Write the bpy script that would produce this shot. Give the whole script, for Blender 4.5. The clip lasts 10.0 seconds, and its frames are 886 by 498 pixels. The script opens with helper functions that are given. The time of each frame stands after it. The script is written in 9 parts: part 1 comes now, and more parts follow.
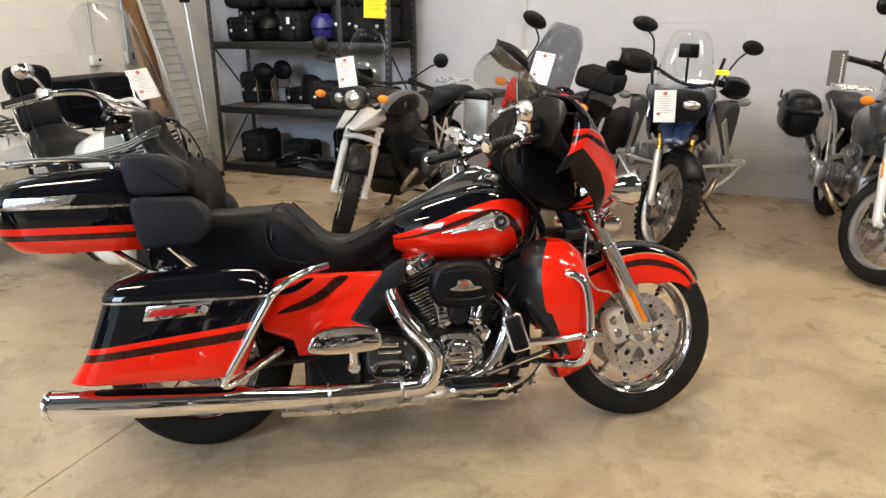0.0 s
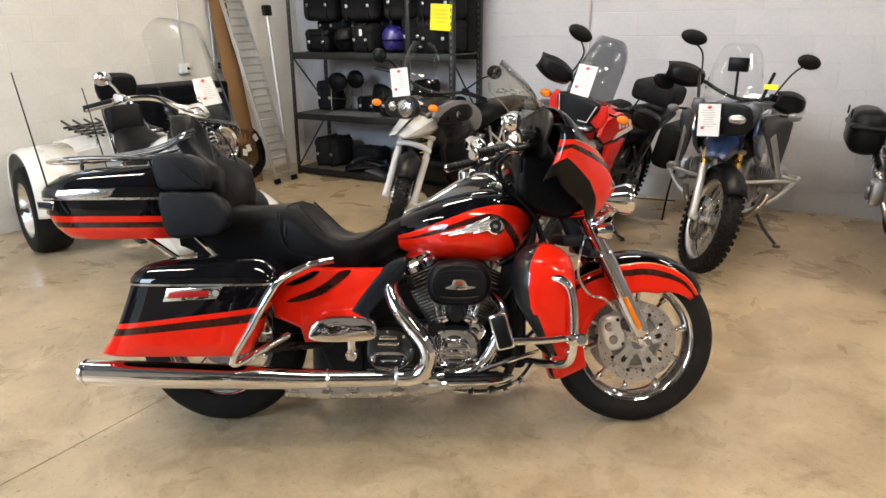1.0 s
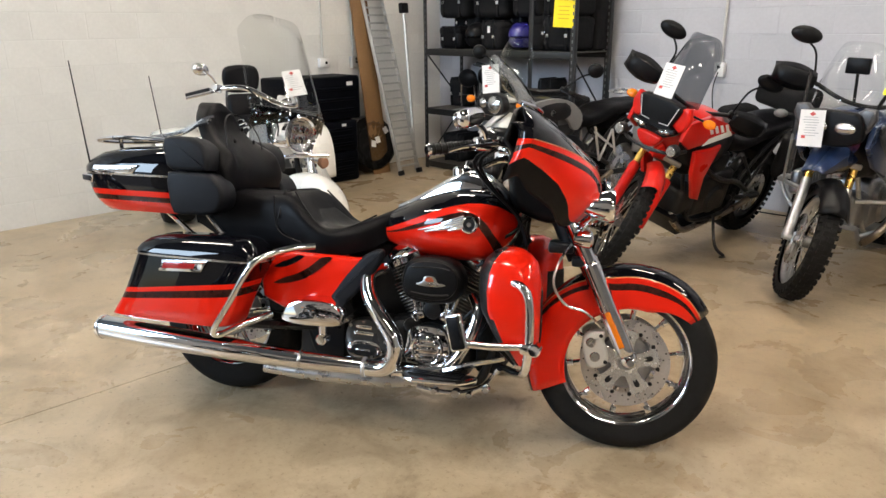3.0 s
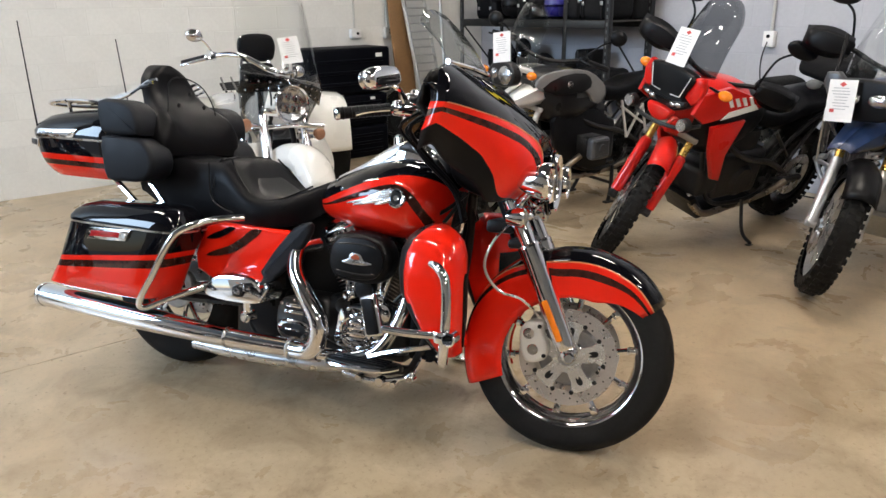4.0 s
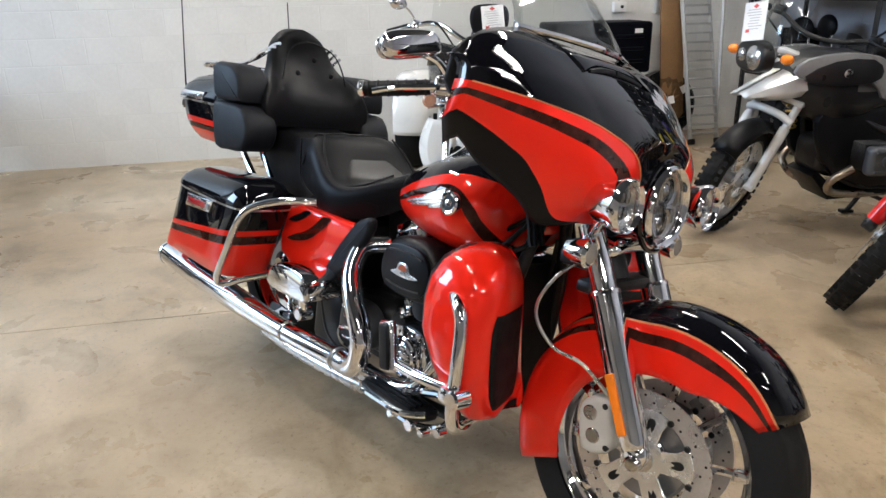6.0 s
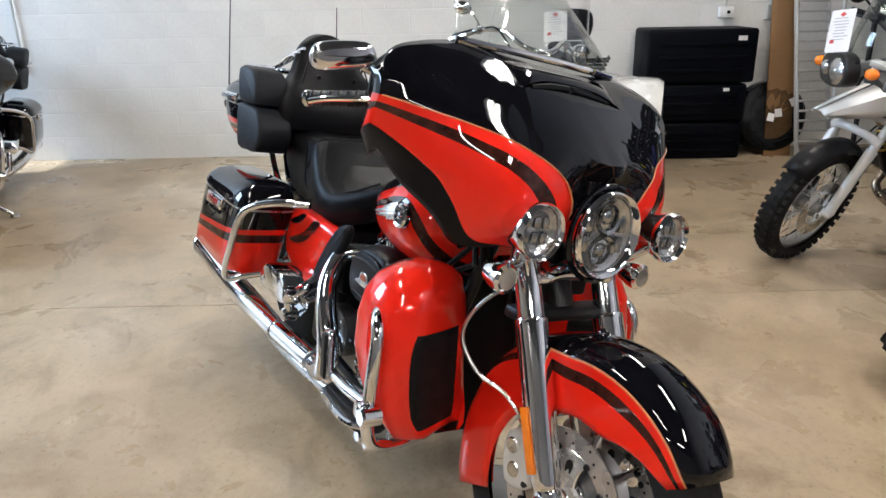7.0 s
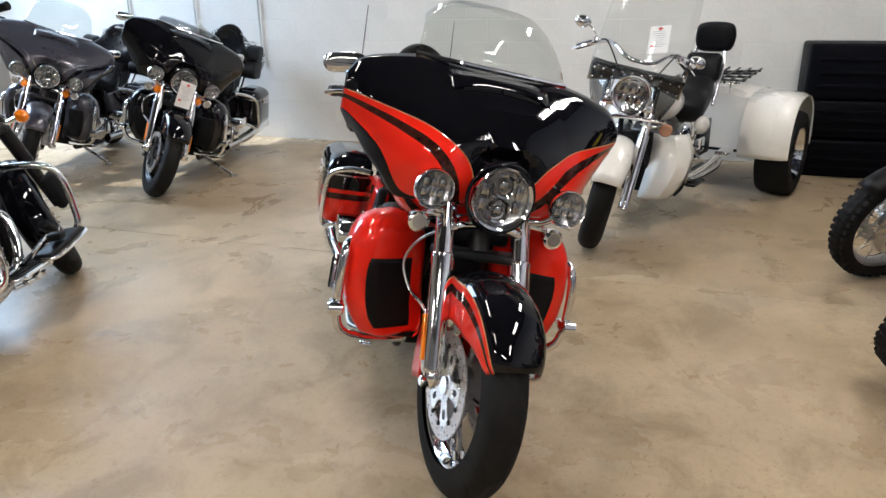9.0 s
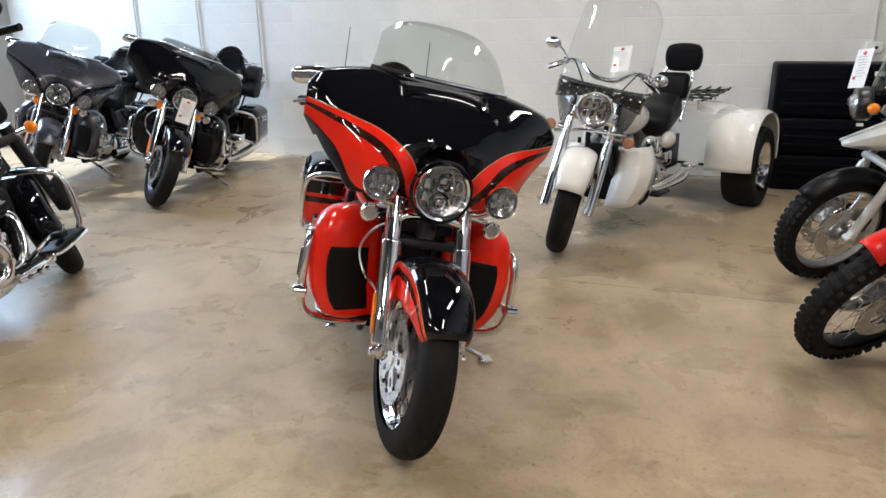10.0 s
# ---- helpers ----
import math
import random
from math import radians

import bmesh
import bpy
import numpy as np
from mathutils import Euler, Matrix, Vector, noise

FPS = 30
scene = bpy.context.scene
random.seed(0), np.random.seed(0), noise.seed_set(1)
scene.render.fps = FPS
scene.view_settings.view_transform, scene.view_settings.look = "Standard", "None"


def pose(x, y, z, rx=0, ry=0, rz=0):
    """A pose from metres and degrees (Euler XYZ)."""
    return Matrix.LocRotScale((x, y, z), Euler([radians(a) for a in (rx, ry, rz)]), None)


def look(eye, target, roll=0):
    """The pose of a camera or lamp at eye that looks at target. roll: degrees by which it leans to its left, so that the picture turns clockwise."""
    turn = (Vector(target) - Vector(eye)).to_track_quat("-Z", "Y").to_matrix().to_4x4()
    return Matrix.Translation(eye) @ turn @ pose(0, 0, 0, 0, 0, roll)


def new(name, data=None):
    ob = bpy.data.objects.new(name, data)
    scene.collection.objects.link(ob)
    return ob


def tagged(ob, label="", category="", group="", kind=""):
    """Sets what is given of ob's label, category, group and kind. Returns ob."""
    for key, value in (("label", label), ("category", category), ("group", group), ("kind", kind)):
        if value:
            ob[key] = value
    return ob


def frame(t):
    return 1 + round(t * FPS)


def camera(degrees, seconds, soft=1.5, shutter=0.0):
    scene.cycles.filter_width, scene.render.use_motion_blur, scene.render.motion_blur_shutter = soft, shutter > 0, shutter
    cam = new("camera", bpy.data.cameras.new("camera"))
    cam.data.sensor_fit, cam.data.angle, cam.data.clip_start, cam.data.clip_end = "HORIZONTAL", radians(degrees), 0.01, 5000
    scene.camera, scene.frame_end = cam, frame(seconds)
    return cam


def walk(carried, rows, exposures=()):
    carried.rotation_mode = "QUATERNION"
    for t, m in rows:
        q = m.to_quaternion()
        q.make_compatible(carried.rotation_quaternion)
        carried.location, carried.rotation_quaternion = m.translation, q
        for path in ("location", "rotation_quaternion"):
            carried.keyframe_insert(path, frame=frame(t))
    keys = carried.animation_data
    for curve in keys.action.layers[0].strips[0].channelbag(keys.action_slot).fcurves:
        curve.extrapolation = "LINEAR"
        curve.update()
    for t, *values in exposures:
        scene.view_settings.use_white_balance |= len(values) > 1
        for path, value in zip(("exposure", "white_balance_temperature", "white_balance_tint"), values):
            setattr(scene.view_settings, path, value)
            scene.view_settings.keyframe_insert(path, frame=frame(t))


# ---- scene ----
cam = camera(63.9, 10.0)
PATH = [
    (0, (0.557, -0.477, 1.49), (-0.15, 1.284, 0.861), -0.5),
    (0.5, (0.774, -0.504, 1.515), (-0.063, 1.201, 0.889), -0.5),
    (1, (0.928, -0.472, 1.506), (-0.019, 1.184, 0.904), -0.5),
    (1.5, (1.063, -0.393, 1.518), (0.034, 1.215, 0.923), -0.5),
    (2, (1.233, -0.333, 1.534), (0.074, 1.184, 0.938), -0.5),
    (2.2, (1.319, -0.301, 1.535), (0.109, 1.179, 0.949), -0.5),
    (3.3, (1.562, 0.163, 1.454), (0.159, 1.454, 0.849), -0.7),
    (3.5, (1.59, 0.257, 1.438), (0.169, 1.528, 0.834), -0.9),
    (4, (1.698, 0.536, 1.4), (0.198, 1.687, 0.747), -0.8),
    (4.5, (1.692, 0.748, 1.375), (0.065, 1.69, 0.691), -0.7),
    (5, (1.624, 0.919, 1.356), (-0.08, 1.71, 0.668), -0.5),
    (5.5, (1.572, 1.142, 1.324), (-0.204, 1.754, 0.638), -0.8),
    (5.7, (1.553, 1.238, 1.319), (-0.255, 1.747, 0.632), -0.9),
    (6.8, (1.495, 1.738, 1.323), (-0.377, 1.876, 0.633), -1.0),
    (7, (1.537, 1.82, 1.332), (-0.343, 1.857, 0.649), -0.9),
    (7.5, (1.594, 2.016, 1.331), (-0.28, 1.863, 0.65), -1.0),
    (8, (1.674, 2.209, 1.372), (-0.168, 1.825, 0.693), -1.0),
    (8.5, (1.864, 2.474, 1.39), (0.067, 1.908, 0.72), -1.0),
    (9, (2.052, 2.649, 1.393), (0.263, 2.053, 0.725), -0.8),
    (9.5, (2.214, 2.79, 1.411), (0.427, 2.188, 0.745), -0.7),
    (10, (2.277, 2.936, 1.376), (0.478, 2.309, 0.769), -0.8),
]
EXPOSURES = [(0, 0.13, 6900, 10), (2.5, -0.02, 6700, 10), (5, -0.09, 6050, 10), (7.5, -0.07, 5950, 10), (8.5, -0.20, 6050, 10), (10, -0.22, 6050, 10)]
walk(cam, [(t, look(eye, target, roll)) for t, eye, target, roll in PATH], EXPOSURES)

# ---- daylight outside, sun through an unseen doorway ----
world = bpy.data.worlds.new("world")
scene.world = world
world.use_nodes = True
SUN_ELEV, SUN_AZ = 51.0, 170.0
sky = world.node_tree.nodes.new("ShaderNodeTexSky")
sky.sky_type, sky.sun_disc = "NISHITA", False
sky.sun_elevation, sky.sun_rotation = radians(SUN_ELEV), radians(SUN_AZ)
world.node_tree.links.new(sky.outputs[0], world.node_tree.nodes["Background"].inputs[0])
world.node_tree.nodes["Background"].inputs[1].default_value = 0.15
sun = new("sun", bpy.data.lights.new("sun", "SUN"))
sun.data.energy, sun.data.angle, sun.data.color = 5.0, radians(0.5), (1.0, 0.96, 0.9)
sun.matrix_world = look((0, 0, 0), (-math.sin(radians(SUN_AZ)) * math.cos(radians(SUN_ELEV)), -math.cos(radians(SUN_AZ)) * math.cos(radians(SUN_ELEV)), -math.sin(radians(SUN_ELEV))))
scene.view_settings.exposure = 0.0
# area lamp added high in the doorway, standing in for sky light
door_fill = new("door_fill_lamp", bpy.data.lights.new("door_fill_lamp", "AREA"))
door_fill.data.shape, door_fill.data.size, door_fill.data.size_y = "RECTANGLE", 2.2, 2.5
door_fill.data.energy, door_fill.data.color = 420.0, (0.62, 0.80, 1.0)
door_fill.matrix_world = look((-2.9, -5.02, 3.55), (-3.1, 0.0, 1.4))

# ---- materials ----
MATS = {}


def material(name, color, rough=0.5, metal=0.0, coat=0.0, vary=0.12, scale=6.0, fine=60.0, bump=0.0, bump_scale=200.0, rough_vary=0.08, spec=0.4, per_object=0.0, coat_ior=1.5):
    """A surface with colour and gloss that vary at two scales, and a fine relief."""
    if name in MATS:
        return MATS[name]
    m = bpy.data.materials.new(name)
    m.use_nodes = True
    nt = m.node_tree
    b = nt.nodes["Principled BSDF"]
    tc = nt.nodes.new("ShaderNodeTexCoord")
    n1 = nt.nodes.new("ShaderNodeTexNoise")
    n1.inputs["Scale"].default_value, n1.inputs["Detail"].default_value = scale, 5.0
    n2 = nt.nodes.new("ShaderNodeTexNoise")
    n2.inputs["Scale"].default_value, n2.inputs["Detail"].default_value = fine, 3.0
    for n in (n1, n2):
        nt.links.new(tc.outputs["Object"], n.inputs["Vector"])
    add = nt.nodes.new("ShaderNodeMath")
    add.operation = "ADD"
    nt.links.new(n1.outputs["Fac"], add.inputs[0])
    nt.links.new(n2.outputs["Fac"], add.inputs[1])
    ramp = nt.nodes.new("ShaderNodeMapRange")
    ramp.inputs["From Min"].default_value, ramp.inputs["From Max"].default_value = 0.6, 1.4
    ramp.inputs["To Min"].default_value, ramp.inputs["To Max"].default_value = 1 - vary, 1 + vary
    nt.links.new(add.outputs[0], ramp.inputs["Value"])
    mul = nt.nodes.new("ShaderNodeVectorMath")
    mul.operation = "SCALE"
    mul.inputs[0].default_value = color
    last = ramp.outputs["Result"]
    if per_object:
        info = nt.nodes.new("ShaderNodeObjectInfo")
        mr = nt.nodes.new("ShaderNodeMapRange")
        mr.inputs["To Min"].default_value, mr.inputs["To Max"].default_value = 1 - per_object, 1 + per_object
        nt.links.new(info.outputs["Random"], mr.inputs["Value"])
        mm = nt.nodes.new("ShaderNodeMath")
        mm.operation = "MULTIPLY"
        nt.links.new(last, mm.inputs[0])
        nt.links.new(mr.outputs["Result"], mm.inputs[1])
        last = mm.outputs[0]
    nt.links.new(last, mul.inputs["Scale"])
    nt.links.new(mul.outputs[0], b.inputs["Base Color"])
    rr = nt.nodes.new("ShaderNodeMapRange")
    rr.inputs["From Min"].default_value, rr.inputs["From Max"].default_value = 0.3, 0.7
    rr.inputs["To Min"].default_value, rr.inputs["To Max"].default_value = max(0.0, rough - rough_vary), min(1.0, rough + rough_vary)
    nt.links.new(n1.outputs["Fac"], rr.inputs["Value"])
    nt.links.new(rr.outputs["Result"], b.inputs["Roughness"])
    b.inputs["Metallic"].default_value = metal
    b.inputs["Coat Weight"].default_value = coat
    b.inputs["Coat Roughness"].default_value = 0.03
    b.inputs["Coat IOR"].default_value = coat_ior
    b.inputs["Specular IOR Level"].default_value = spec
    if bump:
        n3 = nt.nodes.new("ShaderNodeTexNoise")
        n3.inputs["Scale"].default_value, n3.inputs["Detail"].default_value = bump_scale, 4.0
        nt.links.new(tc.outputs["Object"], n3.inputs["Vector"])
        bn = nt.nodes.new("ShaderNodeBump")
        bn.inputs["Strength"].default_value, bn.inputs["Distance"].default_value = bump, 0.002
        nt.links.new(n3.outputs["Fac"], bn.inputs["Height"])
        nt.links.new(bn.outputs[0], b.inputs["Normal"])
    MATS[name] = m
    return m


def glass(name, tint):
    """A thin clear pane: what lies behind shows through it, tinted, under a mirror gloss."""
    if name in MATS:
        return MATS[name]
    m = bpy.data.materials.new(name)
    m.use_nodes = True
    nt = m.node_tree
    nt.nodes.remove(nt.nodes["Principled BSDF"])
    tr, gl, fr, mx = (nt.nodes.new(k) for k in ("ShaderNodeBsdfTransparent", "ShaderNodeBsdfGlossy", "ShaderNodeLayerWeight", "ShaderNodeMixShader"))
    tr.inputs[0].default_value = (*tint, 1)
    gl.inputs["Roughness"].default_value = 0.03
    fr.inputs["Blend"].default_value = 0.5
    pw, ml = nt.nodes.new("ShaderNodeMath"), nt.nodes.new("ShaderNodeMath")
    pw.operation, ml.operation = "POWER", "MULTIPLY_ADD"
    pw.inputs[1].default_value = 4.0
    ml.inputs[1].default_value, ml.inputs[2].default_value = 0.8, 0.035
    nt.links.new(fr.outputs["Facing"], pw.inputs[0])
    nt.links.new(pw.outputs[0], ml.inputs[0])
    nt.links.new(ml.outputs[0], mx.inputs[0])
    nt.links.new(tr.outputs[0], mx.inputs[1])
    nt.links.new(gl.outputs[0], mx.inputs[2])
    nt.links.new(mx.outputs[0], nt.nodes["Material Output"].inputs[0])
    MATS[name] = m
    return m


def glow(name, color, strength):
    if name in MATS:
        return MATS[name]
    m = bpy.data.materials.new(name)
    m.use_nodes = True
    b = m.node_tree.nodes["Principled BSDF"]
    b.inputs["Base Color"].default_value = (0.8, 0.8, 0.8, 1)
    b.inputs["Emission Color"].default_value = (*color, 1)
    b.inputs["Emission Strength"].default_value = strength
    MATS[name] = m
    return m


def concrete():
    m = bpy.data.materials.new("sealed_concrete")
    m.use_nodes = True
    nt = m.node_tree
    b = nt.nodes["Principled BSDF"]
    tc = nt.nodes.new("ShaderNodeTexCoord")

    def noise_node(scale, detail=6.0, rough=0.6, warp=0.0):
        n = nt.nodes.new("ShaderNodeTexNoise")
        n.inputs["Scale"].default_value, n.inputs["Detail"].default_value, n.inputs["Roughness"].default_value = scale, detail, rough
        n.inputs["Distortion"].default_value = warp
        nt.links.new(tc.outputs["Object"], n.inputs["Vector"])
        return n.outputs["Fac"]

    def ramp(src, stops):
        r = nt.nodes.new("ShaderNodeValToRGB")
        el = r.color_ramp.elements
        while len(el) < len(stops):
            el.new(0.5)
        for e, (p, c) in zip(el, stops):
            e.position, e.color = p, (*c, 1)
        nt.links.new(src, r.inputs[0])
        return r.outputs[0]

    def mix(kind, fac, a, c):
        n = nt.nodes.new("ShaderNodeMix")
        n.data_type, n.blend_type = "RGBA", kind
        n.inputs[0].default_value = fac
        nt.links.new(a, n.inputs[6])
        nt.links.new(c, n.inputs[7])
        return n.outputs[2]

    big = ramp(noise_node(0.7, 5, 0.55, 0.4), [(0.3, (0.34, 0.26, 0.165)), (0.5, (0.44, 0.345, 0.225)), (0.72, (0.54, 0.44, 0.31))])
    mid = ramp(noise_node(3.2, 7, 0.65, 0.6), [(0.35, (0.74, 0.72, 0.69)), (0.52, (1, 1, 1)), (0.75, (1.06, 1.06, 1.05))])
    fine = ramp(noise_node(38, 4, 0.7), [(0.25, (0.86, 0.85, 0.83)), (0.5, (1, 1, 1)), (0.8, (1, 1, 1))])
    spots = ramp(noise_node(4.2, 5, 0.6, 0.6), [(0.0, (0.40, 0.38, 0.36)), (0.30, (0.55, 0.52, 0.49)), (0.38, (1, 1, 1))])
    pits = ramp(noise_node(48, 3, 0.6), [(0.0, (0.30, 0.27, 0.23)), (0.345, (0.5, 0.46, 0.41)), (0.39, (1, 1, 1))])
    pale = ramp(noise_node(1.7, 6, 0.62, 1.2), [(0.55, (1, 1, 1)), (0.68, (1.16, 1.17, 1.2)), (0.8, (1.2, 1.22, 1.28))])
    drips = ramp(noise_node(11, 3, 0.5, 0.3), [(0.0, (0.22, 0.19, 0.17)), (0.225, (0.42, 0.38, 0.34)), (0.26, (1, 1, 1))])
    col = mix("MULTIPLY", 1.0, big, mid)
    col = mix("MULTIPLY", 0.8, col, fine)
    col = mix("MULTIPLY", 0.45, col, spots)
    col = mix("MULTIPLY", 0.35, col, pits)
    col = mix("MULTIPLY", 1.0, col, pale)
    grit = ramp(noise_node(34, 2, 0.5), [(0.0, (0.24, 0.21, 0.18)), (0.29, (0.42, 0.38, 0.34)), (0.335, (1, 1, 1))])
    where = ramp(noise_node(0.55, 3, 0.5), [(0.52, (0, 0, 0)), (0.60, (0.6, 0.6, 0.6)), (1.0, (0.6, 0.6, 0.6))])
    patch = nt.nodes.new("ShaderNodeMix")
    patch.data_type, patch.blend_type = "RGBA", "MULTIPLY"
    nt.links.new(where, patch.inputs[0])
    nt.links.new(col, patch.inputs[6])
    nt.links.new(grit, patch.inputs[7])
    col = patch.outputs[2]
    col = mix("MULTIPLY", 0.85, col, drips)
    # hairline cracks and a worn patch pattern
    vor = nt.nodes.new("ShaderNodeTexVoronoi")
    vor.feature = "DISTANCE_TO_EDGE"
    vor.inputs["Scale"].default_value = 0.55
    warp = nt.nodes.new("ShaderNodeVectorMath")
    warp.operation = "MULTIPLY_ADD"
    wn = nt.nodes.new("ShaderNodeTexNoise")
    wn.inputs["Scale"].default_value, wn.inputs["Detail"].default_value = 3.5, 6.0
    nt.links.new(tc.outputs["Object"], wn.inputs["Vector"])
    nt.links.new(wn.outputs["Color"], warp.inputs[0])
    warp.inputs[1].default_value = (0.35, 0.35, 0.0)
    nt.links.new(tc.outputs["Object"], warp.inputs[2])
    nt.links.new(warp.outputs[0], vor.inputs["Vector"])
    cracks = ramp(vor.outputs["Distance"], [(0.0, (0.45, 0.41, 0.37)), (0.0022, (0.7, 0.67, 0.64)), (0.005, (1, 1, 1))])
    grime = ramp(noise_node(22, 8, 0.75, 0.8), [(0.36, (0.72, 0.70, 0.67)), (0.47, (1, 1, 1)), (0.8, (1.05, 1.05, 1.05))])
    col = mix("MULTIPLY", 0.10, col, cracks)
    col = mix("MULTIPLY", 0.3, col, grime)
    nt.links.new(col, b.inputs["Base Color"])
    rr = nt.nodes.new("ShaderNodeMapRange")
    rr.inputs["From Min"].default_value, rr.inputs["From Max"].default_value = 0.3, 0.7
    rr.inputs["To Min"].default_value, rr.inputs["To Max"].default_value = 0.20, 0.44
    nt.links.new(noise_node(2.3, 6, 0.6, 0.5), rr.inputs["Value"])
    nt.links.new(rr.outputs[0], b.inputs["Roughness"])
    bn = nt.nodes.new("ShaderNodeBump")
    bn.inputs["Strength"].default_value, bn.inputs["Distance"].default_value = 0.14, 0.003
    nt.links.new(noise_node(55, 5, 0.65), bn.inputs["Height"])
    nt.links.new(bn.outputs[0], b.inputs["Normal"])
    b.inputs["Specular IOR Level"].default_value = 0.4
    MATS["concrete"] = m
    return m


CONCRETE = concrete()
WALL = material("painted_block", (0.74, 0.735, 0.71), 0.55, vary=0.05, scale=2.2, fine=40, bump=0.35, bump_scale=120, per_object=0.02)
# North wall blocks: same finish as WALL, set darker and bluer.
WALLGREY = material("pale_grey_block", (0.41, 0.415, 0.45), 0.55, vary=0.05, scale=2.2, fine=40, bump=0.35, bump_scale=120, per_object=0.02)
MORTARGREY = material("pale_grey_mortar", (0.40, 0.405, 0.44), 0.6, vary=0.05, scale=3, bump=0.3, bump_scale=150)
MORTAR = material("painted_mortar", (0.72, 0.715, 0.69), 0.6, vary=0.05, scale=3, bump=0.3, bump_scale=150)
# Walls out of view; grey chosen for what chrome and black paint reflect.
BACKWALL = material("unseen_wall_grey", (0.33, 0.32, 0.31), 0.6, vary=0.08, scale=2.2, fine=40)
# Ceiling out of view, made dark so black paint reflects little.
CEILING = material("unseen_ceiling_dark", (0.06, 0.06, 0.06), 0.8, vary=0.2)
RED = material("red_paint", (0.80, 0.017, 0.005), 0.32, metal=0.10, coat=1.0, vary=0.05, scale=3, fine=900, rough_vary=0.03, spec=0.05, coat_ior=1.5)
BLACK = material("black_paint", (0.003, 0.003, 0.0045), 0.25, coat=1.0, vary=0.1, scale=3, fine=900, rough_vary=0.03, spec=0.0, coat_ior=1.42)
SMOKE = material("smoked_flame_stripe", (0.034, 0.010, 0.007), 0.3, coat=1.0, vary=0.7, scale=24, fine=60, rough_vary=0.03, spec=0.0, coat_ior=1.42)
PIN = material("gold_pinstripe", (0.62, 0.22, 0.08), 0.3, coat=1.0, vary=0.1)
CHROME = material("chrome", (0.86, 0.86, 0.88), 0.06, metal=1.0, vary=0.03, scale=8, rough_vary=0.03)
STEEL = material("brushed_steel", (0.62, 0.61, 0.6), 0.28, metal=1.0, vary=0.08, scale=18, fine=120, rough_vary=0.1)
CAST = material("cast_aluminium", (0.36, 0.36, 0.37), 0.42, metal=1.0, vary=0.15, scale=14, bump=0.3, bump_scale=220)
DISCSTEEL = material("ground_disc_steel", (0.64, 0.61, 0.60), 0.30, metal=0.82, vary=0.10, scale=18, fine=160)
EMBLEM = material("polished_emblem", (0.88, 0.88, 0.88), 0.22, metal=0.8, vary=0.12, scale=40)
FINEDGE = material("machined_fin_edge", (0.80, 0.80, 0.80), 0.24, metal=1.0, vary=0.12, scale=14)
DARKCAST = material("dark_cast_metal", (0.014, 0.014, 0.015), 0.40, metal=0.3, vary=0.2, scale=14, bump=0.3, bump_scale=260)
TYRE = material("tyre_rubber", (0.0085, 0.0082, 0.008), 0.75, spec=0.18, vary=0.25, scale=9, bump=0.35, bump_scale=180)
VINYL = material("black_vinyl", (0.004, 0.004, 0.005), 0.42, spec=0.10, vary=0.15, scale=10, bump=0.25, bump_scale=420, rough_vary=0.07)
VINYL2 = material("grey_black_vinyl", (0.008, 0.009, 0.012), 0.5, spec=0.16, vary=0.12, scale=10, bump=0.3, bump_scale=420)
PLASTIC = material("black_plastic", (0.0045, 0.0045, 0.0052), 0.38, spec=0.16, vary=0.15, scale=12, bump=0.12, bump_scale=300)
SATIN = material("satin_black", (0.010, 0.010, 0.011), 0.33, spec=0.3, vary=0.12, scale=8)
AMBER = material("amber_lens", (0.85, 0.22, 0.01), 0.18, coat=0.6, vary=0.08, scale=40)
REDLENS = material("red_lens", (0.36, 0.012, 0.015), 0.15, coat=0.7, vary=0.1, scale=40)
LENS = material("lamp_reflector", (0.62, 0.62, 0.63), 0.16, metal=0.95, vary=0.1, scale=60, fine=200, bump=0.8, bump_scale=110)
CLEAR = glass("clear_lens", (0.95, 0.96, 0.97))
SHIELD = glass("windshield", (0.87, 0.885, 0.87))
CLEARSHIELD = glass("clear_windshield", (0.975, 0.98, 0.975))
DARKSHIELD = glass("dark_smoked_windshield", (0.26, 0.265, 0.27))
SMOKESHIELD = glass("smoked_windshield", (0.55, 0.56, 0.57))
MIRROR = material("mirror_glass", (0.85, 0.86, 0.87), 0.02, metal=1.0, vary=0.01, rough_vary=0.01)
DARKMESH = material("black_grille_mesh", (0.006, 0.006, 0.0065), 0.6, spec=0.12, vary=0.3, scale=30, bump=0.8, bump_scale=500)
PAPER = material("white_card", (0.8, 0.79, 0.78), 0.6, vary=0.04)
INK = material("grey_print", (0.38, 0.38, 0.4), 0.6)
REDINK = material("red_print", (0.6, 0.08, 0.07), 0.6)
SILVER = material("silver_paint", (0.62, 0.62, 0.61), 0.34, metal=0.12, coat=0.6, vary=0.05, scale=4, fine=600)
WHITE = material("pearl_white_paint", (0.80, 0.79, 0.75), 0.28, coat=1.0, vary=0.03, scale=3, fine=600)
BLUE = material("dark_blue_paint", (0.014, 0.030, 0.085), 0.3, metal=0.2, coat=1.0, vary=0.08, scale=4, fine=700)
GREYPAINT = material("charcoal_paint", (0.05, 0.052, 0.056), 0.32, metal=0.2, coat=0.8, vary=0.08, scale=4, fine=700)
LAVENDER = material("silver_grey_paint", (0.05, 0.05, 0.066), 0.3, metal=0.4, coat=1.0, vary=0.06, scale=4, fine=700)
BRIGHTRED = material("race_red_plastic", (0.62, 0.013, 0.008), 0.35, coat=0.7, vary=0.05, scale=5, spec=0.1)
GUNMETAL = material("gunmetal_paint", (0.075, 0.075, 0.08), 0.36, metal=0.4, coat=0.4, vary=0.08, scale=6, fine=400)
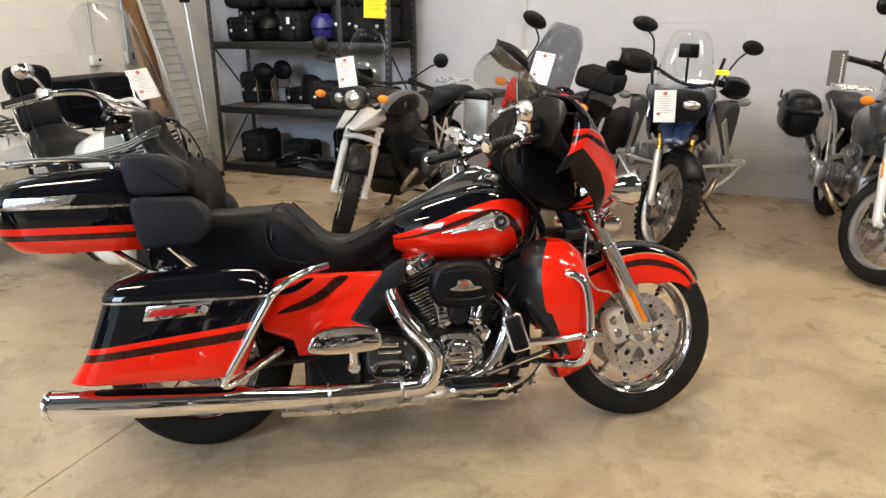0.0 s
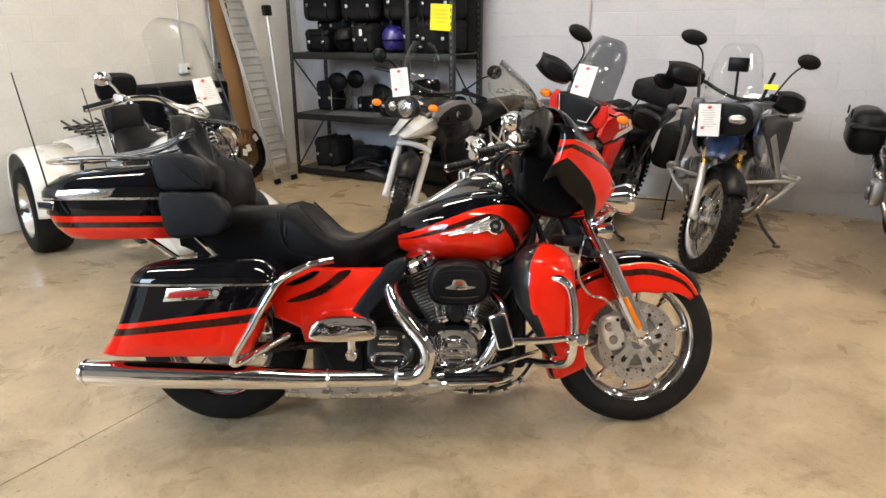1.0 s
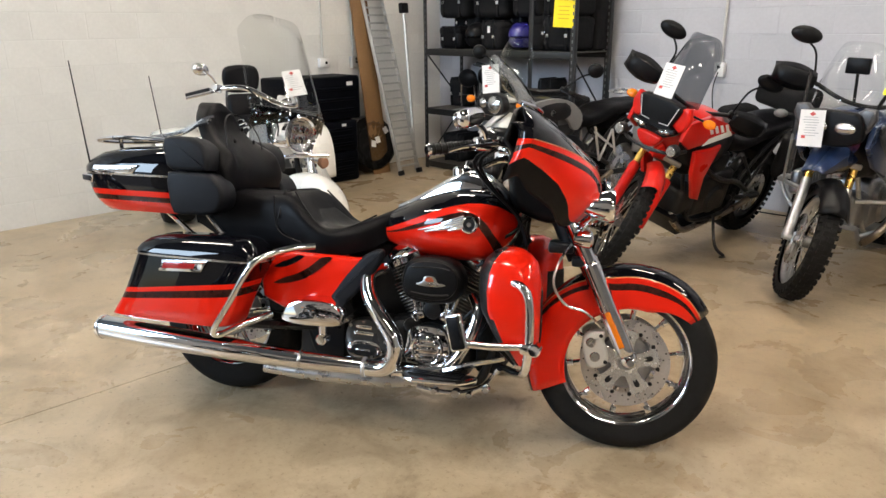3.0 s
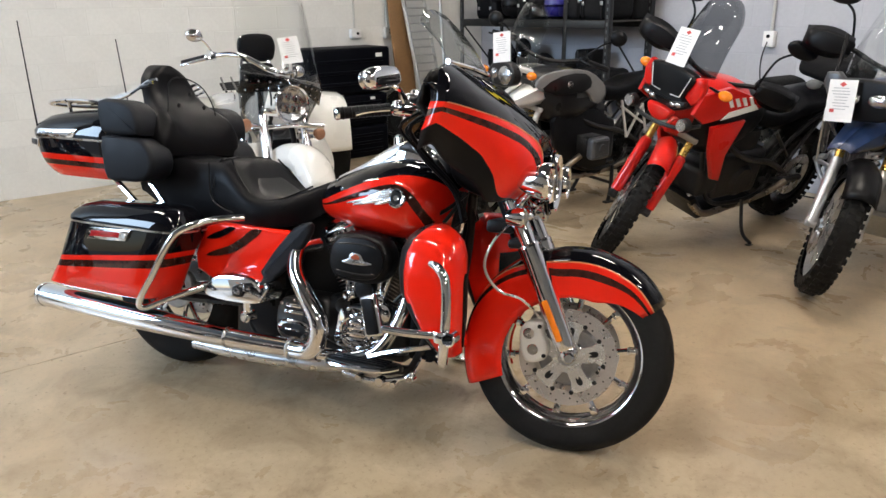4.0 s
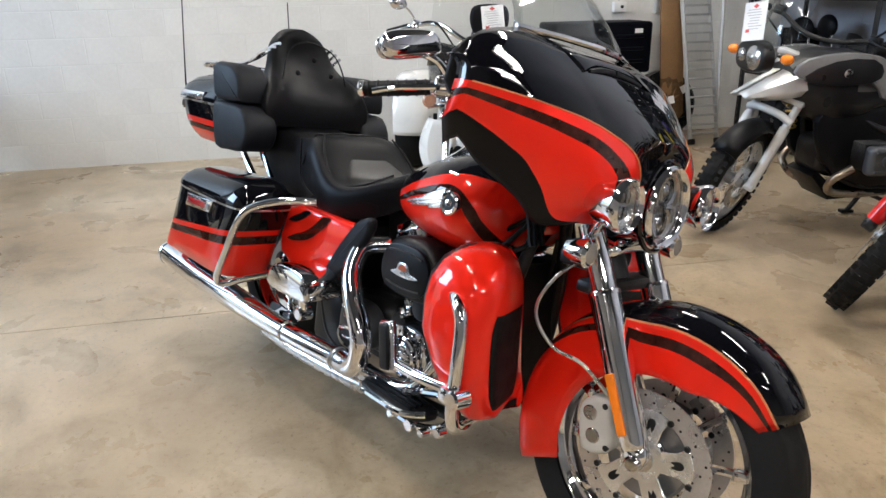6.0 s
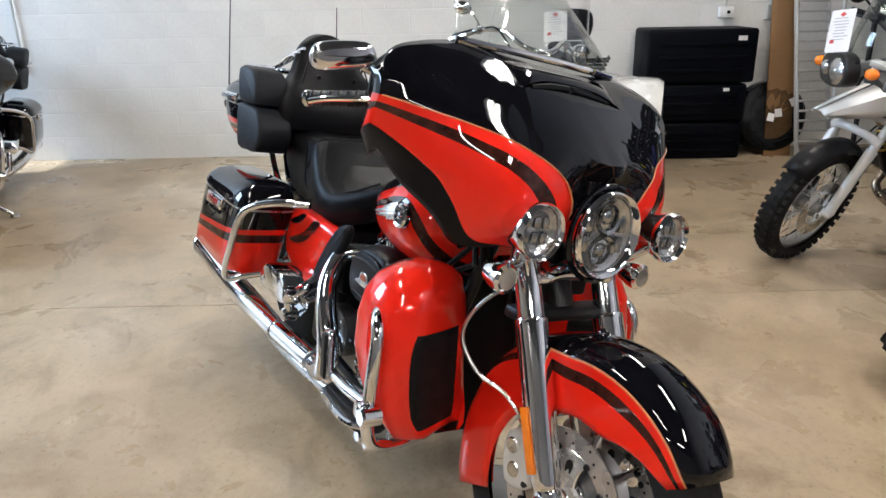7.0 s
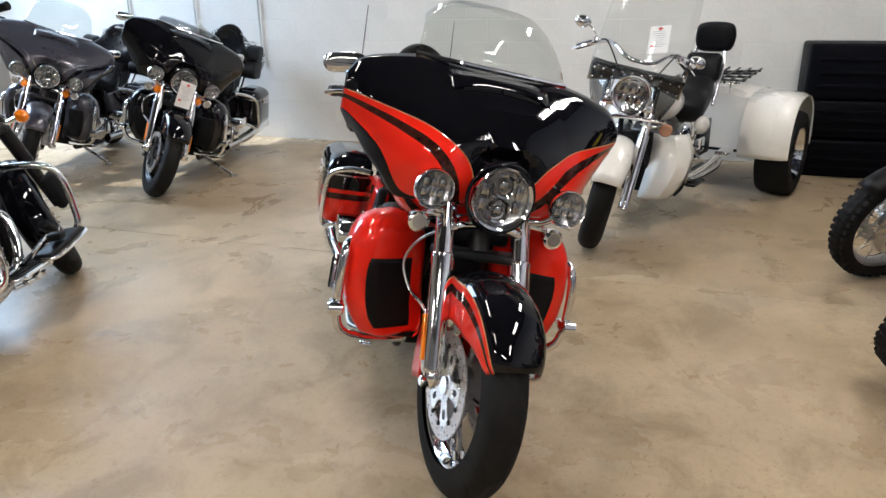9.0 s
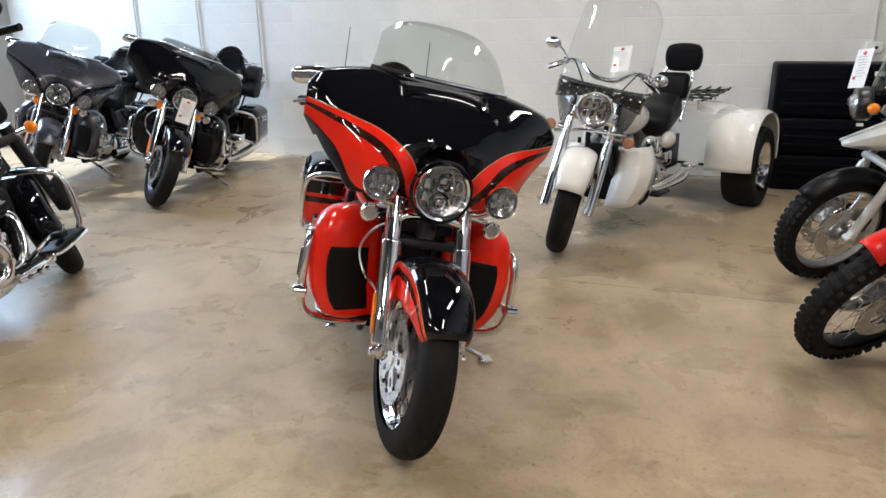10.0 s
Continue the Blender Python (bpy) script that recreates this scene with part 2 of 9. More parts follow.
GOLD = material("gold_anodised", (0.62, 0.40, 0.10), 0.3, metal=0.9, vary=0.08, scale=20)
WORNALU = material("worn_aluminium", (0.56, 0.56, 0.55), 0.42, metal=0.85, vary=0.14, scale=9, bump=0.2, bump_scale=150)
PANELGREY = material("satin_grey_plastic", (0.17, 0.172, 0.175), 0.42, vary=0.08, scale=8)
TAILGREY = material("grey_plastic", (0.10, 0.103, 0.107), 0.45, vary=0.12, scale=9)
FABRIC = material("black_nylon", (0.009, 0.009, 0.010), 0.85, spec=0.15, vary=0.3, scale=20, bump=0.8, bump_scale=350)
SHELFBLACK = material("black_steel_shelf", (0.009, 0.009, 0.0095), 0.45, vary=0.2, scale=7)
CARDBOARD = material("brown_board", (0.20, 0.11, 0.045), 0.75, vary=0.15, scale=5, fine=80)
YELLOW = material("yellow_paper", (0.85, 0.66, 0.02), 0.6, vary=0.04)
BOXBLACK = material("black_moulded_plastic", (0.0022, 0.0026, 0.0045), 0.5, vary=0.2, scale=6, spec=0.05)

# ---- mesh helpers ----
def V(*a):
    return Vector(a)


def part(name, bm, mats, parent=None, label="", angle=38, thick=0.0):
    """Links a bmesh as one mesh object, under its thing or part where one is given."""
    me = bpy.data.meshes.new(name)
    bmesh.ops.recalc_face_normals(bm, faces=bm.faces)
    bm.to_mesh(me)
    bm.free()
    for m in mats if isinstance(mats, (list, tuple)) else (mats,):
        me.materials.append(m)
    me.shade_smooth()
    me.set_sharp_from_angle(angle=radians(angle))
    ob = new(name, me)
    if thick:
        md = ob.modifiers.new("thickness", "SOLIDIFY")
        md.thickness, md.offset = thick, -1
    if parent:
        ob.parent = parent
    return tagged(ob, label) if label else ob


def thing(name, m=None, label="", category="", group="", kind=""):
    ob = new(name)
    ob.empty_display_size = 0.1
    if m is not None:
        ob.matrix_basis = m
    return tagged(ob, label, category, group, kind)


def merge(bm, other, m=None):
    """Adds the bmesh other to bm and frees it."""
    if m is not None:
        other.transform(m)
    me = bpy.data.meshes.new("temp")
    other.to_mesh(me)
    other.free()
    bm.from_mesh(me)
    bpy.data.meshes.remove(me)
    return bm


def box(sx, sy, sz, at=(0, 0, 0), bevel=0.0, seg=2, rot=(0, 0, 0), into=None):
    bm = bmesh.new()
    bmesh.ops.create_cube(bm, size=1.0)
    bm.transform(Matrix.Diagonal((sx, sy, sz, 1)))
    if bevel:
        bmesh.ops.bevel(bm, geom=bm.edges[:], offset=min(bevel, 0.49 * min(sx, sy, sz)), segments=seg, affect="EDGES", profile=0.5)
    bm.transform(pose(*at, *rot))
    return merge(into, bm) if into is not None else bm


def skin(rows, close_u=False, close_v=False, bands=None, into=None, cap=False):
    """A sheet through rows of points; bands gives the material index of each strip between two points of a row. close_v joins each row's ends, close_u the first and last rows."""
    bm = into if into is not None else bmesh.new()
    vs = [[bm.verts.new(p) for p in r] for r in rows]
    nu, nv = len(rows), len(rows[0])
    for i in range(nu if close_u else nu - 1):
        for j in range(nv if close_v else nv - 1):
            q = (vs[i][j], vs[i][(j + 1) % nv], vs[(i + 1) % nu][(j + 1) % nv], vs[(i + 1) % nu][j])
            try:
                f = bm.faces.new(q)
            except ValueError:
                continue
            if bands:
                f.material_index = bands[j] if not callable(bands) else bands(i, j)
    if cap:
        for r in (vs[0], vs[-1]):
            try:
                f = bm.faces.new(r)
                if cap is not True:
                    f.material_index = cap - 1
            except ValueError:
                pass
    return bm


def smooth_path(pts, sub=6):
    """Points along a curve that passes through pts."""
    p = [Vector(q) for q in pts]
    if len(p) < 3:
        return p
    out = []
    for i in range(len(p) - 1):
        a, b, c, d = p[max(i - 1, 0)], p[i], p[i + 1], p[min(i + 2, len(p) - 1)]
        for k in range(sub):
            t = k / sub
            out.append(0.5 * ((2 * b) + (c - a) * t + (2 * a - 5 * b + 4 * c - d) * t * t + (3 * b - 3 * c + d - a) * t ** 3))
    return out + [p[-1]]


def lerp_table(table, x):
    """Values of a table of rows (x, a, b, ...), eased between its rows."""
    if x <= table[0][0]:
        return table[0][1:]
    for r, s in zip(table, table[1:]):
        if x <= s[0]:
            t = (x - r[0]) / (s[0] - r[0])
            return tuple(a + (b - a) * t for a, b in zip(r[1:], s[1:]))
    return table[-1][1:]


def soft_table(table, x, w):
    """lerp_table, rounded over a width w."""
    n = 5
    vals = [lerp_table(table, x + w * (k / (n - 1) - 0.5)) for k in range(n)]
    return tuple(sum(v[i] for v in vals) / n for i in range(len(vals[0])))


def tube(pts, r, n=10, sub=6, into=None, cap=True, flat=None):
    """A pipe along a smooth path; r is one radius, or one for each point."""
    path = smooth_path(pts, sub)
    rows, up = [], None
    for i, p in enumerate(path):
        d = (path[min(i + 1, len(path) - 1)] - path[max(i - 1, 0)]).normalized()
        if up is None:
            up = d.orthogonal().normalized()
        up = (up - d * up.dot(d)).normalized()
        side = d.cross(up)
        if isinstance(r, (list, tuple)):
            f = i / max(1, len(path) - 1) * (len(r) - 1)
            k = min(int(f), len(r) - 2)
            rad = r[k] + (r[k + 1] - r[k]) * (f - k)
        else:
            rad = r
        rows.append([p + (up * math.cos(a) + side * math.sin(a)) * rad for a in (math.tau * j / n for j in range(n))])
    return skin(rows, close_v=True, cap=cap, into=into)


def lathe(profile, at=(0, 0, 0), axis=(0, 0, 1), n=32, into=None, cap=False, bands=None):
    """Turns a profile of (radius, height) round an axis."""
    q = Vector((0, 0, 1)).rotation_difference(Vector(axis).normalized()).to_matrix().to_4x4()
    m = Matrix.Translation(at) @ q
    rows = [[m @ Vector((r * math.cos(math.tau * k / n), r * math.sin(math.tau * k / n), h)) for r, h in profile] for k in range(n)]
    return skin(rows, close_u=True, into=into, bands=bands)


def disc(r, h, at=(0, 0, 0), axis=(0, 0, 1), n=24, bevel=0.0, into=None):
    """A solid round plate, centred on at."""
    b = bevel
    prof = [(0.0001, -h / 2), (r - b, -h / 2), (r, -h / 2 + b), (r, h / 2 - b), (r - b, h / 2), (0.0001, h / 2)] if b else [(0.0001, -h / 2), (r, -h / 2), (r, h / 2), (0.0001, h / 2)]
    return lathe(prof, at, axis, n, into)


def ring(R, r, at=(0, 0, 0), axis=(0, 0, 1), n=32, k=10, into=None):
    prof = [(R + r * math.cos(math.tau * j / k), r * math.sin(math.tau * j / k)) for j in range(k + 1)]
    return lathe(prof, at, axis, n, into)


def ball(r, at=(0, 0, 0), scale=(1, 1, 1), rot=(0, 0, 0), n=20, into=None):
    bm = bmesh.new()
    bmesh.ops.create_uvsphere(bm, u_segments=n, v_segments=max(8, n // 2), radius=r)
    bm.transform(pose(*at, *rot) @ Matrix.Diagonal((*scale, 1)))
    return merge(into, bm) if into is not None else bm


def plate(outline, depth, m=None, bevel=0.0, seg=2, into=None):
    """A flat piece: an outline in x and z, centred on y = 0, depth thick, rounded edges."""
    bm = bmesh.new()
    a = [bm.verts.new((x, -depth / 2, z)) for x, z in outline]
    b = [bm.verts.new((x, depth / 2, z)) for x, z in outline]
    n = len(a)
    bm.faces.new(a)
    bm.faces.new(b[::-1])
    for i in range(n):
        bm.faces.new((a[i], b[i], b[(i + 1) % n], a[(i + 1) % n]))
    bmesh.ops.recalc_face_normals(bm, faces=bm.faces)
    if bevel:
        rim = [e for e in bm.edges if abs(e.verts[0].co.y - e.verts[1].co.y) < 1e-6]
        bmesh.ops.bevel(bm, geom=rim, offset=bevel, segments=seg, affect="EDGES", profile=0.5)
    if m is not None:
        bm.transform(m)
    return merge(into, bm) if into is not None else bm


def round_outline(pts, sub=4):
    """A closed smooth outline through 2D points."""
    p = [Vector((x, z)) for x, z in pts]
    n, out = len(p), []
    for i in range(n):
        a, b, c, d = p[i - 1], p[i], p[(i + 1) % n], p[(i + 2) % n]
        for k in range(sub):
            t = k / sub
            q = 0.5 * ((2 * b) + (c - a) * t + (2 * a - 5 * b + 4 * c - d) * t * t + (3 * b - 3 * c + d - a) * t ** 3)
            out.append((q.x, q.y))
    return out


def super_ring(cx, cy, a, b, z, n=28, p=2.0, tilt=0.0):
    """A rounded-square ring in plan at height z (which may lean along x by tilt)."""
    out = []
    for k in range(n):
        t = math.tau * k / n
        c, s = math.cos(t), math.sin(t)
        x = cx + a * math.copysign(abs(c) ** (2 / p), c)
        y = cy + b * math.copysign(abs(s) ** (2 / p), s)
        out.append(V(x, y, z + tilt * (x - cx)))
    return out


# ---- the room: a painted block showroom with a sealed concrete floor ----
WEST, EAST, NORTH, SOUTH, TOP = -4.6, 9.5, 5.95, -5.0, 5.4
# Doorway out of view, placed and sized to land the sun patch.
DOOR_X0, DOOR_X1, DOOR_H = -4.05, -1.75, 4.9
JOINT = -1.45


def build_floor():
    bm = bmesh.new()
    w, d = 0.0025, 0.006
    xs = [WEST - 0.2, JOINT - w, JOINT - w * 0.6, JOINT + w * 0.6, JOINT + w, EAST + 0.2]
    zs = [0, 0, -d, -d, 0, 0]
    ys = [SOUTH - 0.2 + (NORTH - SOUTH + 0.4) * k / 40 for k in range(41)]
    rng = random.Random(4)
    wob = [rng.uniform(-0.006, 0.006) for _ in ys]
    rows = [[V(x + (wob[i] if 0 < j < 5 else 0), y, z) for j, (x, z) in enumerate(zip(xs, zs))] for i, y in enumerate(ys)]
    skin(rows, into=bm)
    ob = part("floor", bm, CONCRETE)
    tagged(ob, "tan sealed concrete floor with stains and a saw joint", "floor", kind="structure")
    return ob


build_floor()
yard = part("ground", box(60, 60, 0.1, (0, -35.5, -0.09)), material("pale_asphalt", (0.16, 0.16, 0.16), 0.8, vary=0.2, bump=0.4, bump_scale=80))
tagged(yard, "unseen pale asphalt ground outside the doorway", "ground", kind="structure")
wall_w = part("wall_west", box(0.2, NORTH - SOUTH + 0.4, TOP, (WEST - 0.1025, (NORTH + SOUTH) / 2, TOP / 2)), MORTAR)
tagged(wall_w, "white painted concrete block wall", "wall", kind="structure")
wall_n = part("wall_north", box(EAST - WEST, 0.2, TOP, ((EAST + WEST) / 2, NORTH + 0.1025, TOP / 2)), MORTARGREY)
tagged(wall_n, "painted concrete block wall, darker and bluer than the west wall", "wall", kind="structure")
wall_e = part("wall_east", box(0.2, NORTH - SOUTH + 0.4, TOP, (EAST + 0.1, (NORTH + SOUTH) / 2, TOP / 2)), BACKWALL)
tagged(wall_e, "unseen grey wall closing the showroom", "wall", kind="structure")
bm = box(DOOR_X0 - WEST, 0.2, TOP, ((DOOR_X0 + WEST) / 2, SOUTH - 0.1, TOP / 2))
box(EAST - DOOR_X1, 0.2, TOP, ((EAST + DOOR_X1) / 2, SOUTH - 0.1, TOP / 2), into=bm)
box(DOOR_X1 - DOOR_X0, 0.2, TOP - DOOR_H, ((DOOR_X0 + DOOR_X1) / 2, SOUTH - 0.1, (TOP + DOOR_H) / 2), into=bm)
wall_s = part("wall_south", bm, BACKWALL)
tagged(wall_s, "unseen grey wall with a doorway opened for the sun", "wall", kind="structure")
ceil = part("ceiling", box(EAST - WEST + 0.4, NORTH - SOUTH + 0.4, 0.1, ((EAST + WEST) / 2, (NORTH + SOUTH) / 2, TOP + 0.05)), CEILING)
tagged(ceil, "unseen dark ceiling over the showroom", "ceiling", kind="structure")


def ceiling_lamp(x, y, along_x=True):
    root = thing("ceiling_light", pose(x, y, 3.45, 0, 0, 0 if along_x else 90), "white two-tube fluorescent ceiling light", "lamp", "ceiling lights")
    part("housing", box(1.25, 0.22, 0.05, (0, 0, 0.03), 0.01), material("white_enamel", (0.75, 0.75, 0.74), 0.4), root)
    for s in (-0.06, 0.06):
        part("tube", tube([(-0.6, s, -0.015), (0.6, s, -0.015)], 0.016, n=8), glow("fluorescent_tube", (1.0, 0.90, 0.775), LAMP), root)
    for s in (-0.5, 0.5):
        part("rod", tube([(s, 0, 0.05), (s, 0, TOP - 3.45)], 0.006, n=6), STEEL, root)
    return root


LAMP = 166.0
for lx in (-2.6, 0.0, 2.6):
    for ly in (0.6, 3.9):
        ceiling_lamp(lx, ly)
ceiling_lamp(4.6, 2.3, False)
# Unseen lamp, added to brighten the chrome facing this side.
ceiling_lamp(5.4, -1.6, False)


def block_mesh(mat):
    """A painted wall block, its face towards +x, slightly pillowed at the edges."""
    L, H, D = 0.396, 0.196, 0.012
    bm = bmesh.new()
    rings = [[(0.0, L / 2, H / 2), (0.0, -L / 2, H / 2), (0.0, -L / 2, -H / 2), (0.0, L / 2, -H / 2)]]
    e = 0.004
    rings.append([(0.0014, y * (1 - e / (L / 2)), z * (1 - e / (H / 2))) for _, y, z in rings[0]])
    v = [[bm.verts.new((x - 0.001, y, z)) for x, y, z in r] for r in rings]
    back = [bm.verts.new((-D, y, z)) for _, y, z in rings[0]]
    for a, b in ((back, v[0]), (v[0], v[1])):
        for i in range(4):
            bm.faces.new((a[i], a[(i + 1) % 4], b[(i + 1) % 4], b[i]))
    bm.faces.new(v[1])
    bmesh.ops.recalc_face_normals(bm, faces=bm.faces)
    me = bpy.data.meshes.new("block")
    bm.to_mesh(me)
    bm.free()
    me.materials.append(mat)
    return me


def lay_blocks():
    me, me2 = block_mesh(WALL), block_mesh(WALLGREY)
    rng = random.Random(2)
    for row in range(11):
        z = 0.1 + row * 0.2
        off = 0.2 if row % 2 else 0.0
        y = -4.7 + off
        while y < NORTH - 0.1:
            ob = new("block", me)
            ob.matrix_basis = pose(WEST - 0.0015 + rng.uniform(-0.0004, 0.0004), y, z, 0, 0, 0)
            ob.parent = wall_w
            y += 0.4
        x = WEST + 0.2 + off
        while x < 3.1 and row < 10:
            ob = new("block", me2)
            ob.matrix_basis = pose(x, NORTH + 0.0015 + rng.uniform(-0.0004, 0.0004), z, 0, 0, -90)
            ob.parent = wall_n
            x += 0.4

# ---- touring motorcycle ----
HEAD = Vector((1.28, 0, 0.87))
RAKE = Vector((-math.sin(radians(26)), 0, math.cos(radians(26))))
AX_F, AX_R, WR = Vector((1.625, 0, 0.312)), Vector((0, 0, 0.312)), 0.326


def fork_turn(deg):
    return Matrix.Translation(HEAD) @ Matrix.Rotation(radians(deg), 4, RAKE) @ Matrix.Translation(-HEAD)


def tyre_profile(r_out, r_in, w, n=9):
    """Half-round tread and bulging sidewalls, as (radius, across)."""
    pts = []
    for k in range(n + 1):
        a = math.pi * (k / n - 0.5)
        pts.append((r_in + (r_out - r_in) * max(0.0, math.cos(a)) ** 0.62, w / 2 * math.sin(a) * (1.0 - 0.12 * (1 - math.cos(a)))))
    return pts


def road_wheel(root, at, m, r, rim, width, spokes=10, paint=None, disc_r=0.155, sides=(-1, 1), name="front_wheel"):
    """Tyre, cast rim with round spokes, hub and brake discs."""
    axis = (0, 1, 0)
    paint = paint or CHROME
    prof = tyre_profile(r, rim - 0.004, width)
    turns = 192
    fine = tyre_profile(r, rim - 0.004, width, 25)
    rows = []
    for k in range(turns):
        a = math.tau * k / turns
        row = []
        for q, (rr, y) in enumerate(fine):
            side = abs(y) / (width / 2)
            if 6 <= q <= 19:
                if q in (12, 13) and k % 12 > 2:
                    rr -= 0.003
                elif 0.16 < side < 0.78 and (k + int(side * 11) * (1 if y > 0 else -1) + (6 if y > 0 else 0)) % 12 == 0:
                    rr -= 0.006
            row.append(Vector(at) + V(rr * math.cos(a), y, rr * math.sin(a)))
        rows.append(row)
    bm = skin(rows, close_u=True)
    bm.transform(m)
    wheel = part(name, bm, TYRE, root, "black road tyre")
    w = width * 0.36
    lip = [(rim - 0.030, -w * 0.45), (rim - 0.020, -w * 0.62), (rim - 0.012, -w * 0.90), (rim - 0.003, -w * 1.04), (rim + 0.006, -w * 1.04), (rim + 0.004, -w * 0.9), (rim - 0.012, -w * 0.7), (rim - 0.016, 0), (rim - 0.012, w * 0.7), (rim + 0.004, w * 0.9), (rim + 0.006, w * 1.04), (rim - 0.003, w * 1.04), (rim - 0.012, w * 0.90), (rim - 0.020, w * 0.62), (rim - 0.030, w * 0.45), (rim - 0.034, 0), (rim - 0.030, -w * 0.45)]
    bm = lathe(lip, at, axis, 64)
    bm.transform(m)
    part("rim", bm, paint, wheel)
    for k in range(spokes):
        bm = bmesh.new()
        a = math.tau * (k + 0.3) / spokes
        d = Vector((math.cos(a), 0, math.sin(a)))
        s = 0.012 if k % 2 else -0.012
        tube([Vector(at) + d * 0.035 + V(0, s * 2, 0), Vector(at) + d * 0.12 + V(0, s * 1.4, 0), Vector(at) + d * (rim - 0.045) + V(0, s, 0)], [0.014, 0.009, 0.010], n=8, sub=3, into=bm)
        box(0.030, 0.034, 0.024, bevel=0.005, into=bm, at=tuple(Vector(at) + d * (rim - 0.038) + V(0, s, 0)), rot=(0, -math.degrees(a), 0))
        bm.transform(m)
        part("spoke", bm, paint, wheel)
    bm = lathe([(0.0001, -0.075), (0.028, -0.075), (0.034, -0.06), (0.05, -0.05), (0.05, -0.03), (0.036, -0.02), (0.036, 0.02), (0.05, 0.03), (0.05, 0.05), (0.034, 0.06), (0.028, 0.075), (0.0001, 0.075)], at, axis, 28)
    bm.transform(m)
    part("hub", bm, paint, wheel)
    w = width * 0.34
    bm = lathe([(0.052, -w), (disc_r * 0.60, -w), (disc_r * 0.64, -w + 0.006), (disc_r * 0.60, -w + 0.012), (0.06, 0), (disc_r * 0.60, w - 0.012), (disc_r * 0.64, w - 0.006), (disc_r * 0.60, w), (0.052, w)], at, axis, 36)
    bm.transform(m)
    part("hub_flange", bm, CAST, wheel, "grey hub flange behind the disc")
    for s in sides:
        y = s * (width * 0.42 + 0.012)
        bm = bmesh.new()
        lathe([(disc_r * 0.70, -0.0025), (disc_r, -0.0025), (disc_r, 0.0025), (disc_r * 0.70, 0.0025), (disc_r * 0.70, -0.0025)], tuple(Vector(at) + V(0, y, 0)), axis, 48, into=bm)
        bm.transform(m)
        rotor = part("brake_disc", bm, DISCSTEEL, wheel, "drilled steel brake disc")
        c = Vector(at) + V(0, y + s * 0.001, 0)
        bm = lathe([(0.024, -0.004), (0.050, -0.004), (0.050, 0.004), (0.024, 0.004), (0.024, -0.004)], tuple(c), axis, 28)
        for k in range(5):
            a = math.tau * (k + 0.2) / 5
            lobe = round_outline([(0.036, -0.020), (disc_r * 0.52, -0.027), (disc_r * 0.70, -0.038), (disc_r * 0.76, 0.0), (disc_r * 0.70, 0.038), (disc_r * 0.52, 0.027), (0.036, 0.020)], 3)
            plate(lobe, 0.006, Matrix.Translation(c) @ Matrix.Rotation(-a, 4, "Y"), 0.0015, 1, into=bm)
        bm.transform(m)
        carrier = part("carrier", bm, EMBLEM if paint is CHROME else DARKCAST, rotor)
        bm = bmesh.new()
        for k in range(5):
            a = math.tau * (k + 0.2) / 5
            slot = round_outline([(disc_r * 0.44, -0.006), (disc_r * 0.58, -0.009), (disc_r * 0.63, 0.0), (disc_r * 0.58, 0.009), (disc_r * 0.44, 0.006), (disc_r * 0.50, 0.0)], 3)
            plate(slot, 0.0075, Matrix.Translation(c) @ Matrix.Rotation(-a, 4, "Y"), into=bm)
            for q in (-0.36, 0.36):
                disc(0.0075, 0.014, tuple(c + V(disc_r * 0.73 * math.cos(a + q), 0, disc_r * 0.73 * math.sin(a + q))), axis, 10, 0.002, into=bm)
        bm.transform(m)
        tagged(part("carrier_slot", bm, DARKCAST, carrier), kind="stuff")
        bm = bmesh.new()
        for k in range(40):
            a = math.tau * k / 40
            rr = disc_r * (0.76 if k % 3 == 0 else 0.85 if k % 3 == 1 else 0.93)
            disc(0.0032, 0.0062, tuple(Vector(at) + V(rr * math.cos(a), y, rr * math.sin(a))), axis, 6, into=bm)
        bm.transform(m)
        tagged(part("drilling", bm, DARKCAST, rotor), kind="stuff")
    return wheel


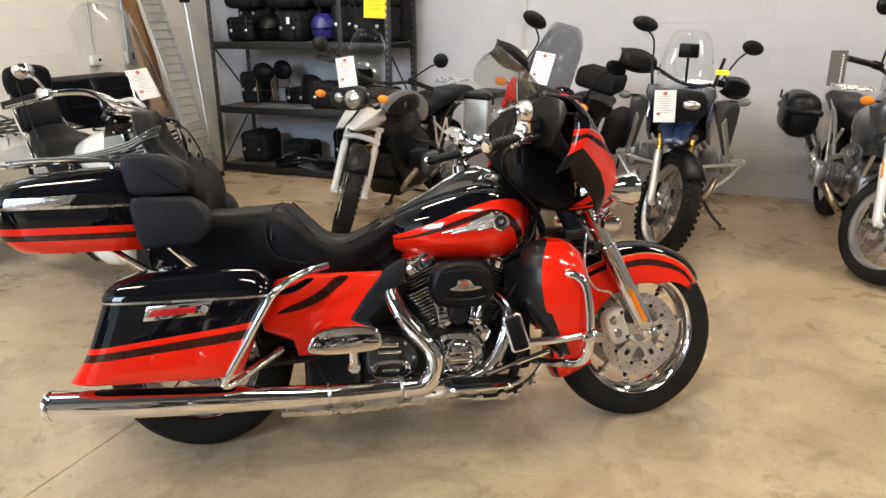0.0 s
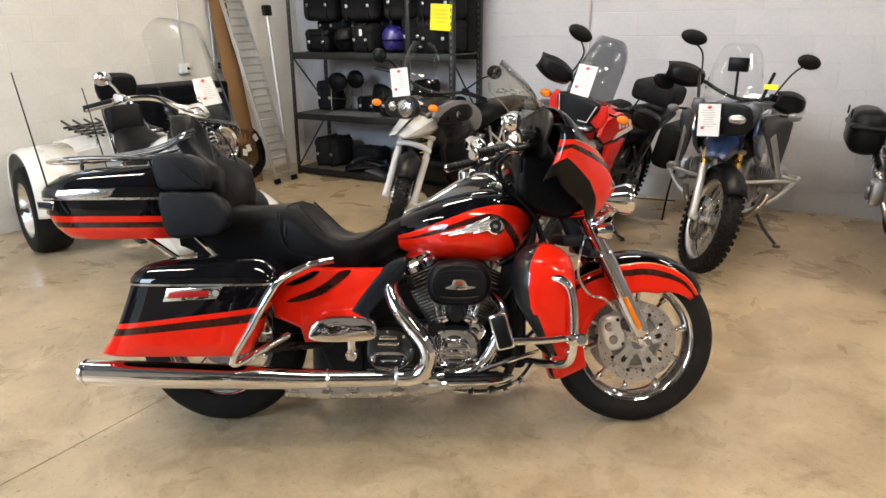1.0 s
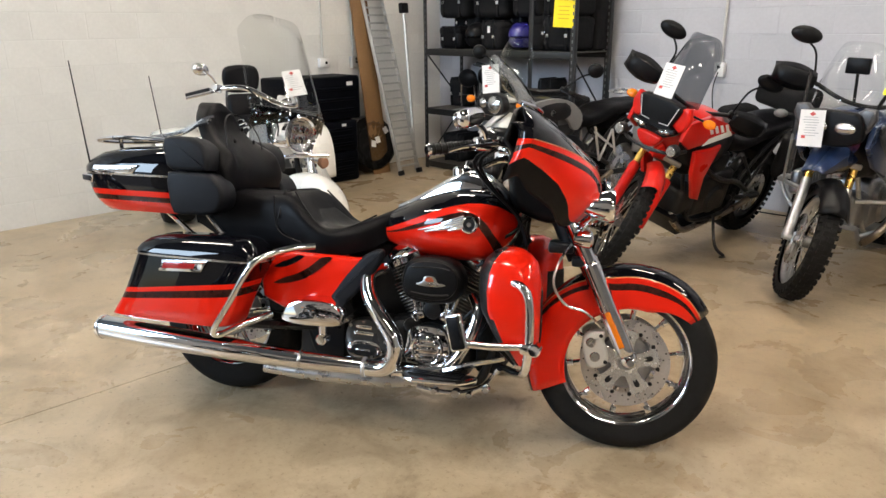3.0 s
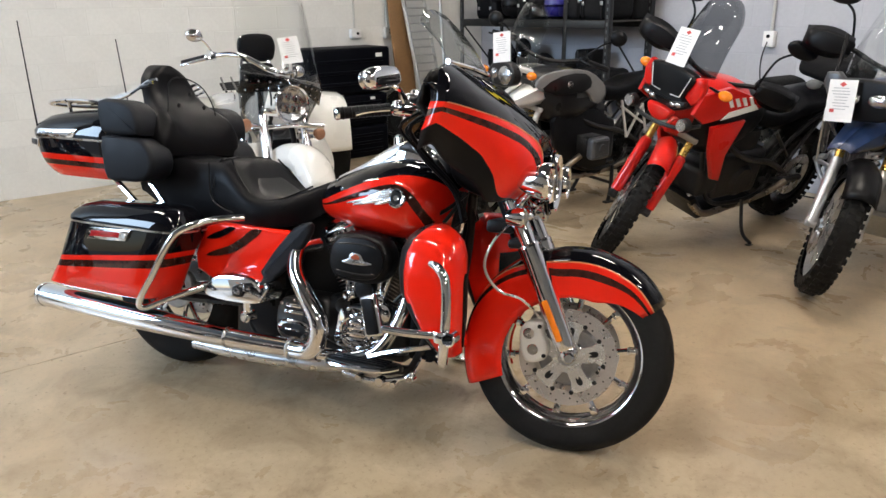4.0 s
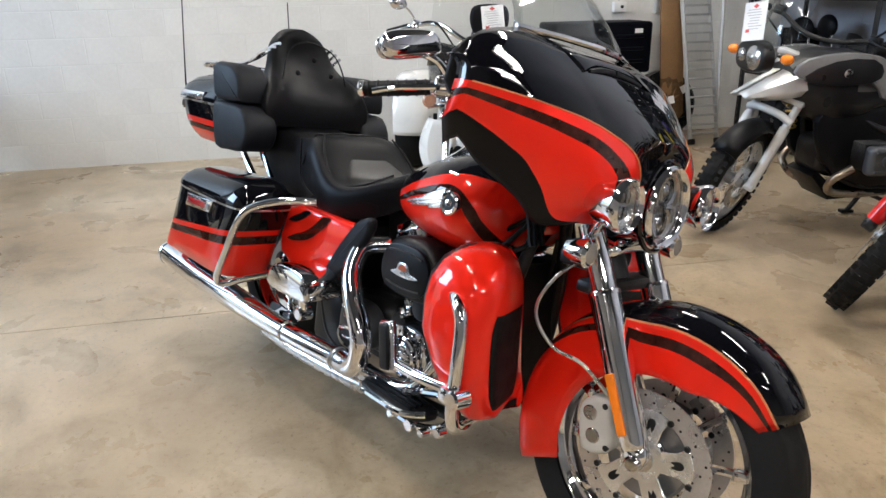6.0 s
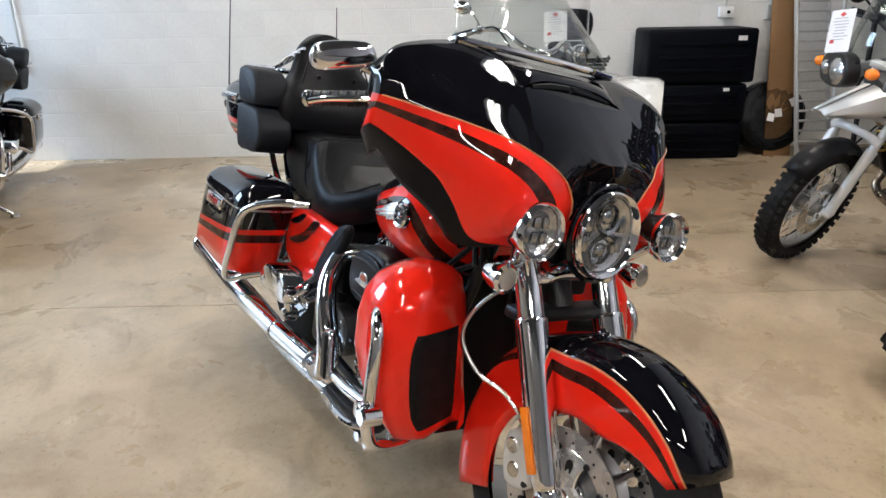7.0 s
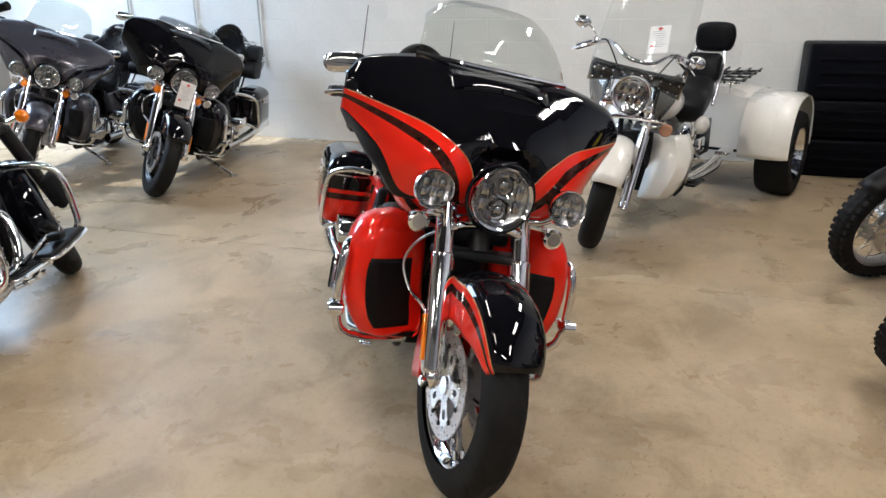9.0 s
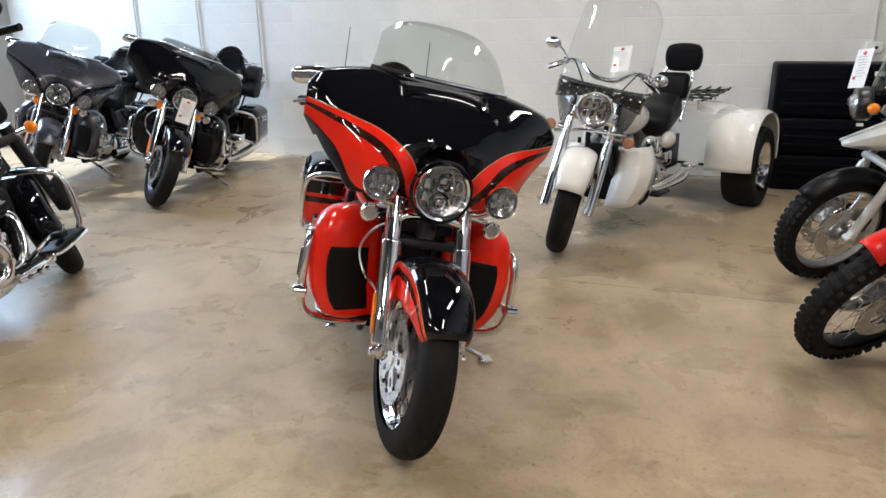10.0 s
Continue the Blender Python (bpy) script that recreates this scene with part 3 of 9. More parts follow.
def front_fender(root, m, P):
    rows = []
    n = 34
    for i in range(n + 1):
        f = i / n
        ang = radians(36 + f * 168)
        rad = 0.342 + 0.012 * math.sin(f * math.pi) * 0.3 + 0.034 * max(0, f - 0.45) / 0.55
        hw = 0.084 + 0.012 * math.sin(min(1, f * 1.3) * math.pi)
        if f < 0.10:
            hw *= 0.80 + 0.2 * (f / 0.10) ** 0.5
            rad -= 0.010 * (1 - f / 0.10)
        drop = 0.030 + 0.075 * min(1.0, f / 0.22) if f < 0.30 else 0.105 - 0.03 * max(0, f - 0.55)
        # crown black, then red, smoke and red down each side
        k = max(0.0, (f - 0.40) / 0.35)
        e1 = 0.46 * max(0.02, 1 - min(1, k) * 0.96)
        knots = [0.0, e1, e1 + 0.03, e1 + 0.13, e1 + 0.24, 1.0]
        half = []
        for a, b, c in zip(knots, knots[1:], (5, 1, 2, 2, 6)):
            half += [a + (b - a) * q / c for q in range(c)]
        half.append(1.0)
        row = []
        for s in half:
            t = s * 1.9
            if t < 1.0:
                y, r = hw * math.sin(t * math.pi / 2) ** 0.9, rad - 0.050 * (1 - math.cos(t * math.pi / 2))
            else:
                y, r = hw + 0.003 * (t - 1), rad - 0.050 - (t - 1) / 0.9 * drop
            row.append((y, r))
        full = [(-y, r) for y, r in row[::-1]] + row[1:]
        c = AX_F
        rows.append([V(c.x + r * math.cos(ang), y, c.z + r * math.sin(ang)) for y, r in full])
    counts = (5, 1, 2, 2, 6)
    half_b = sum(([q] * c for q, c in zip((0, 3, 1, 2, 1), counts)), [])
    bm = skin(rows, bands=half_b[::-1] + half_b)
    bm.transform(m)
    return part("front_fender", bm, [P["top"], P["main"], P["dark"], P["pin"]], root, P["fender_label"], thick=0.004)


def fairing(root, m, P):
    """The fork-mounted fairing: a swept shell, wide at the sides and deep at the nose."""
    def edge(u):
        a = abs(u)
        lerp_table = lambda table, x: soft_table(table, x, 0.06)
        top = lerp_table([(0, 1.188), (0.55, 1.186), (0.72, 1.172), (0.86, 1.155), (0.93, 1.140), (0.97, 1.120), (1, 1.088)], a)[0]
        bot = lerp_table([(0, 0.80), (0.42, 0.795), (0.50, 0.786), (0.6, 0.780), (0.65, 0.788), (0.735, 0.822), (0.82, 0.852), (0.9, 0.874), (0.95, 0.896), (1, 0.945)], a)[0]
        c1 = lerp_table([(0, 0.80), (0.12, 0.81), (0.18, 0.890), (0.25, 0.945), (0.33, 0.974), (0.43, 0.999), (0.53, 1.015), (0.7, 1.030), (0.8, 1.037), (0.9, 1.044), (1, 1.050)], a)[0]
        c2 = lerp_table([(0, 0.79), (0.2, 0.80), (0.29, 0.888), (0.36, 0.934), (0.43, 0.963), (0.53, 0.986), (0.7, 1.009), (0.8, 1.019), (0.9, 1.028), (1, 1.036)], a)[0]
        c3 = lerp_table([(0, 0.785), (0.28, 0.80), (0.365, 0.885), (0.44, 0.927), (0.53, 0.957), (0.7, 0.986), (0.8, 0.999), (0.9, 1.012), (1, 1.024)], a)[0]
        c4 = lerp_table([(0, 0.78), (0.42, 0.798), (0.55, 0.798), (0.62, 0.818), (0.685, 0.864), (0.75, 0.912), (0.865, 0.954), (1, 0.994)], a)[0]
        return top, c1, min(c2, c1 - 0.004), min(c3, c2 - 0.004, c1 - 0.008), c4, bot

    def depth(u, v):
        a = abs(u)
        s = soft_table([(0, 0.05), (0.1, 0.25), (0.17, 0.39), (0.3, 0.62), (0.5, 0.90), (0.64, 1.0), (0.78, 0.98), (0.9, 0.85), (1, 0.70)], v, 0.08)[0]
        return 1.207 + 0.318 * s * (1 - a ** 2.35) + 0.050 * a * a * min(1.0, v / 0.25) - 0.03 * v * max(0, 1 - abs(a - 0.42) / 0.35) - 0.085 * math.exp(-(a / 0.21) ** 2) * max(0.0, min(1.0, (v - 0.46) / 0.12))

    def sweep(u, z):
        """How far the lower edge of each wing is drawn back."""
        k = max(0.0, min(1.0, (abs(u) - 0.45) / 0.40))
        return 0.036 * max(0.0, min(1.5, (edge(u)[1] - z) / 0.09)) * k * k * (3 - 2 * k)

    cols = [-1 + 2 * i / 96 for i in range(97)]
    counts = (18, 3, 3, 7, 6)
    rows = []
    for u in cols:
        top, c1, c2, c3, c4, bot = edge(u)
        knots = [top, c1, c2, c3, c4, bot]
        for q in range(1, 6):
            knots[q] = min(knots[q], knots[q - 1] - 0.0015)
        zs = []
        for a, b, c in zip(knots, knots[1:], counts):
            zs += [a + (b - a) * k / c for k in range(c)]
        zs.append(knots[-1])
        y = 0.458 * math.copysign(abs(u) ** 0.96, u)
        row = []
        for z in zs:
            v = max(0.0, min(1.0, (1.185 - z) / 0.41))
            pull = 0.02 * max(0, 1 - (top - z) / 0.03) ** 2
            low = max(0.0, min(1.0, (c1 - z) / 0.13)) ** 1.3 * abs(u) ** 3
            tuck = 0.12 * max(0.0, min(1.2, (knots[4] - z) / 0.09)) * u * u
            row.append(V(depth(u, v) - pull - sweep(u, z), y * (1 - 0.03 * low - tuck), z))
        rows.append(row)
    bands = sum(([q] * c for q, c in zip((0, 1, 2, 1, 3), counts)), [])
    # the rim turns back round both sides
    for end in (0, -1):
        drop = [0.022 * max(0.0, min(1.0, (1.046 - p.z) / 0.03)) for p in rows[end]]
        lip = [p + V(-0.046, -0.010 * (1 if p.y > 0 else -1), -d) for p, d in zip(rows[end], drop)]
        mid = [p + V(-0.020, 0.001 * (1 if p.y > 0 else -1), -d * 0.4) for p, d in zip(rows[end], drop)]
        rows = [lip, mid] + rows if end == 0 else rows + [mid, lip]
    bm = skin(rows, bands=bands)
    bm.transform(m)
    shell = part("fairing", bm, [P["top"], P["main"], P["dark"], PLASTIC], root, P["fairing_label"], thick=0.008)
    # gold line along the upper edge of the red band
    for s in (-1, 1):
        line = []
        for i in range(17):
            u = s * (0.13 + 0.86 * i / 16)
            z = edge(u)[1]
            v = (1.185 - z) / 0.41
            line.append(V(depth(u, v) + 0.001, 0.458 * math.copysign(abs(u) ** 0.96, u), z))
        bm = tube(line, 0.0018, n=5, sub=2)
        bm.transform(m)
        part("pinstripe", bm, P["pin"], shell)
    # air vent under the windshield
    lip = []
    for i in range(21):
        y = -0.165 + 0.0165 * i
        u, q = math.copysign((abs(y) / 0.458) ** (1 / 0.96), y), abs(y) / 0.165
        drop = 0.030 * q ** 3
        lip.append([V(depth(u, (1.185 - z) / 0.41) + h, y, z) for z, h in ((1.172 - drop * 0.3, 0.001), (1.160 - drop * 0.5, 0.016 * (1 - q ** 6)), (1.150 - drop * 0.8, 0.020 * (1 - q ** 6)), (1.143 - drop, 0.014 * (1 - q ** 6)), (1.146 - drop, -0.004))])
    bm = skin(lip)
    bm.transform(m)
    part("vent_hood", bm, P["top"], shell, "gloss black vent hood", thick=0.002)
    for s in (-1, 1):
        bm = tube([(depth(0.01, 0.13) + 0.001, s * 0.005, 1.133), (depth(0.13, 0.135) + 0.001, s * 0.065, 1.130), (depth(0.27, 0.155) + 0.001, s * 0.125, 1.122)], [0.008, 0.008, 0.004], n=6)
        bm.transform(m)
        part("vent", bm, PLASTIC, shell, "black slotted air vent")
    # inner dash and glove panels
    bm = bmesh.new()
    prof = []
    for i in range(25):
        u = -0.97 + 1.94 * i / 24
        top, *_, bot = edge(u)
        y = 0.455 * u
        prof.append([V(depth(u, 0.02) - 0.020, y, top - 0.012), V(depth(u, 0.1) - 0.06, y * 0.97, (top + bot) / 2 + 0.03), V(depth(u, 0.6) - 0.030 - 1.3 * sweep(u, 0.5 * (top + bot)), y * 0.95, lerp_table([(0, 0.90), (0.3, 0.885), (0.45, 0.855), (0.6, 0.835), (0.77, 0.870), (0.90, 0.930), (0.97, 0.968)], abs(u))[0])])
    skin(prof, into=bm)
    bm.transform(m)
    part("inner_fairing", bm, PLASTIC, root, "black inner fairing with gauges", thick=0.01)
    for y, r in ((-0.075, 0.045), (0.075, 0.045), (-0.17, 0.028), (0.17, 0.028)):
        bm = lathe([(r, -0.02), (r + 0.006, 0.004), (r + 0.002, 0.012), (r - 0.006, 0.008), (0.0001, 0.006)], (1.185, y, 1.09), (-1, 0, 0.35), 20)
        bm.transform(m)
        part("gauge", bm, PLASTIC, root)
    bm = box(0.02, 0.13, 0.08, (1.16, 0, 1.0), 0.006)
    bm.transform(m)
    part("radio", bm, PLASTIC, root)
    # windshield
    rows = []
    for i in range(25):
        u = -1 + i / 12
        base = V(lerp_table([(0, 1.248), (0.5, 1.232), (1, 1.186)], abs(u))[0], 0.255 * u, 1.184)
        h = P["shield"] * (1 - 0.36 * abs(u) ** 3.2)
        top = V(base.x - 0.75 * h - 0.01, 0.222 * math.copysign(abs(u) ** 0.9, u), base.z + h)
        rows.append([base.lerp(top, k / 6) + V(0.022 * math.sin(k / 6 * math.pi), 0, 0) for k in range(7)])
    bm = skin(rows)
    bm.transform(m)
    ob = part("windshield", bm, P["glass"], root, "clear curved windshield", thick=0.004)
    ob.visible_shadow = False
    bm = bmesh.new()
    tube([r[0] + V(0.006, 0, 0.004) for r in rows[::2]], 0.008, n=8, sub=3, into=bm)
    bm.transform(m)
    part("windshield_trim", bm, P["trim"], root, "chrome windshield trim")
    return shell


def round_lamp(root, m, at, r, axis=(1, 0, 0), name="headlight", projectors=0, bowl=0.09, label=""):
    bm = lathe([(0.0001, -bowl), (r * 0.45, -bowl * 0.95), (r * 0.82, -bowl * 0.6), (r * 1.02, -0.012), (r * 1.10, 0.0), (r * 1.12, 0.010), (r * 1.06, 0.020), (r * 0.97, 0.014), (r * 0.93, 0.004)], at, axis, 40)
    bm.transform(m)
    lamp = part(name, bm, CHROME, root, label)
    bm = lathe([(0.0001, -0.030), (r * 0.5, -0.024), (r * 0.95, 0.002)], at, axis, 40)
    q = Vector((1, 0, 0)).rotation_difference(Vector(axis)).to_matrix().to_4x4()
    bm.transform(m)
    part("reflector", bm, LENS, lamp)
    bm = bmesh.new()
    if projectors:
        for dz in (0.5, -0.5):
            c = Vector(at) + V(-0.002, 0, dz * r * 0.86)
            lathe([(r * 0.44, 0.0), (r * 0.40, 0.010), (r * 0.33, 0.006), (r * 0.31, -0.004)], tuple(c), axis, 24, into=bm)
            ball(r * 0.20, tuple(c + V(-0.004, 0, 0)), (0.6, 1, 1), n=16, into=bm)
        for dy in (-0.62, 0.62):
            for dz in (-0.25, 0.25):
                box(0.012, r * 0.26, r * 0.4, tuple(Vector(at) + V(-0.004, dy * r, dz * r)), 0.004, into=bm)
    else:
        for k in range(3):
            for dz in (-0.28, 0.28):
                box(0.010, r * 0.34, r * 0.42, tuple(Vector(at) + V(-0.006, (k - 1) * r * 0.46, dz * r)), 0.004, into=bm)
    bm.transform(m)
    part("projector", bm, material("lamp_glass", (0.50, 0.51, 0.52), 0.08, metal=1.0, vary=0.1), lamp)
    bm = lathe([(0.0001, 0.022), (r * 0.5, 0.019), (r * 0.97, 0.008)], at, axis, 40)
    bm.transform(m)
    ob = part("lens", bm, CLEAR, lamp)
    ob.visible_shadow = False
    return lamp


def saddlebag(root, s, P):
    """Body with a slanted tail, and its lid; s is the side."""
    def level(z, x0, x1, yc, b, tilt=0.0, p=5.0):
        return super_ring((x0 + x1) / 2, s * yc, (x1 - x0) / 2, b, z, n=44, p=p, tilt=tilt)
    rows = [level(0.350, -0.270, 0.165, 0.300, 0.075, 0.0), level(0.343, -0.305, 0.190, 0.302, 0.093, 0.0), level(0.352, -0.318, 0.200, 0.304, 0.104, 0.0)]
    rows.append(level(0.395, -0.296, 0.221, 0.305, 0.107, 0.045))
    rows.append(level(0.440, -0.275, 0.243, 0.305, 0.1085, 0.10))
    rows.append(level(0.468, -0.262, 0.257, 0.305, 0.109, 0.115))
    rows.append(level(0.487, -0.253, 0.266, 0.305, 0.109, 0.12))
    rows.append(level(0.540, -0.228, 0.292, 0.304, 0.1085, 0.06))
    rows.append(level(0.592, -0.205, 0.310, 0.302, 0.107, 0.0))
    cols = [1, 1, 1, 1, 2, 1, 0, 0]
    bm = skin(rows, close_v=True, bands=lambda i, j: cols[i], cap=True)
    bag = part("saddlebag", bm, [P["top"], P["main"], P["dark"]], root, P["bag_label"], angle=50)
    rows = [level(0.597, -0.207, 0.312, 0.302, 0.109), level(0.612, -0.206, 0.311, 0.302, 0.108), level(0.640, -0.192, 0.296, 0.298, 0.099, 0.03), level(0.662, -0.165, 0.265, 0.290, 0.082, 0.04), level(0.674, -0.11, 0.20, 0.285, 0.05, 0.03)]
    part("lid", skin(rows, close_v=True, cap=True), P["top"], bag, angle=50)
    part("lid_seam", skin([level(0.591, -0.2055, 0.3105, 0.302, 0.1085), level(0.598, -0.2075, 0.3125, 0.302, 0.1095)], close_v=True), STEEL, bag)
    y = s * 0.412
    bm = plate([(-0.075, 0.538), (0.110, 0.548), (0.135, 0.590), (-0.058, 0.583)], 0.012, pose(0, y, 0), 0.004)
    trim = part("latch_plate", bm, P["trim"], bag, "chrome latch plate with red reflector")
    bm = plate([(-0.058, 0.550), (0.080, 0.557), (0.086, 0.578), (-0.048, 0.573)], 0.008, pose(0, y + s * 0.004, 0), 0.002)
    part("reflector", bm, REDLENS, trim)
    part("lock", disc(0.011, 0.012, (0.108, y + s * 0.005, 0.568), (0, 1, 0), 16, 0.002), STEEL, trim)
    bm = tube([(0.47, s * 0.23, 0.655), (0.40, s * 0.31, 0.645), (0.325, s * 0.372, 0.610), (0.285, s * 0.396, 0.560), (0.215, s * 0.398, 0.440), (0.150, s * 0.392, 0.335), (0.160, s * 0.372, 0.312), (0.225, s * 0.335, 0.345), (0.31, s * 0.25, 0.385)], 0.0125, n=12)
    part("bag_guard", bm, P["trim"], root, "chrome saddlebag guard rail")


def exhaust(root, s, P):
    y = s * 0.305
    bm = tube([(0.72, s * 0.255, 0.226), (0.45, s * 0.292, 0.232), (0.18, s * 0.315, 0.246), (-0.10, s * 0.325, 0.258), (-0.39, s * 0.332, 0.272)], [0.032, 0.034, 0.043, 0.047, 0.046], n=24, sub=5, cap=False)
    muffler = part("muffler", bm, P["pipe"], root, "chrome slip-on muffler")
    bm = lathe([(0.047, -0.006), (0.0495, 0.0), (0.047, 0.012), (0.038, 0.012), (0.036, -0.03), (0.0001, -0.05)], (-0.392, s * 0.332, 0.272), (-1, 0, 0.05), 24)
    part("end_cap", bm, P["pipe"], muffler)
    if s < 0:
        bm = tube([(0.715, -0.12, 0.575), (0.680, -0.19, 0.560), (0.700, -0.238, 0.492), (0.755, -0.262, 0.425), (0.812, -0.270, 0.350), (0.815, -0.268, 0.280), (0.775, -0.262, 0.232), (0.70, -0.256, 0.225)], [0.026, 0.028, 0.030, 0.031, 0.032, 0.032, 0.033, 0.033], n=20)
        part("exhaust_pipe", bm, P["pipe"], root, "chrome heat shield over the exhaust pipe")
        bm = tube([(1.06, -0.12, 0.50), (1.095, -0.17, 0.45), (1.06, -0.20, 0.33), (0.98, -0.215, 0.24), (0.80, -0.235, 0.215)], 0.022, n=18)
        part("exhaust_pipe", bm, P["pipe"], root)
    for x in (0.46, 0.70):
        bm = lathe([(0.036, -0.006), (0.0385, 0), (0.036, 0.006)], (x, s * (0.29 if x < 0.6 else 0.258), 0.232 if x < 0.6 else 0.226), (1, -s * 0.1, 0), 20)
        part("clamp", bm, STEEL, muffler)


def edged_fin(outline, m):
    """A cooling fin: dark faces and a machined bright rim."""
    bm = plate(outline, 0.0034, None, 0.0008, 1)
    bm.normal_update()
    for f in bm.faces:
        f.material_index = 1 if abs(f.normal.y) < 0.5 else 0
    bm.transform(m @ Matrix.Rotation(radians(90), 4, "X"))
    return bm


def v_twin(root, P):
    crank = V(0.925, 0, 0.33)
    bm = box(0.36, 0.22, 0.19, (0.90, 0, 0.30), 0.05, 3)
    box(0.26, 0.24, 0.17, (0.64, 0, 0.30), 0.04, 3, into=bm)
    disc(0.10, 0.27, (0.90, 0, 0.315), (0, 1, 0), 28, 0.02, into=bm)
    box(0.5, 0.16, 0.06, (0.80, 0, 0.21), 0.02, into=bm)
    # Added dark slab, so nothing shows through between the cylinders.
    box(0.58, 0.07, 0.30, (0.86, 0, 0.52), 0.03, into=bm)
    part("crankcase", bm, DARKCAST, root, "black engine crankcase")
    for tilt in (-25.0, 25.0):
        m = Matrix.Translation(crank) @ Matrix.Rotation(radians(tilt), 4, "Y")
        bm = disc(0.066, 0.19, (0, 0, 0.17), (0, 0, 1), 24)
        bm.transform(m)
        barrel = part("cylinder", bm, DARKCAST, root, "black finned engine cylinder")
        for k in range(12):
            w = 0.160 + 0.022 * (k / 11)
            out = round_outline([(-w / 2, -0.07), (-w / 2, 0.07), (-w * 0.34, 0.122), (w * 0.34, 0.122), (w / 2, 0.07), (w / 2, -0.07), (w * 0.34, -0.122), (-w * 0.34, -0.122)], 2)
            part("fin", edged_fin(out, m @ Matrix.Translation((0, 0, 0.10 + 0.0128 * k))), [DARKCAST, FINEDGE], barrel)
        bm = skin([super_ring(0, 0, 0.064, 0.112, 0.250, 24, 4.0), super_ring(0, 0, 0.066, 0.114, 0.306, 24, 4.0)], close_v=True, cap=True)
        bm.transform(m)
        head = part("cylinder_head", bm, DARKCAST, root, "black finned cylinder head")
        for k in range(4):
            out = [(p.x, p.y) for p in super_ring(0, 0, 0.084, 0.126, 0, 24, 4.0)]
            part("fin", edged_fin(out, m @ Matrix.Translation((0, 0, 0.259 + 0.0125 * k))), [DARKCAST, FINEDGE], head)
        rows = [super_ring(0, 0, a, b, z, 28, 4.0) for a, b, z in ((0.082, 0.125, 0.305), (0.084, 0.127, 0.330), (0.076, 0.120, 0.338), (0.078, 0.122, 0.342), (0.078, 0.122, 0.358), (0.062, 0.10, 0.374), (0.045, 0.08, 0.378))]
        bm = skin(rows, close_v=True, cap=True)
        bm.transform(m)
        part("rocker_cover", bm, CHROME, root, "chrome rocker cover")
        side = 1 if tilt > 0 else -1
        for dx in (-0.013, 0.017):
            a = m @ V(dx * 1.6 - side * 0.03, -0.138, 0.27)
            b = V(0.920 + side * 0.055 + dx * 0.7, -0.142, 0.425)
            bm = tube([a, b], 0.008, n=10)
            disc(0.0115, 0.018, tuple(b.lerp(a, 0.10)), tuple(a - b), 12, 0.003, into=bm)
            disc(0.0115, 0.018, tuple(b.lerp(a, 0.52)), tuple(a - b), 12, 0.003, into=bm)
            part("pushrod_tube", bm, CHROME, root)
        bm = box(0.050, 0.035, 0.030, (0.920 + side * 0.055, -0.145, 0.418), 0.007, rot=(0, side * 20, 0))
        disc(0.007, 0.05, (0.920 + side * 0.055, -0.148, 0.405), (0, 1, 0), 8, 0.002, into=bm)
        part("lifter_block", bm, CHROME, root, "chrome lifter block")
        out = round_outline([(0, -0.035), (0.03, -0.02), (0.034, 0.015), (0.01, 0.036), (-0.02, 0.03), (-0.032, 0.0)], 3)
        part("lifter_cover", plate(out, 0.03, pose(0.920 + side * 0.075, -0.150, 0.372, 0, side * 15, 0), 0.008), CHROME if side > 0 else SATIN, root)
    # cam cover with its round plate
    out = round_outline([(0.845, 0.245), (0.92, 0.232), (0.99, 0.26), (1.01, 0.33), (0.965, 0.385), (0.87, 0.385), (0.842, 0.33)])
    cover = part("cam_cover", plate(out, 0.05, pose(0, -0.150, 0), 0.012), SATIN, root, "black cam cover with round chrome timing plate")
    out = round_outline([(0.835, 0.240), (0.985, 0.236), (1.0, 0.30), (0.975, 0.372), (0.90, 0.385), (0.845, 0.372), (0.832, 0.32)], 3)
    part("cover_trim", plate(out, 0.012, pose(0, -0.172, 0), 0.005), CHROME, cover)
    bm = lathe([(0.0001, 0.030), (0.036, 0.029), (0.050, 0.022), (0.058, 0.010), (0.058, -0.01)], (0.914, -0.175, 0.302), (0, -1, 0), 32)
    plate_ob = part("timing_plate", bm, CHROME, cover)
    for dz, w in ((-0.036, 0.054), (-0.018, 0.082), (0.0, 0.090), (0.018, 0.082), (0.036, 0.054)):
        part("rib", box(w, 0.012, 0.0105, (0.914, -0.204, 0.302 + dz), 0.004), CHROME, plate_ob)
    part("timing_ring", ring(0.056, 0.0065, (0.914, -0.192, 0.302), (0, 1, 0), 32, 8), CHROME, plate_ob)
    for x, z in ((0.858, 0.262), (0.92, 0.241), (0.985, 0.272), (0.997, 0.335), (0.955, 0.375), (0.875, 0.376)):
        part("bolt", disc(0.006, 0.012, (x, -0.178, z), (0, 1, 0), 8, 0.002), STEEL, cover)
    # black cone between the lifter blocks
    part("breather", plate(round_outline([(0.885, 0.43), (0.90, 0.485), (0.94, 0.485), (0.955, 0.43), (0.92, 0.405)], 3), 0.05, pose(0, -0.135, 0), 0.012), SATIN, root)
    # transmission side cover
    out = round_outline([(0.592, 0.262), (0.665, 0.238), (0.745, 0.258), (0.765, 0.31), (0.735, 0.372), (0.66, 0.39), (0.596, 0.362)])
    cover = part("transmission_cover", plate(out, 0.06, pose(0, -0.160, 0), 0.014), GREYPAINT, root, "dark grey transmission cover with chrome ribs")
    for dz, w in ((0.055, 0.066), (0.032, 0.082)):
        part("rib", box(w, 0.018, 0.016, (0.668, -0.194, 0.305 + dz), 0.005), CHROME, cover)
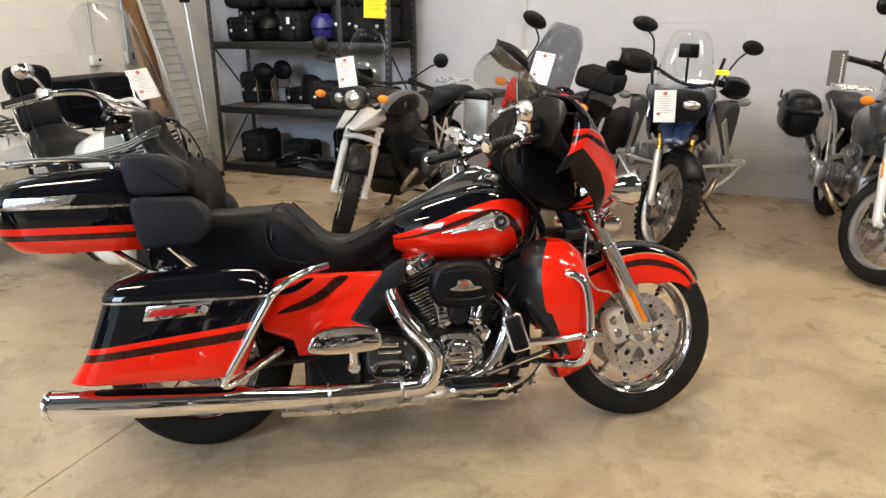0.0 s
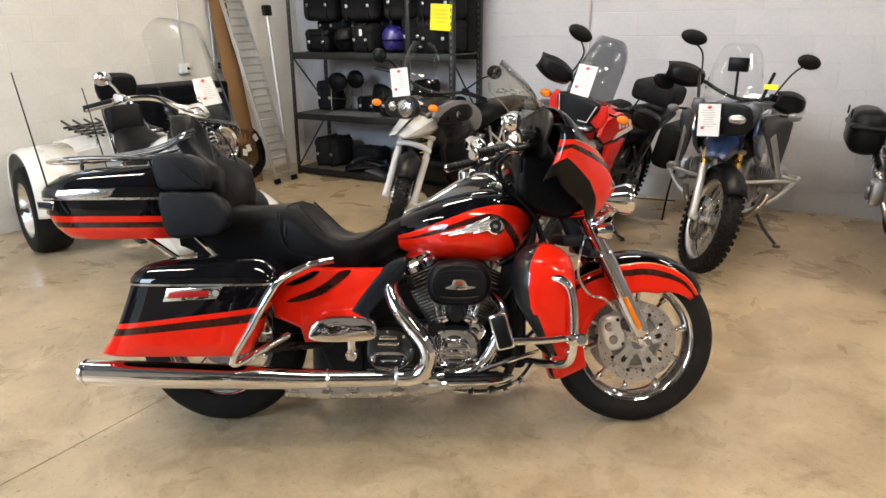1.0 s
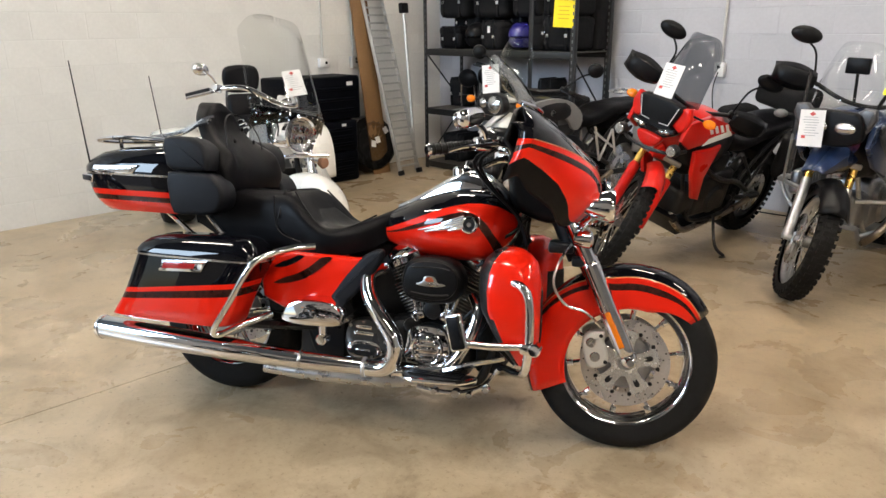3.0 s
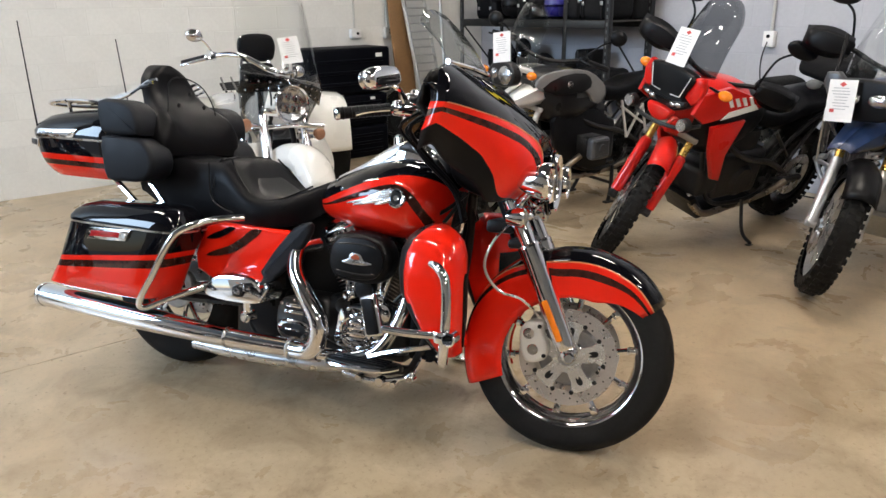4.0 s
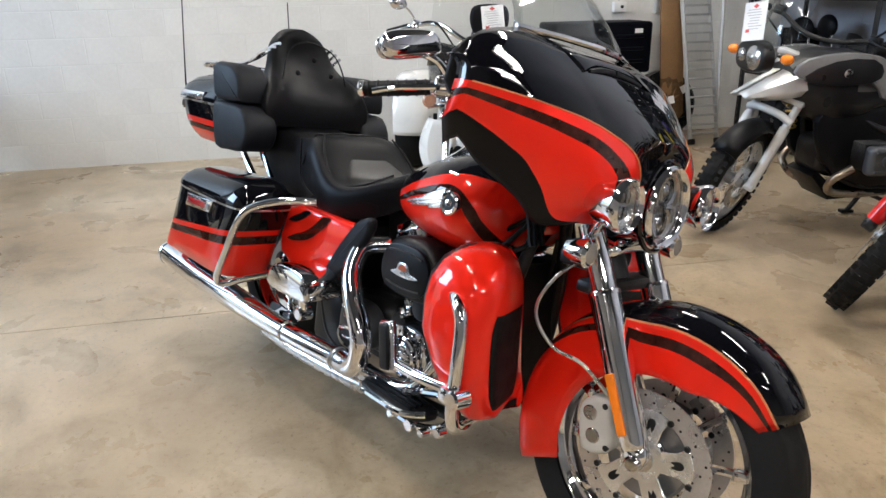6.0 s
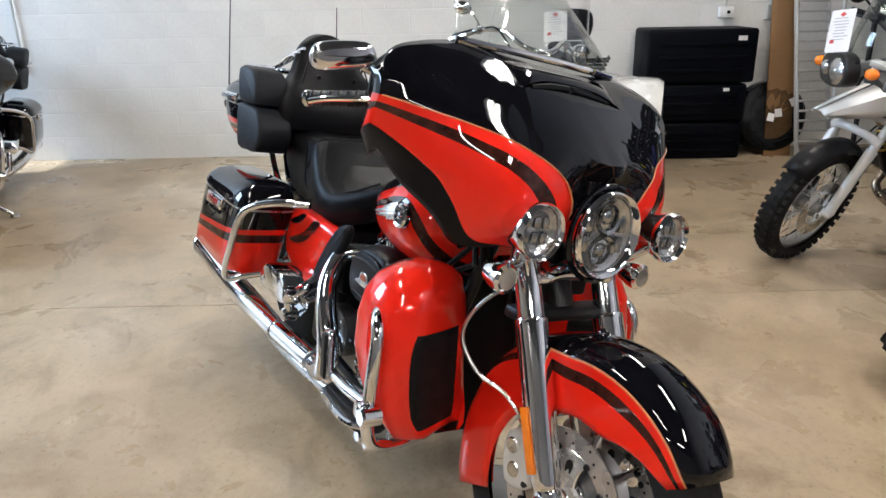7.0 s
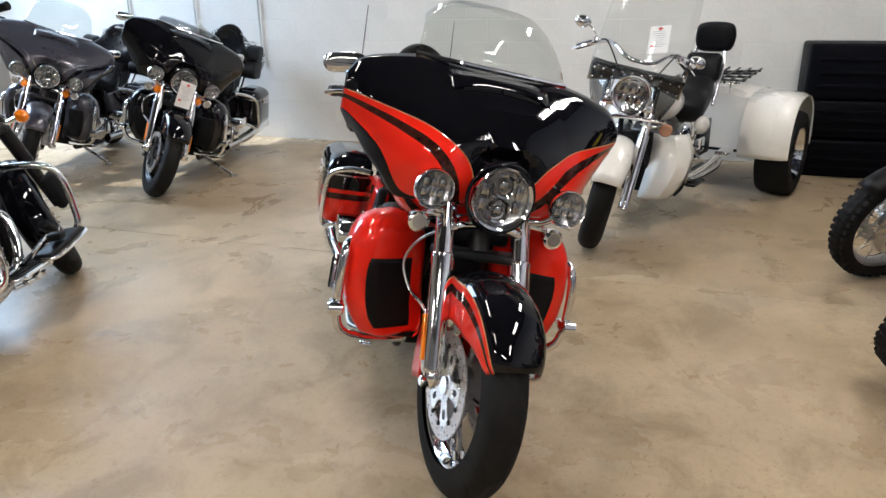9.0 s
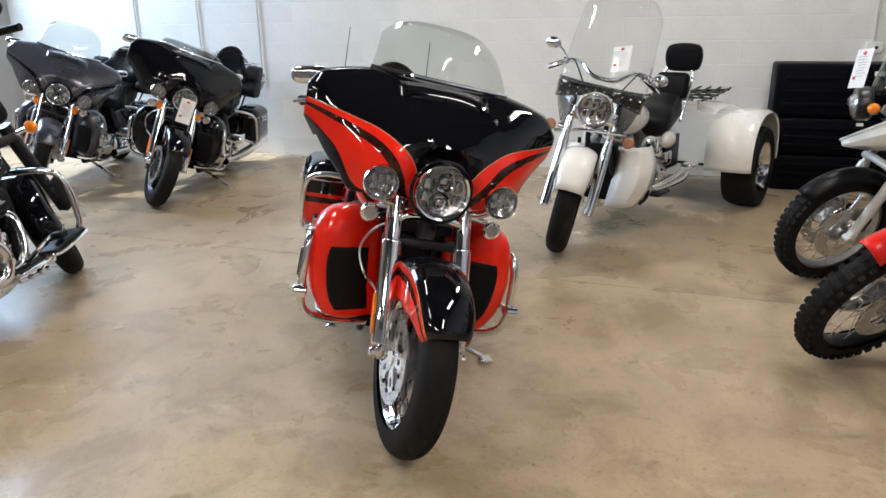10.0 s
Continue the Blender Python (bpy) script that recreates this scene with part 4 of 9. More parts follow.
    out = round_outline([(0.600, 0.272), (0.628, 0.306), (0.71, 0.308), (0.742, 0.276), (0.71, 0.240), (0.63, 0.238)], 4)
    oval = part("cover_plate", plate(out, 0.018, pose(0, -0.194, 0), 0.007), CHROME, cover)
    part("inset", plate([((x - 0.669) * 0.74 + 0.669, (z - 0.274) * 0.62 + 0.274) for x, z in out], 0.006, pose(0, -0.2025, 0), 0.002), DARKCAST, oval)
    part("rib", box(0.060, 0.008, 0.009, (0.669, -0.206, 0.274), 0.003), CHROME, oval)
    for x, z in ((0.604, 0.285), (0.612, 0.36), (0.665, 0.378), (0.725, 0.362), (0.752, 0.31), (0.735, 0.262)):
        part("bolt", disc(0.006, 0.012, (x, -0.190, z), (0, 1, 0), 8, 0.002), STEEL, cover)
    # air cleaner
    out = round_outline([(0.812, 0.575), (0.832, 0.640), (0.885, 0.668), (0.98, 0.668), (1.030, 0.640), (1.050, 0.585), (1.032, 0.530), (0.985, 0.502), (0.88, 0.500), (0.830, 0.520)], 5)
    cleaner = part("air_cleaner", plate(out, 0.10, pose(0, -0.1810, -0.020), 0.034, 5), PLASTIC, root, "black oval air cleaner cover with badge")
    c = V(0.931, 0, 0.588)
    inner = [((x - c.x) * 0.84 + c.x, (z - c.z) * 0.80 + c.z) for x, z in out]
    part("cover_face", plate(inner, 0.012, pose(0, -0.2330, -0.020), 0.005), PLASTIC, cleaner)
    for k, dz in enumerate((0.040, -0.046)):
        pts = [V(c.x + dx, -0.2395, c.z - 0.020 + dz + (0.5 - k) * 0.03 * (1 - (dx / 0.075) ** 2) * 0.5) for dx in (-0.070, -0.045, 0, 0.045, 0.070)]
        part("ridge", tube(pts, 0.0032, n=6, sub=4), SATIN, cleaner)
    bm = plate(round_outline([(0.880, 0.572), (0.91, 0.566), (0.955, 0.566), (0.990, 0.574), (0.962, 0.582), (0.95, 0.600), (0.93, 0.605), (0.91, 0.600), (0.903, 0.583)]), 0.006, pose(0, -0.2405, -0.020), 0.0015)
    badge = part("badge", bm, STEEL, cleaner, "silver and orange oval badge")
    part("inlay", plate(round_outline([(0.914, 0.586), (0.920, 0.597), (0.93, 0.600), (0.941, 0.597), (0.946, 0.586), (0.93, 0.583)]), 0.004, pose(0, -0.2432, -0.020)), material("copper_red_inlay", (0.45, 0.11, 0.05), 0.35, metal=0.5), badge)
    part("intake", box(0.16, 0.10, 0.10, (0.93, -0.07, 0.56), 0.02), DARKCAST, root)
    # frame rails, side panel, oil lines
    bm = tube([(1.24, 0, 0.86), (1.0, 0, 0.78), (0.6, 0, 0.68), (0.2, 0, 0.62)], 0.03, n=12)
    frame_ob = part("frame", bm, SATIN, root, "black tubular frame")
    for s in (-1, 1):
        bm = tube([(1.22, s * 0.04, 0.80), (1.19, s * 0.10, 0.55), (1.13, s * 0.13, 0.24), (1.02, s * 0.13, 0.175), (0.55, s * 0.13, 0.18), (0.42, s * 0.13, 0.30), (0.36, s * 0.12, 0.60)], 0.017, n=10)
        part("down_tube", bm, SATIN, frame_ob)
        part("swingarm", tube([(0.45, s * 0.13, 0.33), (0.2, s * 0.14, 0.31), (0.0, s * 0.14, 0.31)], 0.022, n=8), SATIN, root)
        out = round_outline([(0.525, 0.445), (0.560, 0.505), (0.612, 0.575), (0.675, 0.640), (0.735, 0.662), (0.738, 0.620), (0.678, 0.535), (0.622, 0.470), (0.572, 0.436)], 4)
        part("mid_frame_panel", plate(out, 0.034, pose(0, s * 0.208, 0), 0.014, 3), VINYL2, root, "satin black mid-frame air deflector")
    bm = box(0.20, 0.30, 0.22, (0.50, 0, 0.50), 0.03)
    box(0.30, 0.24, 0.14, (0.36, 0, 0.42), 0.03, into=bm)
    part("battery_box", bm, PLASTIC, root)
    # Added dark boxes; fill a see-through gap that should look black.
    bm = box(0.20, 0.29, 0.34, (0.47, 0, 0.33), 0.03)
    box(0.10, 0.24, 0.10, (0.57, 0, 0.24), 0.02, into=bm)
    part("swingarm_pivot_cover", bm, SATIN, root, "added black filler box by the swingarm")
    # Made oversize to fill the dark gap ahead of the engine.
    bm = box(0.10, 0.27, 0.42, (1.135, 0, 0.43), 0.02)
    part("oil_cooler", bm, DARKMESH, root, "black oil cooler between the down tubes")
    bm = plate(round_outline([(0.50, 0.22), (0.56, 0.36), (0.70, 0.42), (0.98, 0.42), (1.06, 0.34), (1.02, 0.22), (0.80, 0.185)], 4), 0.05, pose(0, 0.165, 0), 0.018, 3)
    part("primary_cover", bm, CHROME, root, "chrome primary drive cover")
    for s in (-1, 1):
        part("shock_absorber", tube([(0.02, s * 0.155, 0.36), (0.20, s * 0.150, 0.60)], 0.026, n=12), SATIN, root)
    for a, b in (((1.15, -0.10, 0.62), (1.10, -0.13, 0.36)), ((1.17, -0.06, 0.66), (1.04, -0.16, 0.42)), ((1.22, -0.10, 0.76), (1.08, -0.14, 0.62)), ((1.24, -0.07, 0.80), (1.07, -0.12, 0.68)), ((1.25, -0.09, 0.72), (1.10, -0.15, 0.64)), ((1.2, 0.05, 0.7), (1.1, 0.1, 0.4))):
        p = Vector(a).lerp(Vector(b), 0.5) + V(0.03, -0.02, 0.0)
        part("hose", tube([a, p, b], 0.007, n=6), PLASTIC, root)
    # floorboard, brake pedal, linkage under the engine
    for s in (-1, 1):
        out = round_outline([(0.865, 0.205), (0.87, 0.292), (1.06, 0.302), (1.115, 0.275), (1.11, 0.215), (1.0, 0.202)], 3)
        bm = plate(out, 0.020, Matrix.Translation((0, 0, 0.222)) @ Matrix.Rotation(radians(90 * (1 if s > 0 else -1)), 4, "X"), 0.006)
        board = part("floorboard", bm, SATIN, root, "black rider floorboard with chrome edge")
        part("edge_rail", tube([(0.855, s * 0.25, 0.217), (0.875, s * 0.296, 0.217), (0.98, s * 0.308, 0.221), (1.07, s * 0.304, 0.226), (1.122, s * 0.272, 0.236)], 0.009, n=8), CHROME, board)
        for k in range(4):
            part("tread", box(0.20, 0.008, 0.010, (0.975, s * (0.225 + 0.018 * k), 0.234), 0.002), PLASTIC, board)
    part("lower_pipe", tube([(0.98, -0.19, 0.205), (0.80, -0.235, 0.180), (0.50, -0.262, 0.176), (0.30, -0.275, 0.182)], [0.018, 0.024, 0.026, 0.022], n=16), STEEL, root, "dull steel lower exhaust pipe")
    part("linkage", tube([(0.90, -0.235, 0.172), (1.03, -0.245, 0.168), (1.14, -0.23, 0.20), (1.20, -0.25, 0.28)], 0.010, n=8), CHROME, root)
    for x, r in ((0.97, 0.013), (1.05, 0.018), (1.10, 0.012), (1.16, 0.014)):
        part("link_bolt", disc(r, 0.03, (x, -0.25, 0.172 if x < 1.12 else 0.20), (0, 1, 0), 12, 0.003), CHROME, root)
    part("brake_arm", tube([(1.00, -0.24, 0.245), (1.09, -0.25, 0.280), (1.220, -0.25, 0.320)], [0.013, 0.010, 0.009], n=8), CHROME, root)
    pad = part("brake_pedal", box(0.040, 0.05, 0.085, (1.235, -0.255, 0.345), 0.010, rot=(0, -50, 0)), PLASTIC, root)
    part("pad_rim", box(0.045, 0.055, 0.010, (1.268, -0.255, 0.316), 0.004, rot=(0, -50, 0)), CHROME, pad)
    # passenger board
    for s in (-1, 1):
        bm = plate(round_outline([(0.400, 0.402), (0.418, 0.440), (0.455, 0.464), (0.52, 0.472), (0.60, 0.468), (0.636, 0.440), (0.640, 0.402), (0.61, 0.384), (0.50, 0.378), (0.42, 0.384)], 2), 0.125, pose(0, s * 0.288, 0), 0.011, 2)
        board = part("passenger_board", bm, CHROME, root, "chrome folding passenger footboard")
        bm = tube([(0.545, s * 0.30, 0.40), (0.545, s * 0.29, 0.325)], 0.016, n=12)
        disc(0.021, 0.05, (0.545, s * 0.29, 0.322), (0, 1, 0), 16, 0.005, into=bm)
        disc(0.019, 0.05, (0.545, s * 0.30, 0.392), (0, 1, 0), 16, 0.005, into=bm)
        part("bracket", bm, CHROME, board)
        for x in (0.485, 0.565):
            part("slot", box(0.030, 0.006, 0.012, (x, s * 0.344, 0.432), 0.003), DARKCAST, board)


def tank(root, P):
    T = [(0.67, 0.79, 0.715, 0.05), (0.72, 0.815, 0.695, 0.10), (0.80, 0.850, 0.678, 0.150), (0.90, 0.885, 0.662, 0.188), (1.00, 0.910, 0.652, 0.205), (1.08, 0.912, 0.652, 0.205), (1.14, 0.898, 0.665, 0.188), (1.185, 0.872, 0.692, 0.150), (1.21, 0.845, 0.725, 0.10), (1.225, 0.81, 0.765, 0.045)]
    T = [(0.67 + (x - 0.67) * 0.955, a - 0.012, b - 0.032, w * 1.11) for x, a, b, w in T]
    X0, X1 = 0.67, 1.20
    n = 110 if P["main"] is RED else 36
    rows, counts = [], (9, 3, 3, 12)
    for i in range(n + 1):
        x = X0 + (X1 - X0) * i / n
        f = i / n
        top, bot, hw = soft_table(T, x, 0.05)
        # bounds round the side: black above, a red band, a smoked line, then the red teardrop
        e = 0.255 + 0.30 * (1 - f) ** 1.3
        low = 0.405 + 0.22 * (1 - f) ** 1.3

        def front(reach, lim):
            d = max(0.0, x - 1.02) / reach
            if d < 1:
                return 0.80 - (0.80 - lim) * math.sqrt(1 - d * d)
            return min(1.0, 0.80 + (d - 1) * 4)
        w = 0.016 + 0.045 * min(1, f * 1.4)
        p, q = front(0.118, low), front(0.142, low - w)
        knots = [0.0, e, max(e + 0.012, q), max(e + 0.024, q + 0.012, p), 1.03]
        ss = []
        for lo, hi, c in zip(knots, knots[1:], counts):
            ss += [min(1.0, lo + (hi - lo) * k / c) for k in range(c)]
        ss.append(1.0)
        half = []
        for u in ss:
            ang = u * math.pi * 0.95
            c = math.cos(ang)
            half.append((hw * abs(math.sin(ang)) ** 0.80, (top + bot) / 2 + (top - bot) / 2 * math.copysign(abs(c) ** 0.9, c)))
        rows.append([V(x, -y, z) for y, z in half[::-1]] + [V(x, y, z) for y, z in half[1:]])
    hb = sum(([k] * c for k, c in zip((0, 1, 2, 1), counts)), [])
    bm = skin(rows, bands=hb[::-1] + hb, cap=2)
    t = part("fuel_tank", bm, [P["top"], P["main"], P["dark"]], root, P["tank_label"], angle=60)
    rows = []
    for i in range(21):
        f = i / 20
        x = 0.72 + 0.45 * f
        top = soft_table(T, x, 0.05)[0]
        w = lerp_table([(0, 0.022), (0.3, 0.035), (0.6, 0.06), (0.85, 0.066), (1, 0.045)], f)[0]
        z = top + 0.004 + 0.052 * math.sin(f ** 1.3 * math.pi * 0.9) ** 2
        rows.append([V(x, -w, top - 0.015), V(x, -w * 0.94, z - 0.012), V(x, -w * 0.8, z), V(x, -w * 0.4, z + 0.008), V(x, 0, z + 0.010), V(x, w * 0.4, z + 0.008), V(x, w * 0.8, z), V(x, w * 0.94, z - 0.012), V(x, w, top - 0.015)])
    console = part("console", skin(rows, cap=True), P["trim"], t, "chrome tank console with fuel cap", angle=60)
    part("fuel_cap", lathe([(0.0001, 0.024), (0.024, 0.022), (0.034, 0.012), (0.036, -0.02)], (0.965, 0, 0.955), (-0.1, 0, 1), 24), P["trim"], console)
    for s in (-1, 1):
        def onside(x, z):
            x, z = x - 0.010, z - 0.008
            top, bot, hw = soft_table(T, x, 0.05)
            mid, h = (top + bot) / 2, (top - bot) / 2
            c = max(-0.98, min(0.98, (z - mid) / h))
            c = math.copysign(abs(c) ** (1 / 0.9), c)
            return V(x, s * (hw * math.sin(math.acos(c)) ** 0.80 + 0.002), z)
        c = onside(1.072, 0.783)
        nrm = V(0.05, s, 0.10).normalized()
        bm = lathe([(0.019, 0.005), (0.021, 0.009), (0.026, 0.010), (0.031, 0.006), (0.032, -0.003)], tuple(c), tuple(nrm), 28)
        emblem = part("emblem", bm, CHROME, t, "chrome winged round tank emblem")
        part("emblem_face", lathe([(0.0001, 0.006), (0.020, 0.006)], tuple(c), tuple(nrm), 24), SATIN, emblem)
        part("emblem_centre", lathe([(0.0001, 0.012), (0.008, 0.011), (0.011, 0.005)], tuple(c), tuple(nrm), 16), CHROME, emblem)
        for x1, z0, z1, x0 in ((0.875, 0.790, 0.750, 1.050), (0.905, 0.782, 0.747, 1.050), (0.935, 0.798, 0.766, 1.050), (0.970, 0.806, 0.782, 1.052), (0.995, 0.776, 0.757, 1.050)):
            pts = [onside(x0 + (x1 - x0) * q / 5, z0 + (z1 - z0) * q / 5) for q in range(6)]
            part("feather", tube(pts, [0.0100, 0.0078, 0.0022], n=8, sub=2), EMBLEM, emblem)


def seat(root, P):
    T = [(-0.12, 0.845, 0.70, 0.135), (0.02, 0.850, 0.64, 0.165), (0.16, 0.846, 0.625, 0.172), (0.27, 0.848, 0.615, 0.178), (0.33, 0.858, 0.612, 0.190), (0.38, 0.820, 0.610, 0.200), (0.43, 0.765, 0.608, 0.206), (0.49, 0.735, 0.610, 0.205), (0.56, 0.735, 0.618, 0.185), (0.64, 0.765, 0.640, 0.140), (0.72, 0.802, 0.690, 0.085), (0.765, 0.822, 0.75, 0.045)]
    rows = []
    n = 44
    for i in range(n + 1):
        x = -0.12 + 0.885 * i / n
        top, bot, hw = soft_table(T, x, 0.06)
        dish = 0.022 * math.exp(-((x - 0.50) / 0.09) ** 2) + 0.008 * math.exp(-((x - 0.12) / 0.1) ** 2)
        h = top - bot
        row = []
        for k in range(19):
            a = -1 + k / 9
            b = abs(a)
            if b < 0.66:
                y, z = hw * 0.93 * a / 0.66, top - dish * (1 - (b / 0.66) ** 2) - 0.022 * (b / 0.66) ** 4
            else:
                t = (b - 0.66) / 0.34
                y = math.copysign(hw * (0.93 + 0.07 * math.sin(t * math.pi * 0.8)) - 0.02 * t * t, a)
                z = top - 0.022 - (h - 0.022) * t ** 1.1
            row.append(V(x, y, z))
        rows.append(row)
    bm = skin(rows, cap=True)
    st = part("seat", bm, VINYL, root, "black vinyl two-up seat with stitched bolsters", angle=70)
    rows = []
    for i in range(15):
        f = -1 + i / 7
        x = 0.515 + 0.115 * f
        top, bot, hw = soft_table(T, x, 0.06)
        dish = 0.022 * math.exp(-((x - 0.50) / 0.09) ** 2)
        row = []
        for k in range(15):
            g = -1 + k / 7
            y = g * 0.70 * hw * math.sqrt(max(0.0, 1 - 0.8 * f * f))
            q = abs(y) / (hw * 0.93)
            rim = max(f * f, g * g)
            row.append(V(x, y, top - dish * (1 - q * q) - 0.022 * q ** 4 + 0.007 * (1 - rim ** 3) - 0.002))
        rows.append(row)
    part("seat_inset", skin(rows), material("smooth_black_leather", (0.008, 0.008, 0.008), 0.40, spec=0.25, vary=0.15, scale=10, bump=0.15, bump_scale=300), st, "smooth black rider seat inset", angle=70)
    for k, (y, z) in enumerate(((-0.07, 1.035), (0.07, 1.035), (0.0, 1.085))):
        part("seat_button", ball(0.010, (0.028 - 0.25 * (z - 1.02), y, z), (0.5, 1, 1), n=10), VINYL, st)
    bm = bmesh.new()
    pts = []
    for k in range(13):
        a = -1 + k / 6
        pts.append(V(0.292 + 0.02 * (1 - a * a), 0.185 * a, 0.853 - 0.03 * a ** 4 - 0.16 * max(0, abs(a) - 0.9) * 5))
    tube(pts, 0.004, n=6, sub=3, into=bm)
    for s in (-1, 1):
        tube([(0.34, s * 0.14, 0.848), (0.40, s * 0.168, 0.785), (0.47, s * 0.172, 0.722), (0.56, s * 0.15, 0.722), (0.66, s * 0.09, 0.775)], 0.0035, n=6, into=bm)
        tube([(0.40, s * 0.202, 0.66), (0.29, s * 0.184, 0.70), (0.27, s * 0.182, 0.83)], 0.0035, n=6, into=bm)
    part("piping", bm, PLASTIC, st)
    return st


def tour_box(root, P):
    """Top box with wrap-round backrest, side speaker pods, luggage rack and aerials."""
    def lv(z, x0, x1, hw, tilt=0.0):
        return super_ring((x0 + x1) / 2, 0, (x1 - x0) / 2, hw, z, n=48, p=4.2, tilt=tilt)
    rows = [lv(0.738, -0.491, -0.06, 0.20), lv(0.735, -0.521, -0.05, 0.225), lv(0.752, -0.541, -0.045, 0.240), lv(0.778, -0.564, -0.04, 0.256), lv(0.798, -0.576, -0.04, 0.262), lv(0.820, -0.585, -0.04, 0.267), lv(0.850, -0.594, -0.04, 0.272), lv(0.880, -0.601, -0.04, 0.275)]
    cols = [1, 1, 1, 2, 1, 0, 0]
    bx = part("tour_box", skin(rows, close_v=True, bands=lambda i, j: cols[i], cap=True), [P["top"], P["main"], P["dark"]], root, P["box_label"], angle=50)
    rows = [lv(0.884, -0.604, -0.04, 0.278), lv(0.905, -0.606, -0.04, 0.278), lv(0.945, -0.591, -0.04, 0.268, 0.06), lv(0.978, -0.544, -0.05, 0.240, 0.07), lv(0.998, -0.456, -0.07, 0.19, 0.06), lv(1.004, -0.328, -0.11, 0.10, 0.03)]
    part("lid", skin(rows, close_v=True, cap=True), P["top"], bx, angle=50)
    part("lid_seam", skin([lv(0.878, -0.603, -0.04, 0.2765), lv(0.886, -0.606, -0.04, 0.279)], close_v=True), STEEL, bx)
    for s in (-1, 1):
        bm = plate([(-0.50, 0.880), (-0.30, 0.884), (-0.27, 0.922), (-0.485, 0.915)], 0.03, pose(0, s * 0.268, 0), 0.008)
        lamp = part("side_lamp", bm, P["trim"], bx, "chrome side lamp")
        part("lamp_lens", plate([(-0.48, 0.891), (-0.31, 0.894), (-0.296, 0.911), (-0.47, 0.906)], 0.008, pose(0, s * 0.284, 0), 0.002), LENS, lamp)
        # padded arms and speaker pods
        bm = plate(round_outline([(-0.135, 1.030), (-0.06, 1.040), (0.0, 1.028), (0.040, 0.990), (0.050, 0.922), (0.02, 0.912), (-0.10, 0.911), (-0.128, 0.95)], 2), 0.125, pose(0, s * 0.248, 0, 0, 0, -s * 5), 0.018, 3)
        part("arm_pad", bm, VINYL2, bx, "grey-black padded arm")
        bm = plate(round_outline([(-0.115, 0.904), (-0.02, 0.906), (0.06, 0.900), (0.108, 0.850), (0.112, 0.800), (0.075, 0.752), (-0.02, 0.745), (-0.09, 0.748), (-0.112, 0.82)], 2), 0.125, pose(0, s * 0.250, 0, 0, 0, -s * 5), 0.016, 3)
        part("speaker_pod", bm, VINYL2, bx, "grey-black speaker pod")
    bm = tube([(-0.583, -0.16, 0.83), (-0.590, 0, 0.83), (-0.583, 0.16, 0.83)], 0.012, n=10)
    part("tail_lamp", bm, REDLENS, bx)
    # backrest
    rows = []
    for i in range(29):
        f = i / 28
        z = 0.845 + 0.345 * math.sin(f * math.pi / 2)
        h = 1.1905 - z
        hw = math.sqrt(max(0.0002, h * (0.262 - h))) if h < 0.105 else soft_table([(0.09, 0.126), (0.105, 0.128), (0.15, 0.150), (0.20, 0.198), (0.26, 0.222), (0.345, 0.212)], h, 0.03)[0]
        f = (z - 0.845) / 0.345
        xf = 0.075 - 0.145 * f + 0.025 * math.sin(f * math.pi * 2.0) - 0.03 * max(0, f - 0.9) * 10 * 0.5
        th = 0.075 * math.sin(min(1, 0.35 + f) * math.pi * 0.62 + 0.35) + 0.015
        row = []
        for k in range(40):
            a = math.tau * k / 40
            c, s = math.cos(a), math.sin(a)
            y = hw * math.copysign(abs(s) ** 0.7, s)
            hollow = 0.018 * math.exp(-(y / (hw * 0.5)) ** 2) * (c > 0) * math.exp(-((f - 0.62) / 0.28) ** 2)
            bolster = 0.028 * math.exp(-((abs(y) - 0.165) / 0.035) ** 2 - ((f - 0.40) / 0.12) ** 2)
            row.append(V(xf - 0.05 + th * 0.62 * math.copysign(abs(c) ** 0.6, c) - hollow + 0.03 * (y / 0.2) ** 2 + bolster * (c > 0), y, z))
        rows.append(row)
    part("backrest", skin(rows, close_v=True, cap=True), VINYL, bx, "black padded passenger backrest", angle=70)
    bm = tube([(-0.02, -0.165, 0.87), (0.028, -0.135, 1.0), (-0.005, -0.095, 1.11), (-0.035, 0, 1.145), (-0.005, 0.095, 1.11), (0.028, 0.135, 1.0), (-0.02, 0.165, 0.87)], 0.003, n=6)
    part("piping", bm, PLASTIC, bx)
    # rack
    bm = tube([(-0.12, -0.17, 1.02), (-0.40, -0.18, 1.030), (-0.58, -0.15, 1.015), (-0.62, 0, 1.01), (-0.58, 0.15, 1.015), (-0.40, 0.18, 1.032), (-0.12, 0.17, 1.02)], 0.008, n=8)
    for y in (-0.10, -0.035, 0.035, 0.10):
        tube([(-0.14, y, 1.025), (-0.40, y, 1.030), (-0.56, y, 1.022)], 0.0055, n=6, into=bm)
    for x in (-0.2, -0.45):
        tube([(x, -0.18, 1.03), (x, 0.18, 1.03)], 0.006, n=6, into=bm)
        for s in (-1, 1):
            tube([(x, s * 0.17, 1.03), (x, s * 0.16, 0.985)], 0.008, n=6, into=bm)
    part("luggage_rack", bm, P["trim"], bx, "chrome luggage rack")
    for s in (-1, 1):
        for k in range(3):
            y = s * (0.165 - 0.022 * k)
            part("rack_rail", tube([(-0.50, y, 1.022), (-0.30, y, 1.030 + 0.006 * k), (-0.16, y, 1.052 + 0.012 * k), (-0.09, y * 0.96, 1.088 + 0.014 * k), (-0.05, y * 0.9, 1.10 + 0.014 * k)], 0.0062, n=8), P["trim"], bx)
        q = pose(-0.548, s * 0.228, 0.862, 0, 0, s * 24)
